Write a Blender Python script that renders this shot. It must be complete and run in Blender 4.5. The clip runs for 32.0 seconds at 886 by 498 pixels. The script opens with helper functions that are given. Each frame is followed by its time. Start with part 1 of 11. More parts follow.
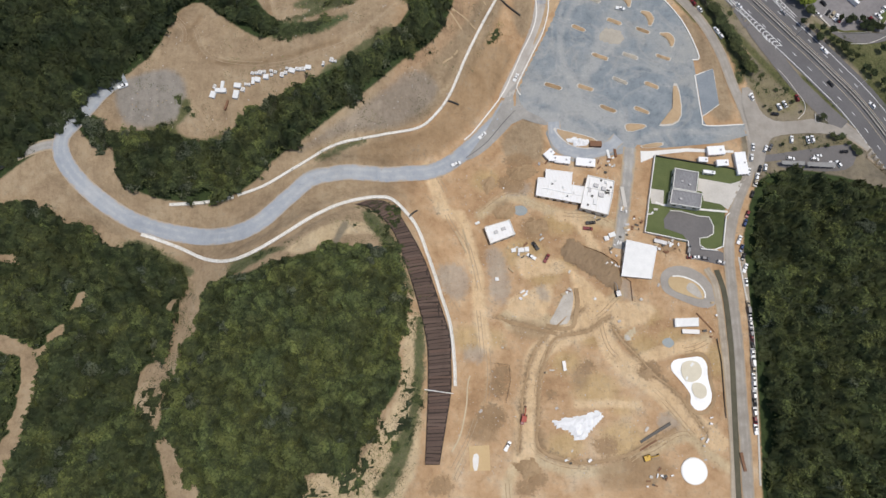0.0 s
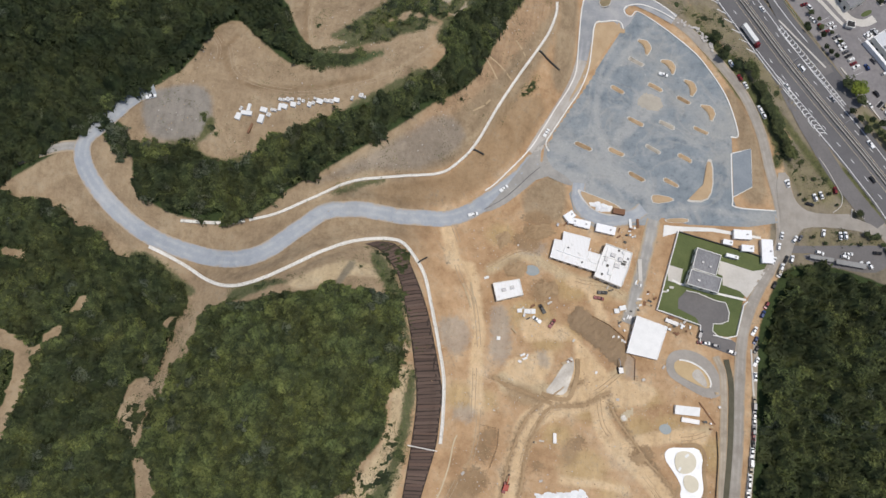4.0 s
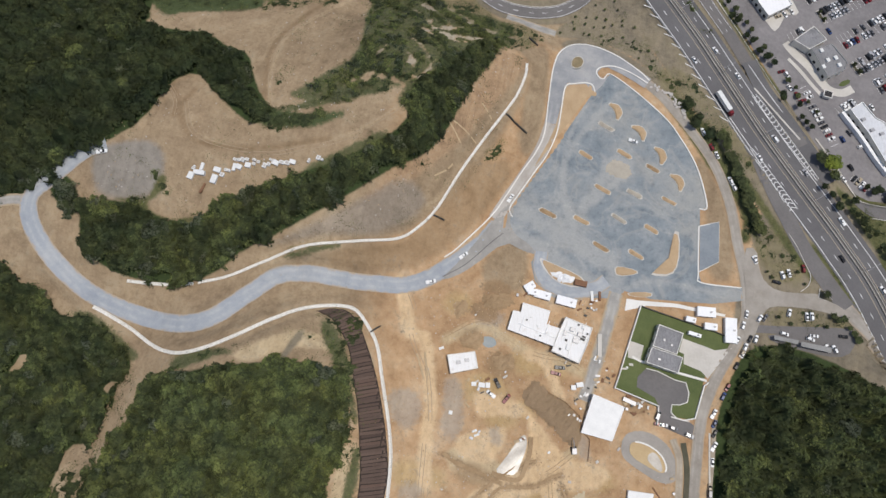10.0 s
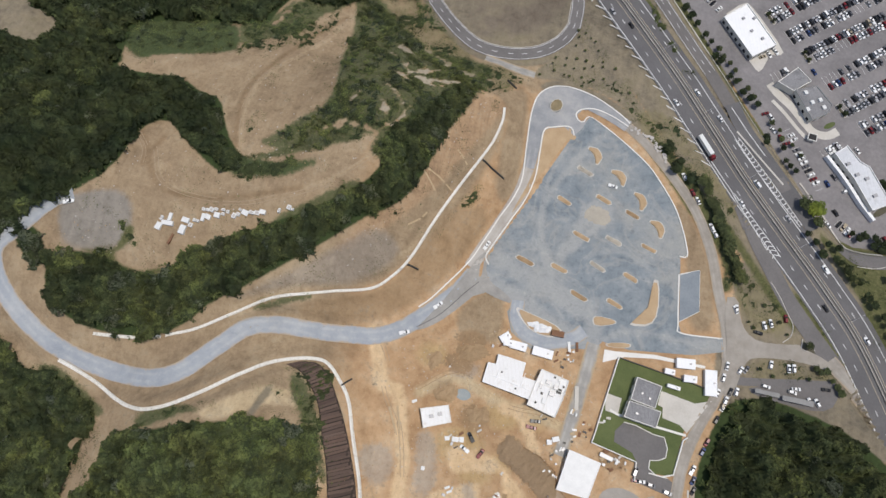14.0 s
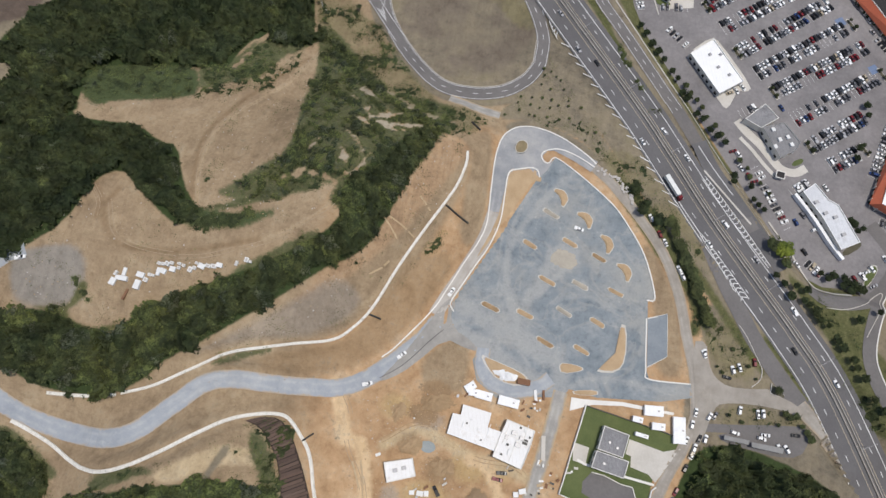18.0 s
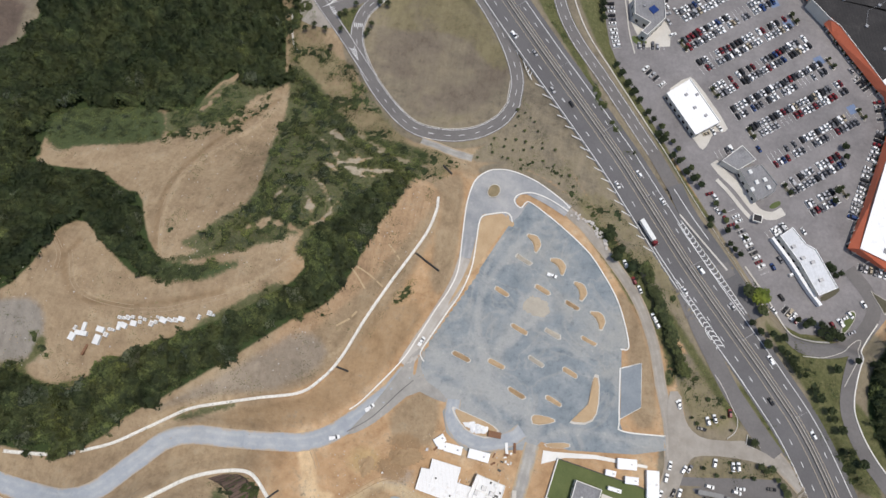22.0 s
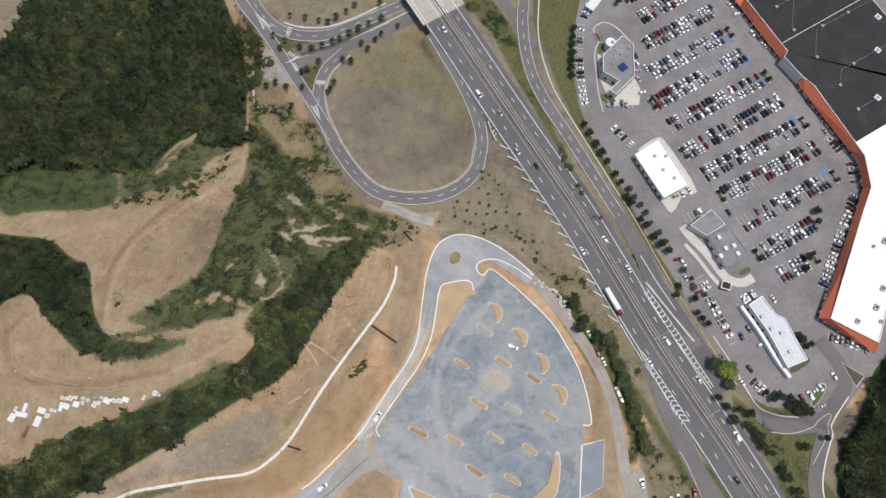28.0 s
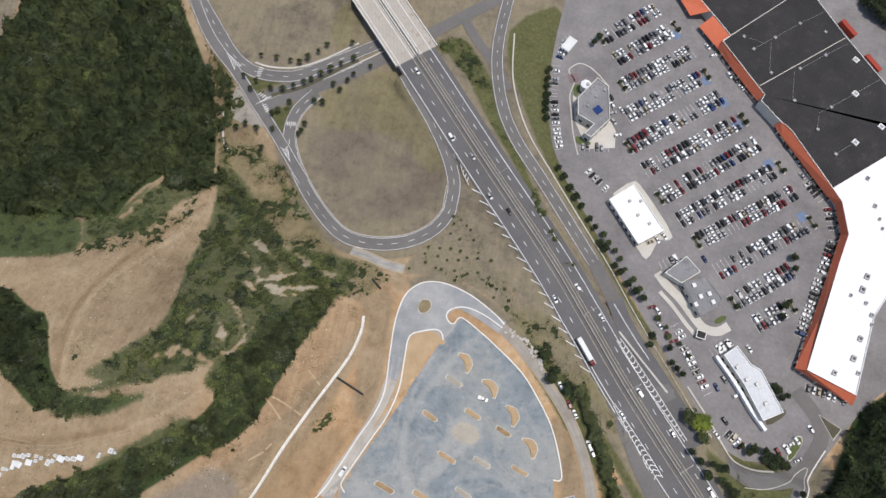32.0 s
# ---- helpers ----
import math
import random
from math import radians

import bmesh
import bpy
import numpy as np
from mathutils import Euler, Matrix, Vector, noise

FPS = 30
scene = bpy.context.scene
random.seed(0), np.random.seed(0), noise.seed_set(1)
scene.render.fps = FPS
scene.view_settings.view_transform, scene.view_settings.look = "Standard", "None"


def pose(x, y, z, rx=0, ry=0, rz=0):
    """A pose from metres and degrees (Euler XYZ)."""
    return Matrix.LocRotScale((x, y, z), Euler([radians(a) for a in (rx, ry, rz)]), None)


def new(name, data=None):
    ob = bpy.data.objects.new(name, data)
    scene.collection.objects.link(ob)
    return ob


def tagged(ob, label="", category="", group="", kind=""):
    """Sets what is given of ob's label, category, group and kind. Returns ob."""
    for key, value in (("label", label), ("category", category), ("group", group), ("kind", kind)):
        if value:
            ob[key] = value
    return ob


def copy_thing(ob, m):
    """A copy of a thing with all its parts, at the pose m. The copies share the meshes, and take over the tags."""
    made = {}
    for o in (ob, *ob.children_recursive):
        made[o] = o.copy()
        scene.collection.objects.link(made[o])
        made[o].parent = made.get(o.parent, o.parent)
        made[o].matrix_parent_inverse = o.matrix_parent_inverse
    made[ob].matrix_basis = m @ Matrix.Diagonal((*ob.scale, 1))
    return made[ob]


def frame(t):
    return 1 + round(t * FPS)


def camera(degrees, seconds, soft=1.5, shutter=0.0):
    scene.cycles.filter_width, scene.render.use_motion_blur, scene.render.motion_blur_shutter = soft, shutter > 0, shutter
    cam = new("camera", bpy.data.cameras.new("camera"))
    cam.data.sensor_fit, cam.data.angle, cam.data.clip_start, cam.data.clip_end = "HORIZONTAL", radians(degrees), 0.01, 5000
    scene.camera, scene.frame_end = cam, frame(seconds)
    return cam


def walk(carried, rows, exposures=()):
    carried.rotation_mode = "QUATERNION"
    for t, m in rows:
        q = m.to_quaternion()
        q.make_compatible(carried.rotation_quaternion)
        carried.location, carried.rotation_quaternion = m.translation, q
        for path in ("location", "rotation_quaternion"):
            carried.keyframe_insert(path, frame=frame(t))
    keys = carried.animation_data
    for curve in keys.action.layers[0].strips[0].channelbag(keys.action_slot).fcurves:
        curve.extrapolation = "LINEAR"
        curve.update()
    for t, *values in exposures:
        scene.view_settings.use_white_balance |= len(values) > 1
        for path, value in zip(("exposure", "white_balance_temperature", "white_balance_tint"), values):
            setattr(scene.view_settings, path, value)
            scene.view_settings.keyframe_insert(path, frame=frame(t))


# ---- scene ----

cam = camera(65.7, 32.0, soft=1.5)
METRES, EYE, TILT, LEAN, TURN = 225.0, 363.0, -76.3, 0.0, 0.0
ROWS = [
    (0.0, 0.0, 0.0, 0.0, 0.0, 0.0, 0.0),
    (0.5, 0.0028, 0.0049, 0.0144, 0.38, -0.04, -1.83),
    (1.0, 0.008, 0.0085, 0.0279, 0.85, 0.07, -2.75),
    (1.5, 0.0121, 0.0121, 0.0409, 1.22, 0.19, -4.08),
    (2.0, 0.0166, 0.0165, 0.0561, 1.32, 0.1, -4.86),
    (2.5, 0.0224, 0.0205, 0.0687, 1.47, -0.03, -5.63),
    (3.0, 0.0259, 0.0248, 0.084, 1.72, -0.03, -6.66),
    (3.5, 0.0317, 0.0287, 0.097, 2.02, 0.12, -7.14),
    (5.5, 0.052, 0.044, 0.1554, 2.54, 0.29, -8.64),
    (6.0, 0.0593, 0.0487, 0.1701, 2.4, 0.4, -8.31),
    (6.5, 0.0649, 0.0538, 0.1837, 2.22, 0.39, -8.39),
    (7.0, 0.0708, 0.0568, 0.1973, 2.21, 0.26, -8.98),
    (7.5, 0.077, 0.0608, 0.2103, 2.33, 0.21, -9.25),
    (8.0, 0.0818, 0.0633, 0.2253, 2.32, 0.04, -9.46),
    (8.5, 0.0884, 0.0687, 0.2382, 2.27, 0.15, -9.57),
    (9.0, 0.0962, 0.0713, 0.2528, 2.26, 0.27, -9.54),
    (9.5, 0.1016, 0.0745, 0.267, 2.17, 0.35, -9.5),
    (10.0, 0.1071, 0.0781, 0.2811, 2.09, 0.26, -9.63),
    (10.5, 0.1131, 0.084, 0.2969, 2.07, 0.48, -9.73),
    (11.0, 0.1204, 0.0879, 0.309, 2.09, 0.44, -9.52),
    (11.5, 0.1245, 0.0914, 0.3253, 2.14, 0.64, -9.4),
    (12.0, 0.1298, 0.0959, 0.3393, 2.07, 0.58, -9.28),
    (12.5, 0.1374, 0.099, 0.3536, 2.08, 0.7, -9.22),
    (13.0, 0.1426, 0.1015, 0.3669, 2.09, 0.85, -9.59),
    (13.5, 0.1483, 0.107, 0.3829, 2.27, 0.78, -9.9),
    (14.0, 0.1543, 0.1099, 0.3964, 2.35, 0.56, -9.75),
    (14.5, 0.1607, 0.1122, 0.4095, 2.28, 0.77, -9.44),
    (16.5, 0.1876, 0.1251, 0.4655, 1.93, 0.7, -9.1),
    (17.0, 0.1944, 0.1287, 0.4804, 1.84, 0.87, -9.05),
    (17.5, 0.1997, 0.1339, 0.4955, 1.91, 0.94, -9.3),
    (18.0, 0.2062, 0.1371, 0.5089, 1.81, 0.95, -8.93),
    (18.5, 0.2124, 0.1408, 0.5226, 1.63, 0.98, -8.86),
    (19.0, 0.2194, 0.1447, 0.5388, 1.58, 1.01, -8.97),
    (19.5, 0.2269, 0.1484, 0.5521, 1.74, 1.08, -9.38),
    (20.0, 0.2309, 0.1528, 0.5668, 1.85, 0.82, -9.75),
    (20.5, 0.2367, 0.157, 0.5804, 1.84, 0.93, -9.73),
    (21.0, 0.2419, 0.1604, 0.5933, 1.8, 1.17, -9.8),
    (21.5, 0.249, 0.1632, 0.6056, 1.82, 1.29, -9.35),
    (22.0, 0.2545, 0.1663, 0.622, 1.66, 1.29, -8.8),
    (22.5, 0.262, 0.1707, 0.6341, 1.6, 1.43, -8.79),
    (23.0, 0.2654, 0.1739, 0.6501, 1.74, 1.61, -9.46),
    (23.5, 0.273, 0.1766, 0.6635, 1.96, 1.64, -9.57),
    (24.0, 0.2775, 0.1799, 0.6777, 1.89, 1.6, -9.3),
    (24.5, 0.2834, 0.1849, 0.6892, 1.79, 1.64, -9.25),
    (25.0, 0.2909, 0.1875, 0.7009, 1.78, 1.62, -9.34),
    (25.5, 0.2945, 0.1936, 0.7191, 1.71, 1.72, -9.32),
    (27.5, 0.3192, 0.2047, 0.7762, 1.72, 1.74, -9.23),
    (28.0, 0.3254, 0.207, 0.7916, 1.7, 1.57, -8.97),
    (28.5, 0.3333, 0.213, 0.8035, 1.48, 1.51, -7.95),
    (29.0, 0.3398, 0.217, 0.8198, 1.27, 1.76, -7.65),
    (29.5, 0.3462, 0.2209, 0.8327, 1.34, 2.05, -8.18),
    (30.0, 0.3524, 0.224, 0.8451, 1.42, 2.09, -8.54),
    (30.5, 0.3579, 0.2272, 0.8564, 1.42, 2.19, -8.45),
    (31.0, 0.3637, 0.2291, 0.8692, 1.4, 2.34, -8.72),
    (31.5, 0.3676, 0.2323, 0.8783, 1.35, 2.38, -8.96),
    (32.0, 0.3747, 0.2367, 0.8903, 1.45, 2.47, -9.2),
]
walk(cam, [(t, pose(0, 0, EYE, TILT, LEAN, TURN) @ pose(METRES * x, METRES * y, METRES * z, 90 + pitch, roll, yaw)) for t, x, y, z, yaw, pitch, roll in ROWS],
     exposures=[(0.0, -0.09), (8.0, -0.13), (14.0, -0.11), (19.0, -0.06), (25.0, 0.03), (32.0, 0.04)])

# ---- light: a high sun through thin cloud and the sky ----
SUN_AZIMUTH, SUN_HEIGHT = 82.0, 76.0
sky_world = bpy.data.worlds.new("sky")
scene.world = sky_world
sky_world.use_nodes = True
sky_nodes = sky_world.node_tree.nodes
sky = sky_nodes.new("ShaderNodeTexSky")
sky.sky_type, sky.sun_disc = "NISHITA", False
sky.sun_elevation, sky.sun_rotation = radians(SUN_HEIGHT), radians(SUN_AZIMUTH)
sky.dust_density = 2.0
sky_world.node_tree.links.new(sky.outputs[0], sky_nodes["Background"].inputs[0])
sky_nodes["Background"].inputs[1].default_value = 0.125
sun_data = bpy.data.lights.new("sun", "SUN")
sun_data.energy, sun_data.angle, sun_data.color = 2.7, radians(1.5), (1.0, 0.95, 0.87)
sun_lamp = new("sun", sun_data)
sun_lamp.rotation_euler = (radians(90 - SUN_HEIGHT), 0, radians(180 - SUN_AZIMUTH))

# ---- materials ----
def fresh(name, rough=0.9):
    m = bpy.data.materials.new(name)
    m.use_nodes = True
    nt = m.node_tree
    b = nt.nodes["Principled BSDF"]
    b.inputs["Roughness"].default_value = rough
    b.inputs["Specular IOR Level"].default_value = 0.25
    return m, nt, b


def noise_node(nt, scale, detail=5.0, rough=0.6, vector=None):
    n = nt.nodes.new("ShaderNodeTexNoise")
    n.inputs["Scale"].default_value, n.inputs["Detail"].default_value, n.inputs["Roughness"].default_value = scale, detail, rough
    if vector is not None:
        nt.links.new(vector, n.inputs["Vector"])
    return n.outputs["Fac"]


def ramp_node(nt, fac, stops):
    r = nt.nodes.new("ShaderNodeValToRGB")
    e = r.color_ramp.elements
    while len(e) < len(stops):
        e.new(0.5)
    for el, (p, c) in zip(e, stops):
        el.position, el.color = p, (*c, 1)
    nt.links.new(fac, r.inputs["Fac"])
    return r.outputs["Color"]


def mix_node(nt, fac, a, b, how="MIX"):
    m = nt.nodes.new("ShaderNodeMix")
    m.data_type, m.blend_type = "RGBA", how
    for sock, v in ((m.inputs[0], fac), (m.inputs[6], a), (m.inputs[7], b)):
        if isinstance(v, (int, float)):
            sock.default_value = v
        elif isinstance(v, tuple):
            sock.default_value = (*v, 1)
        else:
            nt.links.new(v, sock)
    return m.outputs[2]


def math_node(nt, op, a, b=0.0, c=0.0):
    m = nt.nodes.new("ShaderNodeMath")
    m.operation = op
    for i, v in enumerate((a, b, c)):
        if isinstance(v, (int, float)):
            m.inputs[i].default_value = v
        else:
            nt.links.new(v, m.inputs[i])
    return m.outputs[0]


def edge_node(nt, value, low, high):
    m = nt.nodes.new("ShaderNodeMapRange")
    m.interpolation_type = "SMOOTHSTEP"
    m.inputs["From Min"].default_value, m.inputs["From Max"].default_value = low, high
    nt.links.new(value, m.inputs["Value"])
    return m.outputs["Result"]


def bump_node(nt, b, height, strength=0.4, distance=0.3):
    n = nt.nodes.new("ShaderNodeBump")
    n.inputs["Strength"].default_value, n.inputs["Distance"].default_value = strength, distance
    nt.links.new(height, n.inputs["Height"])
    nt.links.new(n.outputs["Normal"], b.inputs["Normal"])


def place_node(nt):
    return nt.nodes.new("ShaderNodeNewGeometry").outputs["Position"]


def surface(name, dark, light, big=0.05, small=1.2, rough=0.9, bump=0.3, spread=0.25, metal=0.0):
    """A worn surface: two scales of mottling between two colours, and relief."""
    m, nt, b = fresh(name, rough)
    p = place_node(nt)
    wide, fine = noise_node(nt, big, 4, 0.6, p), noise_node(nt, small, 6, 0.7, p)
    f = math_node(nt, "ADD", math_node(nt, "MULTIPLY", wide, 0.6), math_node(nt, "MULTIPLY", fine, 0.4))
    nt.links.new(ramp_node(nt, f, [(0.5 - spread, dark), (0.5 + spread, light)]), b.inputs["Base Color"])
    b.inputs["Metallic"].default_value = metal
    if bump:
        bump_node(nt, b, fine, bump, 0.2)
    return m


def random_surface(name, colours, rough=0.5, bump=0.0):
    """Pieces that differ one from another in tone."""
    m, nt, b = fresh(name, rough)
    r = nt.nodes.new("ShaderNodeObjectInfo").outputs["Random"]
    n = len(colours)
    c = ramp_node(nt, r, [(i / max(1, n - 1), col) for i, col in enumerate(colours)])
    fine = noise_node(nt, 1.5, 5, 0.7, place_node(nt))
    nt.links.new(mix_node(nt, 0.35, c, ramp_node(nt, fine, [(0.3, (0.55, 0.55, 0.55)), (0.7, (1, 1, 1))]), "MULTIPLY"), b.inputs["Base Color"])
    if bump:
        bump_node(nt, b, fine, bump, 0.1)
    return m


def plain(name, colour, rough=0.5, metal=0.0):
    m, nt, b = fresh(name, rough)
    fine = noise_node(nt, 2.5, 4, 0.6, place_node(nt))
    nt.links.new(mix_node(nt, 0.25, colour, ramp_node(nt, fine, [(0.3, (0.6, 0.6, 0.6)), (0.7, (1, 1, 1))]), "MULTIPLY"), b.inputs["Base Color"])
    b.inputs["Metallic"].default_value = metal
    return m


def ground_material():
    """Bare earth with masks for woodland floor, scrub, dry grass, orange clay, grey gravel, dark and pale soil."""
    m, nt, b = fresh("ground_earth", 0.95)
    p = place_node(nt)
    wide, mid, fine, grain = noise_node(nt, 0.018, 5, 0.6, p), noise_node(nt, 0.09, 6, 0.65, p), noise_node(nt, 0.55, 6, 0.7, p), noise_node(nt, 3.0, 3, 0.7, p)

    def mask(name, soft=0.5, jitter=0.9):
        a = nt.nodes.new("ShaderNodeAttribute")
        a.attribute_name = name
        v = math_node(nt, "ADD", a.outputs["Fac"], math_node(nt, "MULTIPLY", math_node(nt, "SUBTRACT", math_node(nt, "ADD", math_node(nt, "MULTIPLY", mid, 0.4), math_node(nt, "MULTIPLY", fine, 0.6)), 0.5), jitter))
        return edge_node(nt, v, 0.5 - soft / 2, 0.5 + soft / 2)

    tan = ramp_node(nt, math_node(nt, "ADD", math_node(nt, "MULTIPLY", wide, 0.45), math_node(nt, "MULTIPLY", mid, 0.55)),
                    [(0.33, (0.28, 0.172, 0.09)), (0.42, (0.38, 0.24, 0.13)), (0.50, (0.46, 0.303, 0.17)), (0.57, (0.51, 0.358, 0.216)), (0.66, (0.55, 0.425, 0.29))])
    turn = nt.nodes.new("ShaderNodeMapping")
    turn.inputs["Rotation"].default_value, turn.inputs["Scale"].default_value = (0, 0, radians(-38)), (0.45, 0.05, 0.3)
    nt.links.new(p, turn.inputs["Vector"])
    streak = noise_node(nt, 0.9, 5, 0.65, turn.outputs["Vector"])
    tan = mix_node(nt, 0.3, tan, ramp_node(nt, fine, [(0.3, (0.74, 0.72, 0.70)), (0.68, (1, 1, 1))]), "MULTIPLY")
    crust = noise_node(nt, 0.22, 9, 0.72, p)
    spots = noise_node(nt, 0.75, 4, 0.6, p)
    col = tan
    green_fine = math_node(nt, "ADD", math_node(nt, "MULTIPLY", fine, 0.6), math_node(nt, "MULTIPLY", grain, 0.4))
    broad = math_node(nt, "ADD", math_node(nt, "MULTIPLY", wide, 0.4), math_node(nt, "ADD", math_node(nt, "MULTIPLY", mid, 0.4), math_node(nt, "MULTIPLY", fine, 0.2)))
    earths = (
        ("dull", [(0.36, (0.21, 0.155, 0.097)), (0.46, (0.28, 0.209, 0.132)), (0.54, (0.34, 0.258, 0.163)), (0.64, (0.44, 0.35, 0.228))], 0.9, 0.8),
        ("orange", [(0.36, (0.27, 0.18, 0.11)), (0.47, (0.37, 0.25, 0.148)), (0.54, (0.42, 0.292, 0.178)), (0.64, (0.475, 0.37, 0.25))], 0.8, 1.2),
        ("ochre", [(0.36, (0.38, 0.255, 0.12)), (0.5, (0.46, 0.325, 0.165)), (0.64, (0.54, 0.39, 0.215))], 0.9, 2.2),
        ("pale", [(0.36, (0.43, 0.325, 0.19)), (0.5, (0.51, 0.395, 0.245)), (0.64, (0.57, 0.465, 0.31))], 0.6, 0.9),
        ("umber", [(0.36, (0.245, 0.165, 0.09)), (0.64, (0.36, 0.25, 0.145))], 0.9, 2.0))
    soils = (
        ("haul", [(0.36, (0.55, 0.385, 0.215)), (0.5, (0.61, 0.445, 0.268)), (0.64, (0.65, 0.505, 0.325))], 0.6, 0.7),
        ("stony", [(0.36, (0.275, 0.245, 0.205)), (0.64, (0.40, 0.36, 0.305))], 0.8, 2.8),
        ("soil", [(0.36, (0.23, 0.15, 0.082)), (0.64, (0.36, 0.245, 0.14))], 0.35, 2.2),
        ("rim", [(0.36, (0.17, 0.11, 0.06)), (0.64, (0.29, 0.20, 0.115))], 0.6, 2.0),
        ("gravelly", [(0.36, (0.215, 0.18, 0.142)), (0.5, (0.265, 0.225, 0.18)), (0.64, (0.33, 0.275, 0.215))], 1.0, 1.4),
        ("dry", [(0.36, (0.135, 0.116, 0.085)), (0.46, (0.20, 0.17, 0.123)), (0.53, (0.25, 0.21, 0.145)), (0.6, (0.22, 0.19, 0.12)), (0.68, (0.30, 0.255, 0.195))], 0.4, 0.9),
        ("damp", [(0.36, (0.135, 0.108, 0.082)), (0.64, (0.205, 0.172, 0.13))], 1.0, 2.6))
    greens = (
        ("grit", [(0.36, (0.255, 0.225, 0.17)), (0.5, (0.335, 0.30, 0.235)), (0.64, (0.44, 0.395, 0.315))], 0.5, 1.2),
        ("slurry", [(0.36, (0.225, 0.202, 0.17)), (0.64, (0.295, 0.265, 0.225))], 0.8, 1.0),
        ("ash", [(0.36, (0.085, 0.065, 0.052)), (0.64, (0.15, 0.112, 0.088))], 0.8, 1.8),
        ("sere", [(0.36, (0.135, 0.12, 0.06)), (0.5, (0.19, 0.165, 0.085)), (0.64, (0.25, 0.215, 0.12))], 0.9, 2.0),
        ("olive", [(0.3, (0.06, 0.068, 0.026)), (0.5, (0.10, 0.104, 0.042)), (0.62, (0.155, 0.14, 0.07)), (0.75, (0.23, 0.19, 0.11))], 0.5, 1.4),
        ("scrub", [(0.3, (0.062, 0.072, 0.032)), (0.5, (0.102, 0.11, 0.05)), (0.62, (0.15, 0.13, 0.075)), (0.75, (0.22, 0.185, 0.115))], 0.5, 2.2),
        ("lush", [(0.3, (0.045, 0.062, 0.024)), (0.7, (0.085, 0.105, 0.044))], 0.6, 1.8),
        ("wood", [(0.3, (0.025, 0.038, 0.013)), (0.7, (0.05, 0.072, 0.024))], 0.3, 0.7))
    for name, stops, soft, jitter in earths + soils + greens:
        c = ramp_node(nt, green_fine if name in ("olive", "scrub", "wood", "lush") else broad, stops)
        if name not in ("olive", "scrub", "wood", "lush"):
            c = mix_node(nt, 0.3, c, ramp_node(nt, fine, [(0.3, (0.68, 0.67, 0.66)), (0.68, (1, 1, 1))]), "MULTIPLY")
            c = mix_node(nt, 0.5 if name == "orange" else 0.26, c, ramp_node(nt, streak, [(0.34, (0.66, 0.63, 0.60)), (0.5, (0.96, 0.96, 0.96)), (0.66, (1.16, 1.15, 1.12))]), "MULTIPLY")
        cover = mask(name, soft, jitter)
        if name in ("stony", "grit", "umber", "dull", "gravelly", "sere"):
            cover = math_node(nt, "MULTIPLY", cover, {"stony": 0.62, "grit": 0.7, "umber": 0.75, "dull": 0.9, "gravelly": 0.8, "sere": 0.75}[name])
        col = mix_node(nt, cover, col, c)
    col = mix_node(nt, 0.75, col, ramp_node(nt, crust, [(0.33, (0.72, 0.70, 0.68)), (0.47, (0.98, 0.98, 0.98)), (0.55, (1.02, 1.02, 1.02)), (0.68, (1.2, 1.2, 1.2))]), "MULTIPLY")
    col = mix_node(nt, 0.6, col, ramp_node(nt, spots, [(0.27, (0.62, 0.62, 0.62)), (0.36, (1, 1, 1)), (0.68, (1, 1, 1)), (0.76, (1.22, 1.22, 1.22))]), "MULTIPLY")
    nt.links.new(col, b.inputs["Base Color"])
    bump_node(nt, b, math_node(nt, "ADD", math_node(nt, "MULTIPLY", mid, 3.0), math_node(nt, "MULTIPLY", fine, 0.6)), 0.45, 1.0)
    return m


def leaf_material(name, stops):
    """Foliage: each tree has a tint of its own, each clump of leaves a shade of that."""
    m, nt, b = fresh(name, 0.75)
    a = nt.nodes.new("ShaderNodeAttribute")
    a.attribute_name = "tint"
    geo = nt.nodes.new("ShaderNodeNewGeometry")
    c = ramp_node(nt, a.outputs["Fac"], stops)
    shade = ramp_node(nt, geo.outputs["Random Per Island"], [(0.0, (0.88, 0.88, 0.88)), (1.0, (1.12, 1.12, 1.09))])
    col = mix_node(nt, 1.0, c, shade, "MULTIPLY")
    p = place_node(nt)
    drift, clump = noise_node(nt, 0.06, 4, 0.6, p), noise_node(nt, 0.17, 4, 0.62, p)
    col = mix_node(nt, 1.0, col, ramp_node(nt, drift, [(0.34, (0.92, 1.0, 1.04)), (0.5, (1, 1.02, 0.98)), (0.66, (1.08, 1.03, 0.92))]), "MULTIPLY")
    # clump tone: shadow between leaf masses put into the leaf colour
    col = mix_node(nt, 1.0, col, ramp_node(nt, clump, [(0.33, (0.6, 0.62, 0.66)), (0.5, (1.04, 1.05, 1.02)), (0.66, (1.5, 1.5, 1.36))]), "MULTIPLY")
    nt.links.new(col, b.inputs["Base Color"])
    b.inputs["Specular IOR Level"].default_value = 0.2
    thin = nt.nodes.new("ShaderNodeBsdfTranslucent")
    nt.links.new(col, thin.inputs["Color"])
    both = nt.nodes.new("ShaderNodeMixShader")
    both.inputs[0].default_value = 0.3
    nt.links.new(b.outputs[0], both.inputs[1])
    nt.links.new(thin.outputs[0], both.inputs[2])
    nt.links.new(both.outputs[0], nt.nodes["Material Output"].inputs["Surface"])
    return m


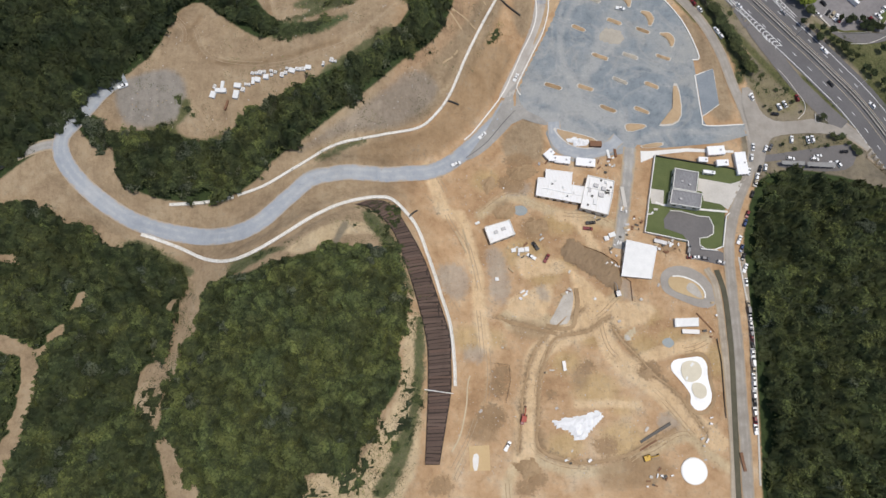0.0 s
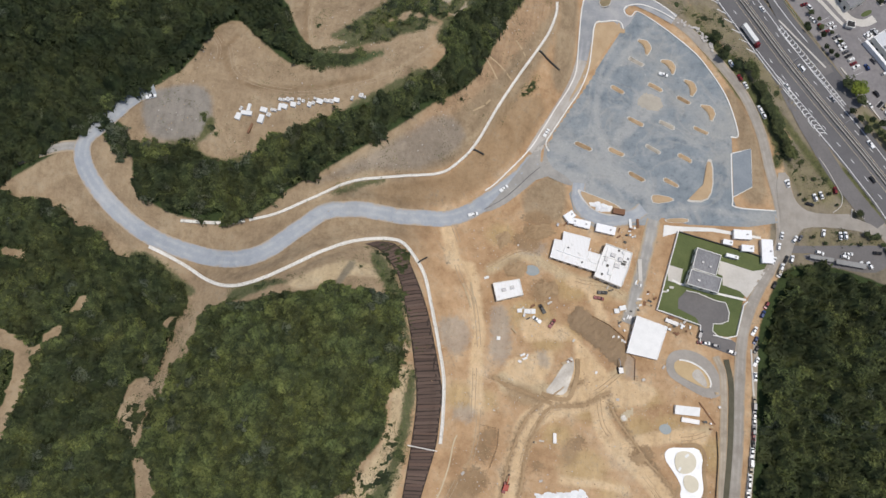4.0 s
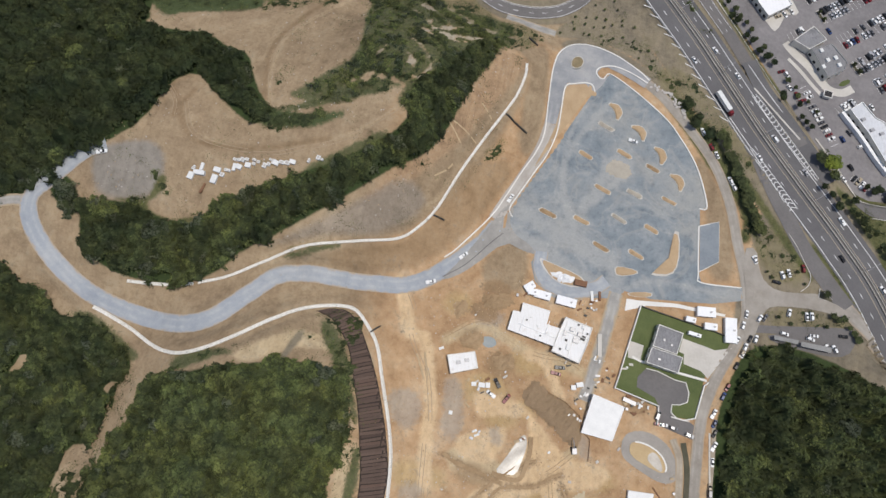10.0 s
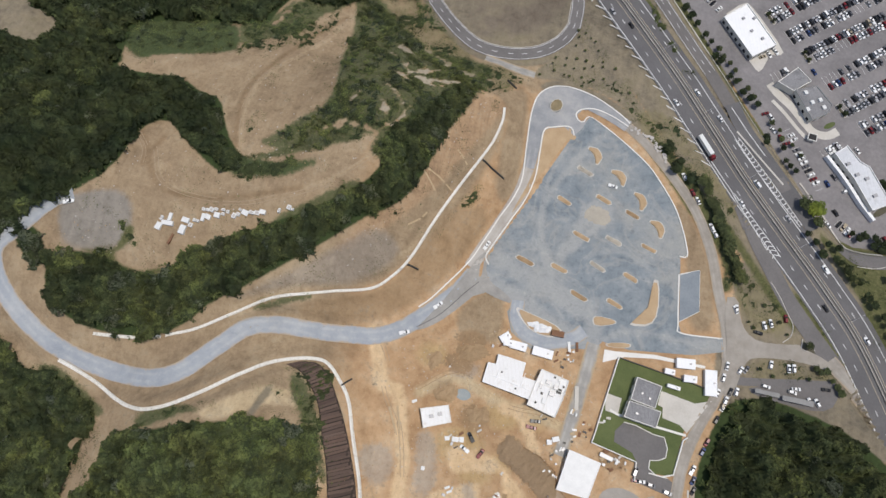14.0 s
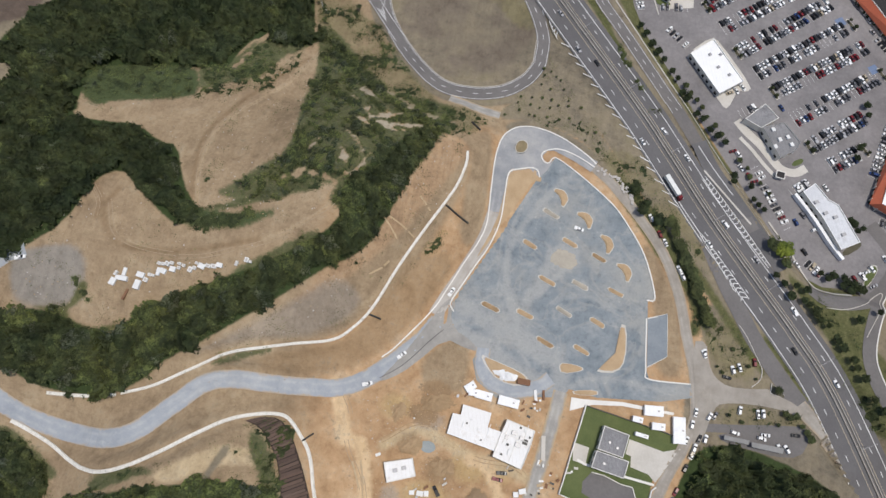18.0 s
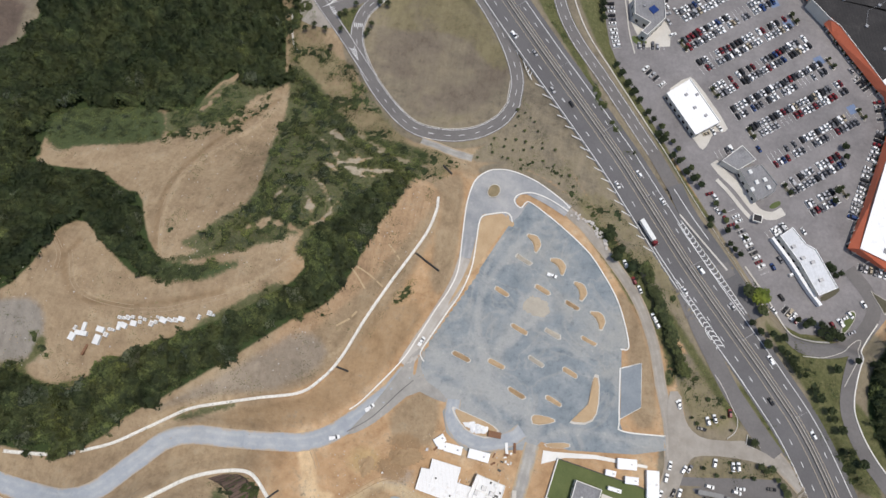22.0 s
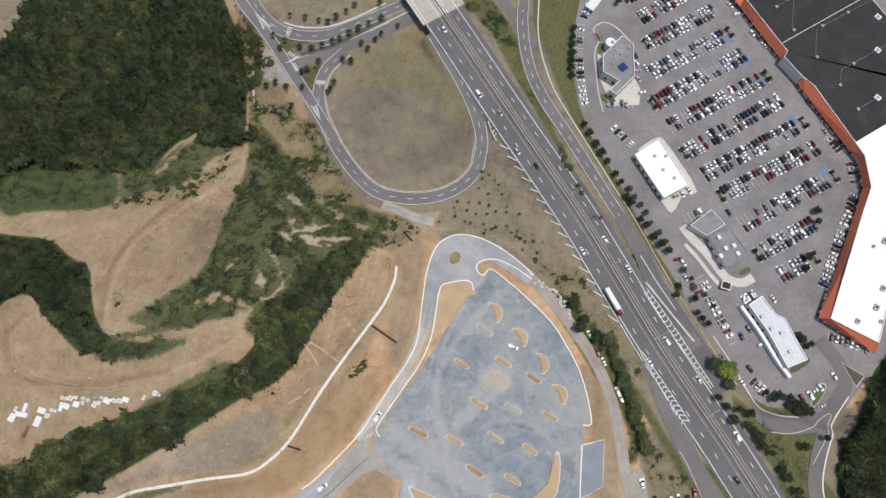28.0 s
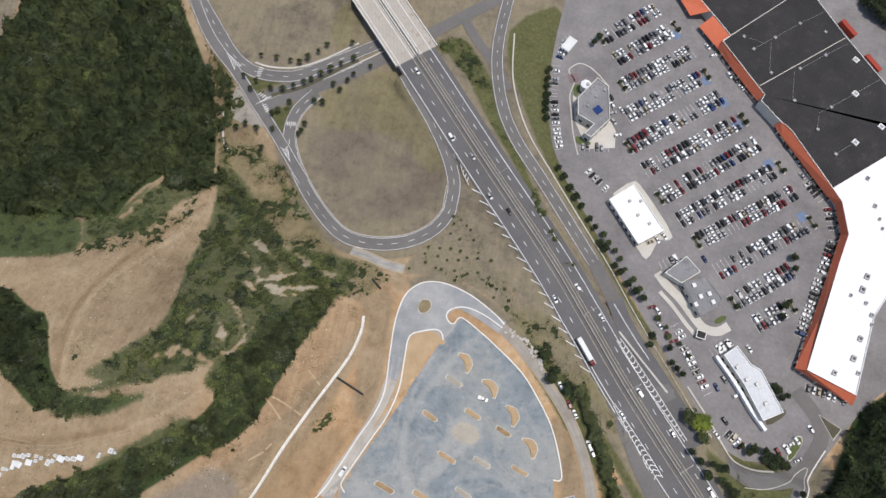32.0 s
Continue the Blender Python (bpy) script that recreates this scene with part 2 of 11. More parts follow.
EARTH = ground_material()
LEAVES = leaf_material("leaves", [(0.0, (0.024, 0.034, 0.016)), (0.3, (0.0495, 0.060, 0.028)), (0.6, (0.085, 0.097, 0.043)), (0.86, (0.135, 0.154, 0.057)), (0.93, (0.098, 0.108, 0.074)), (0.97, (0.135, 0.17, 0.035)), (1.0, (0.15, 0.185, 0.036))])
BARK = surface("bark", (0.06, 0.045, 0.03), (0.14, 0.10, 0.07), 0.5, 4.0)
def lot_gravel():
    """Rolled blue-grey gravel with dusty tan stains, pale scrapes and wheel tracks."""
    m, nt, b = fresh("blue_grey_gravel", 0.95)
    p = place_node(nt)
    wide, mid, fine = noise_node(nt, 0.022, 5, 0.6, p), noise_node(nt, 0.075, 6, 0.65, p), noise_node(nt, 0.8, 6, 0.7, p)
    c = ramp_node(nt, mid, [(0.32, (0.175, 0.205, 0.226)), (0.5, (0.23, 0.26, 0.278)), (0.68, (0.30, 0.322, 0.33))])
    c = mix_node(nt, edge_node(nt, wide, 0.47, 0.66), c, (0.33, 0.332, 0.315))
    w = nt.nodes.new("ShaderNodeTexNoise")
    w.inputs["Scale"].default_value, w.inputs["Detail"].default_value, w.inputs["Distortion"].default_value = 0.03, 3.0, 1.6
    nt.links.new(p, w.inputs["Vector"])
    band = math_node(nt, "ABSOLUTE", math_node(nt, "SUBTRACT", w.outputs["Fac"], 0.5))
    c = mix_node(nt, math_node(nt, "MULTIPLY", math_node(nt, "SUBTRACT", 1.0, edge_node(nt, band, 0.002, 0.035)), 0.28), c, (0.42, 0.40, 0.36))
    dust = nt.nodes.new("ShaderNodeAttribute")
    dust.attribute_name = "dust"
    k = edge_node(nt, math_node(nt, "ADD", dust.outputs["Fac"], math_node(nt, "MULTIPLY", math_node(nt, "SUBTRACT", mid, 0.5), 1.1)), 0.25, 0.95)
    c = mix_node(nt, math_node(nt, "MULTIPLY", k, 0.75), c, (0.365, 0.368, 0.355))
    fleck = noise_node(nt, 0.3, 8, 0.75, p)
    c = mix_node(nt, 0.8, c, ramp_node(nt, fleck, [(0.34, (0.78, 0.79, 0.8)), (0.47, (1, 1, 1)), (0.58, (1, 1, 1)), (0.7, (1.3, 1.26, 1.18))]), "MULTIPLY")
    c = mix_node(nt, 0.45, c, ramp_node(nt, fine, [(0.3, (0.7, 0.7, 0.7)), (0.7, (1, 1, 1))]), "MULTIPLY")
    nt.links.new(c, b.inputs["Base Color"])
    bump_node(nt, b, fine, 0.3, 0.15)
    return m


GRAVEL = lot_gravel()
def rolled_road(name, dark, mean, light, wheel_tone, edge_tone, edge=(0.62, 1.02)):
    """A rolled dusty road: mottled, two paler wheel tracks, edges lost in the earth beside it."""
    m, nt, b = fresh(name, 0.95)
    p = place_node(nt)
    wide, mid, fine = noise_node(nt, 0.03, 4, 0.6, p), noise_node(nt, 0.16, 6, 0.65, p), noise_node(nt, 0.9, 6, 0.7, p)
    side = nt.nodes.new("ShaderNodeAttribute")
    side.attribute_name = "side"
    s = math_node(nt, "ABSOLUTE", side.outputs["Fac"])
    c = ramp_node(nt, math_node(nt, "ADD", math_node(nt, "MULTIPLY", wide, 0.5), math_node(nt, "MULTIPLY", mid, 0.5)), [(0.34, dark), (0.5, mean), (0.66, light)])
    wheel = math_node(nt, "SUBTRACT", 1.0, edge_node(nt, math_node(nt, "ABSOLUTE", math_node(nt, "SUBTRACT", s, 0.4)), 0.02, 0.28))
    c = mix_node(nt, math_node(nt, "MULTIPLY", wheel, math_node(nt, "MULTIPLY", edge_node(nt, mid, 0.35, 0.65), 0.5)), c, wheel_tone)
    rim = edge_node(nt, math_node(nt, "ADD", s, math_node(nt, "MULTIPLY", math_node(nt, "SUBTRACT", math_node(nt, "ADD", math_node(nt, "MULTIPLY", mid, 0.6), math_node(nt, "MULTIPLY", fine, 0.4)), 0.5), 1.4)), *edge)
    c = mix_node(nt, rim, c, edge_tone)
    c = mix_node(nt, 0.28, c, ramp_node(nt, fine, [(0.3, (0.66, 0.66, 0.66)), (0.7, (1, 1, 1))]), "MULTIPLY")
    nt.links.new(c, b.inputs["Base Color"])
    bump_node(nt, b, fine, 0.3, 0.15)
    return m


ROAD_GRAVEL = rolled_road("road_gravel", (0.29, 0.315, 0.345), (0.345, 0.368, 0.392), (0.41, 0.422, 0.43), (0.46, 0.465, 0.465), (0.41, 0.33, 0.235), (0.72, 1.1))
LOOP_STONE = rolled_road("loop_gravel", (0.25, 0.262, 0.275), (0.335, 0.337, 0.338), (0.42, 0.41, 0.395), (0.45, 0.445, 0.435), (0.40, 0.37, 0.33), (1.3, 1.8))
DUSTY_STONE = rolled_road("dusty_loop_stone", (0.36, 0.325, 0.285), (0.43, 0.395, 0.35), (0.49, 0.455, 0.41), (0.51, 0.48, 0.44), (0.45, 0.39, 0.31), (0.95, 1.3))
LANE = rolled_road("dusty_grey_lane", (0.25, 0.222, 0.188), (0.32, 0.29, 0.25), (0.385, 0.352, 0.308), (0.42, 0.39, 0.345), (0.40, 0.31, 0.21), (0.7, 1.1))
LANE_GRAVEL = rolled_road("dusty_grey_gravel", (0.25, 0.24, 0.222), (0.33, 0.315, 0.288), (0.42, 0.40, 0.36), (0.47, 0.445, 0.405), (0.43, 0.33, 0.21), (0.55, 1.0))
TRACK = rolled_road("dusty_track", (0.28, 0.235, 0.18), (0.37, 0.315, 0.245), (0.45, 0.39, 0.31), (0.49, 0.43, 0.34), (0.42, 0.31, 0.19), (0.6, 1.0))
ASPHALT = surface("asphalt", (0.098, 0.094, 0.095), (0.152, 0.146, 0.147), 0.04, 0.8, 0.85, 0.2, 0.2)
OLD_ASPHALT = surface("old_asphalt", (0.115, 0.108, 0.105), (0.195, 0.182, 0.174), 0.05, 0.8, 0.9, 0.2)
LOT_ASPHALT = surface("lot_asphalt", (0.157, 0.147, 0.147), (0.262, 0.246, 0.243), 0.05, 0.5, 0.9, 0.2, 0.14)
CONCRETE = surface("concrete", (0.42, 0.39, 0.34), (0.62, 0.59, 0.54), 0.08, 0.9, 0.85, 0.2)
BARRIER = surface("weathered_barrier", (0.30, 0.27, 0.235), (0.44, 0.405, 0.36), 0.1, 0.9, 0.9, 0.2)
PALE_CONCRETE = surface("pale_concrete", (0.60, 0.58, 0.53), (0.80, 0.78, 0.74), 0.08, 0.9, 0.8, 0.15)
def roof_coat(name, dark, light, stain, amount, rough=0.65):
    """A weathered flat roof: mottled coating, drain stains and faint laps between the sheets."""
    m, nt, b = fresh(name, rough)
    p = place_node(nt)
    wide, mid, fine = noise_node(nt, 0.07, 5, 0.65, p), noise_node(nt, 0.3, 6, 0.7, p), noise_node(nt, 1.4, 5, 0.7, p)
    c = ramp_node(nt, math_node(nt, "ADD", math_node(nt, "MULTIPLY", wide, 0.5), math_node(nt, "MULTIPLY", fine, 0.5)), [(0.35, dark), (0.65, light)])
    k = edge_node(nt, math_node(nt, "ADD", math_node(nt, "MULTIPLY", mid, 0.65), math_node(nt, "MULTIPLY", wide, 0.35)), 0.52, 0.68)
    c = mix_node(nt, math_node(nt, "MULTIPLY", k, amount), c, stain)
    turn = nt.nodes.new("ShaderNodeMapping")
    turn.inputs["Rotation"].default_value = (0, 0, radians(-14))
    nt.links.new(p, turn.inputs["Vector"])
    lap = nt.nodes.new("ShaderNodeTexWave")
    lap.inputs["Scale"].default_value, lap.inputs["Distortion"].default_value = 0.16, 0.5
    nt.links.new(turn.outputs["Vector"], lap.inputs["Vector"])
    c = mix_node(nt, math_node(nt, "MULTIPLY", edge_node(nt, lap.outputs["Fac"], 0.965, 0.995), amount * 0.45), c, stain)
    nt.links.new(c, b.inputs["Base Color"])
    bump_node(nt, b, fine, 0.1, 0.1)
    return m


WHITE_ROOF = roof_coat("white_roof_coating", (0.76, 0.76, 0.76), (0.86, 0.86, 0.86), (0.50, 0.49, 0.47), 0.35)
SITE_ROOF = roof_coat("dusty_white_roof", (0.70, 0.69, 0.67), (0.82, 0.815, 0.80), (0.52, 0.47, 0.40), 0.6)
GREY_ROOF = roof_coat("grey_roof_membrane", (0.15, 0.15, 0.155), (0.30, 0.295, 0.30), (0.08, 0.08, 0.085), 0.7, 0.7)
DARK_ROOF = roof_coat("dark_roof_membrane", (0.020, 0.019, 0.019), (0.042, 0.039, 0.039), (0.075, 0.068, 0.065), 0.6, 0.8)
ORANGE_PAINT = surface("orange_metal_roof", (0.60, 0.145, 0.072), (0.76, 0.215, 0.115), 0.1, 0.8, 0.55, 0.05)
WALL_PAINT = surface("cream_render", (0.55, 0.52, 0.46), (0.70, 0.67, 0.60), 0.2, 1.5, 0.85, 0.1)
PAINT_WHITE = surface("road_paint", (0.55, 0.55, 0.54), (0.82, 0.82, 0.80), 0.2, 0.9, 0.6, 0.0)
PAINT_YELLOW = surface("yellow_kerb_paint", (0.36, 0.30, 0.20), (0.50, 0.43, 0.31), 0.3, 1.2, 0.6, 0.0)
LAWN = surface("mown_lawn", (0.068, 0.092, 0.032), (0.135, 0.155, 0.062), 0.06, 1.2, 0.95, 0.4, 0.2)
MOUND = surface("orange_earth_mound", (0.35, 0.24, 0.135), (0.505, 0.375, 0.235), 0.15, 1.5, 0.95, 0.5)
MAT_BROWN = random_surface("brown_erosion_mat", [(0.088, 0.060, 0.049), (0.122, 0.085, 0.068), (0.108, 0.074, 0.060), (0.15, 0.105, 0.083), (0.135, 0.088, 0.068)], 0.85, 0.3)
SHEETING = surface("white_plastic_sheeting", (0.66, 0.66, 0.65), (0.88, 0.88, 0.88), 0.2, 1.0, 0.35, 0.6)
WHITE_METAL = surface("white_painted_metal", (0.60, 0.60, 0.585), (0.76, 0.755, 0.735), 0.3, 1.5, 0.45, 0.05)
GREY_METAL = plain("grey_metal", (0.32, 0.32, 0.33), 0.45, 0.4)
DARK_GRASS = surface("weedy_channel", (0.06, 0.058, 0.038), (0.135, 0.122, 0.085), 0.2, 1.5, 0.95, 0.4)
DARK_METAL = plain("dark_metal", (0.05, 0.048, 0.045), 0.5, 0.3)
RUST = surface("rusty_steel", (0.14, 0.07, 0.04), (0.26, 0.14, 0.08), 0.5, 3.0, 0.8, 0.2)
GLASS = plain("dark_window_glass", (0.02, 0.022, 0.026), 0.08)
BLUE_BAY = surface("blue_bay_paint", (0.10, 0.15, 0.26), (0.20, 0.25, 0.35), 0.4, 2.0, 0.8, 0.2)
SOLAR = plain("blue_solar_glass", (0.02, 0.045, 0.16), 0.15)
TYRE = plain("tyre_rubber", (0.018, 0.018, 0.018), 0.8)
WET_LINER = surface("wet_pond", (0.30, 0.265, 0.215), (0.50, 0.46, 0.40), 0.2, 0.9, 0.26, 0.12)
WET_LINER.node_tree.nodes["Principled BSDF"].inputs["Specular IOR Level"].default_value = 0.6
POND = surface("pond_water", (0.19, 0.225, 0.235), (0.28, 0.30, 0.29), 0.3, 1.0, 0.45, 0.05)
ROCK = surface("limestone_rubble", (0.36, 0.33, 0.30), (0.55, 0.52, 0.49), 0.3, 2.0, 0.9, 0.5)

BRIDGE_DECK = roof_coat("bridge_deck_concrete", (0.36, 0.325, 0.28), (0.48, 0.44, 0.39), (0.26, 0.215, 0.17), 0.75, 0.85)

# ---- spot heights of the ground: x, y, z ----
SPOTS_SITE = [(68, 278, 0), (148, 193, 0), (108, 243, 0), (120, 143, 0), (173, 157, -1), (60, 205, 1), (52, 149, 3), (-4, 128, 5), (-32, 126, 9),
              (22, 100, 2.5), (105, 90, 1), (130, 115, -0.5), (143, 80, 3), (120, 49, 7), (60, 60, 5), (40, 20, 9), (22, -14, 10), (90, 0, 9),
              (150, 20, 7), (165, 60, 4), (172, -30, 8), (80, -80, 10), (0, 60, 9), (85, 170, 0), (30, 115, 3), (160, 110, 1), (41, 174, 1.2), (33, 168, 3), (34, 184, 4), (46, 196, 1.2), (52, 214, 1.2), (62, 240, 1)]
SPOTS_WEST = [(-61, 124, 14), (-123, 87, 21), (-180, 110, 29), (-215, 150, 33), (-99, 119, 23), (-78, 133, 24), (4, 170, 14), (-50, 138, 22), (40, 266, 14),
              (33, 232, 13), (22, 205, 13.5), (2, 189, 21), (8, 230, 26), (-21, 243, 40), (-10, 211, 34), (-52, 207, 35), (-117, 165, 36.5), (-66, 150, 28),
              (-126, 119, 27), (-130, 220, 32), (-130, 236, 24), (-160, 180, 37), (-180, 150, 36), (-20, 222, 38), (-70, 193, 37), (-213, 192, 39), (-156, 217, 31)]
SPOTS_HILL = [(-52, 60, 46), (-40, 20, 40), (-60, 90, 36), (-100, 60, 36), (-90, 0, 40), (-29, 109, 16), (-16, 92, 15), (-23, 84, 28), (-11, 46, 30),
              (3, 47, 14.5), (-11, 12, 29), (4, 12, 13.5), (-12, -20, 26), (1, -20, 13), (-130, 70, 24), (-150, 30, 15), (-185, 52, 12), (-159, 8, 20), (-230, 60, 20), (-240, 0, 15),
              (-240, 300, 20), (-45, 100, 24), (-30, -60, 20)]
SPOTS_NORTH = [(-137, 269, 14), (-100, 346, -10), (-146, 345, -2), (-196, 313, -6), (-61, 322, -6), (-90, 270, 18), (-60, 285, 8), (-40, 275, 22), (-48, 386, -5),
               (20, 391, -5), (-61, 352, -8), (24, 333, -8), (60, 310, -6), (0, 300, 4), (20, 285, 8), (-20, 330, -6), (-170, 420, 0), (-60, 430, -5), (-230, 380, 0), (40, 430, -5), (120, 430, -7), (-90, 310, 4)]
SPOTS_EAST = [(200, 255, -2.4), (162, 259, -2.2), (130, 300, -2.5), (95, 345, -2), (60, 385, 1), (185, 205, -1.5), (220, 165, -1.5), (235, 215, -2), (140, 330, -6), (170, 320, -9.5),
              (205, 313, -10), (227, 402, -10), (265, 274, -10), (160, 380, -10), (160, 430, -9), (280, 340, -10), (300, 450, -10), (250, 480, -9), (330, 400, -9), (230, 262, -8),
              (270, 215, -4), (330, 230, 0), (183, 122, -1), (182, 96, 2), (195, 57, 12), (240, 60, 20), (240, 130, 4), (280, 0, 20), (205, -20, 14), (300, 300, -7), (100, 318, -4)]

# ---- the plan: outlines and centre lines in metres ----
WOODS_WEST = [(-187, 272), (-173, 250), (-165, 249), (-137, 251), (-121, 241), (-111, 241), (-99, 218), (-87, 204), (-92, 194), (-99, 194), (-109, 200), (-124, 211), (-133, 219), (-144, 211), (-149, 186), (-166, 170), (-200, 137), (-228, 117), (-258, 91), (-322, 241), (-235, 244), (-208, 262)]
WOODS_NORTH = [(-218, 370), (-215, 348), (-218, 334), (-223, 320), (-229, 299), (-232, 271), (-211, 229), (-170, 250), (-176, 263), (-178, 284), (-153, 291), (-115, 294), (-103, 295), (-101, 309), (-94, 325), (-79, 320), (-61, 327), (-57, 335), (-66, 353), (-74, 390), (-62, 327), (-65, 355), (-77, 389), (-96, 420), (-126, 462), (-191, 456)]
WOODS_STRIP = [(-171, 138), (-162, 144), (-144, 145), (-131, 140), (-115, 138), (-108, 150), (-90, 162), (-71, 172), (-53, 183), (-37, 194), (-19, 210), (-16, 229), (-1, 260), (15, 275), (22, 266), (13, 246), (7, 222), (0, 203), (-10, 192), (-24, 183), (-44, 164), (-70, 142), (-88, 130), (-100, 115), (-115, 107), (-135, 106), (-153, 109), (-164, 115), (-170, 125)]
WOODS_CLUMP = [(-193, 151), (-183, 154), (-173, 148), (-169, 132), (-177, 132), (-187, 140)]
WOODS_HILL = [(-117, 64), (-100, 68), (-83, 74), (-65, 78), (-50, 82), (-37, 83), (-26, 80), (-19, 69), (-16, 55), (-19, 46), (-20, 30), (-19, 14), (-25, 4), (-32, -1), (-31, -10), (-37, -14), (-41, -23), (-47, -26), (-61, -25), (-66, -34), (-67, -53), (-112, -53), (-112, -34), (-121, -26), (-127, -14), (-135, -3), (-135, 10), (-129, 26), (-121, 42), (-119, 56)]
WOODS_SOUTHWEST = [(-261, 111), (-225, 107), (-208, 105), (-185, 93), (-166, 83), (-154, 86), (-135, 74), (-125, 67), (-131, 56), (-135, 42), (-138, 26), (-150, 23), (-149, 10), (-150, 0), (-140, -4), (-133, -16), (-128, -29), (-125, -56), (-238, -57)]
WOODS_EAST = [(177, 132), (194, 136), (215, 133), (241, 123), (272, 97), (242, -57), (153, -58), (157, -17), (158, 10), (159, 39), (161, 69), (161, 91), (169, 117)]
WOODS_MALL = [(301, 263), (312, 271), (336, 287), (329, 203), (274, 194), (281, 216), (286, 230), (292, 242)]
WOODS_NORTHEAST = [(296, 536), (346, 549), (343, 480), (319, 499), (306, 509)]
SCRUB_SLOPE = [(-64, 343), (-49, 338), (-28, 314), (-7, 295), (11, 287), (32, 289), (23, 272), (18, 255), (7, 236), (-3, 218), (-12, 213), (-27, 218), (-20, 228), (-37, 225), (-44, 218), (-54, 214), (-74, 212), (-83, 214), (-72, 223), (-60, 235), (-53, 241), (-52, 259), (-57, 283), (-56, 298), (-57, 314)]
SCRUB_BANK = [(-86, 205), (-71, 211), (-57, 226), (-50, 246), (-38, 251), (-27, 225), (-40, 220), (-54, 215), (-73, 206)]
SCRUB_TONGUE = [(-93, 195), (-87, 203), (-69, 204), (-52, 209), (-68, 198), (-84, 194)]
SCRUB_VERGE = [(-68, 173), (-54, 186), (-38, 197), (-32, 202), (-25, 203), (-31, 192), (-38, 181), (-56, 167)]
SCRUB_PATCH = [(-177, 264), (-182, 276), (-180, 288), (-124, 298), (-113, 276), (-125, 270), (-158, 264), (-165, 258)]
GRASS_GULLY = [(-108, 73), (-88, 81), (-73, 81), (-87, 76), (-104, 66)]
GRASS_GULLY_NORTH = [(-44, 105), (-36, 103), (-26, 92), (-20, 75), (-14, 59), (-16, 57), (-23, 73), (-30, 83), (-37, 92)]
GRASS_GULLY_SOUTH = [(-14, 47), (-9, 48), (-9, 12), (-17, -24), (-25, -37), (-35, -37), (-27, -24), (-14, 4)]
GRASS_CORNER = [(-168, 86), (-155, 88), (-140, 79), (-123, 71), (-132, 66), (-151, 75)]
DITCH_GRASS = [(-70.2, 131.2), (-59.9, 137.7), (-41.4, 144.3), (-42.3, 141.3), (-59.5, 133.9)]
ORANGE_CUT = [(24.6, 272.7), (17.8, 268.9), (7.2, 235.8), (-8.9, 208.2), (-25.7, 178.5), (-36.9, 165.7), (-19.8, 174.3), (-5.9, 187.7), (11.6, 211.2), (24.2, 235), (35.1, 256.4), (40.8, 267.5)]
DARK_SOIL = [(63.1, 86.4), (67.1, 93.0), (70.6, 94.7), (76.5, 89.5), (86.1, 85.8), (93.5, 79.9), (95.7, 71.9), (94.0, 64.2), (88.3, 65.8), (81.2, 71.4), (74.3, 76.5), (65.6, 81.3)]
BROWN_SOIL = [(35.4, 156.9), (47, 166.4), (56.5, 162.9), (57.3, 143.6), (52.3, 136.8), (36.5, 138.3), (31.9, 146.5)]
PALE_TRACKS = [(28.4, 50.8), (34.5, 56), (49.3, 54.5), (59.4, 50.3), (66.6, 46.4), (60.5, 41.9), (51.5, 38.9), (34, 42.4)]
FIELD_SOUTH = [(-23, 360), (-22, 376), (-8, 399), (27, 415), (54, 377), (69, 362), (69, 342), (56, 322), (33, 312), (13, 316), (-6, 338)]
FIELD_NORTH = [(-110, 468), (-88, 439), (-67, 417), (-48, 410), (-22, 417), (2, 435), (5, 448), (-20, 476)]
FIELD_GREEN = [(-24, 378), (-8, 401), (27, 417), (56, 380), (70, 360), (60, 352), (34, 378), (4, 374)]
VERGE_SERE = [(114.4, 286.1), (132.0, 285.8), (148.2, 266.7), (165.5, 248.4), (179.2, 231.6), (171.7, 230.3), (159.7, 244.1), (146.6, 251.6), (133.5, 257.5), (119.3, 271.6)]
FORK_GREEN_NORTH = [(-17.6, 388.7), (-5.7, 396.4), (5.9, 406.3), (21.0, 417.2), (32.4, 410.6), (23.6, 401.9), (1.4, 394.2), (-15.7, 379.6)]
FORK_GREEN_SOUTH = [(-10.7, 422.1), (4.1, 434.6), (-3.1, 454.9), (-16.7, 452.6), (-17.1, 436.7)]
FIELD_TRIANGLE = [(74, 346), (93, 320), (112, 295), (130, 271), (148, 242), (138, 253), (117, 279), (93, 294), (70, 297), (51, 294), (56, 304), (67, 319), (73, 330)]
VERGE_OLIVE = [(140, 248), (161, 218), (172, 197), (176, 188), (166, 186), (172, 200), (154, 221), (132, 250), (116, 268), (122, 271)]
VERGE_MALL = [(90, 463), (124, 486), (120, 445), (120, 405), (130, 378), (154, 341), (172, 311), (199, 277), (186, 284), (158, 325), (120, 376), (100, 416), (90, 438)]
MEDIAN_RAMP = [(71.6, 414.7), (86.3, 418), (96.3, 397.4), (106.2, 378), (116.3, 357.5), (123.8, 342.5), (134.8, 326.6), (146.2, 309.2), (142.2, 309), (119.8, 341.6), (103, 369.5), (88.8, 387.5), (77.2, 405.2)]
TRIANGLE_OLIVE = [(179.2, 185.6), (180.4, 174.1), (182.9, 168.1), (187.3, 164.3), (194.7, 163.0), (203.3, 165.3), (207.4, 169.5), (208.5, 175.2), (206.1, 180.0), (200.1, 190.8)]
VERGE_LOWER = [(186.9, 150.8), (191.0, 153.5), (202.4, 155.5), (216.9, 155.2), (228.5, 152.4), (231.5, 150.2), (214.5, 146.9), (190.3, 143.8)]
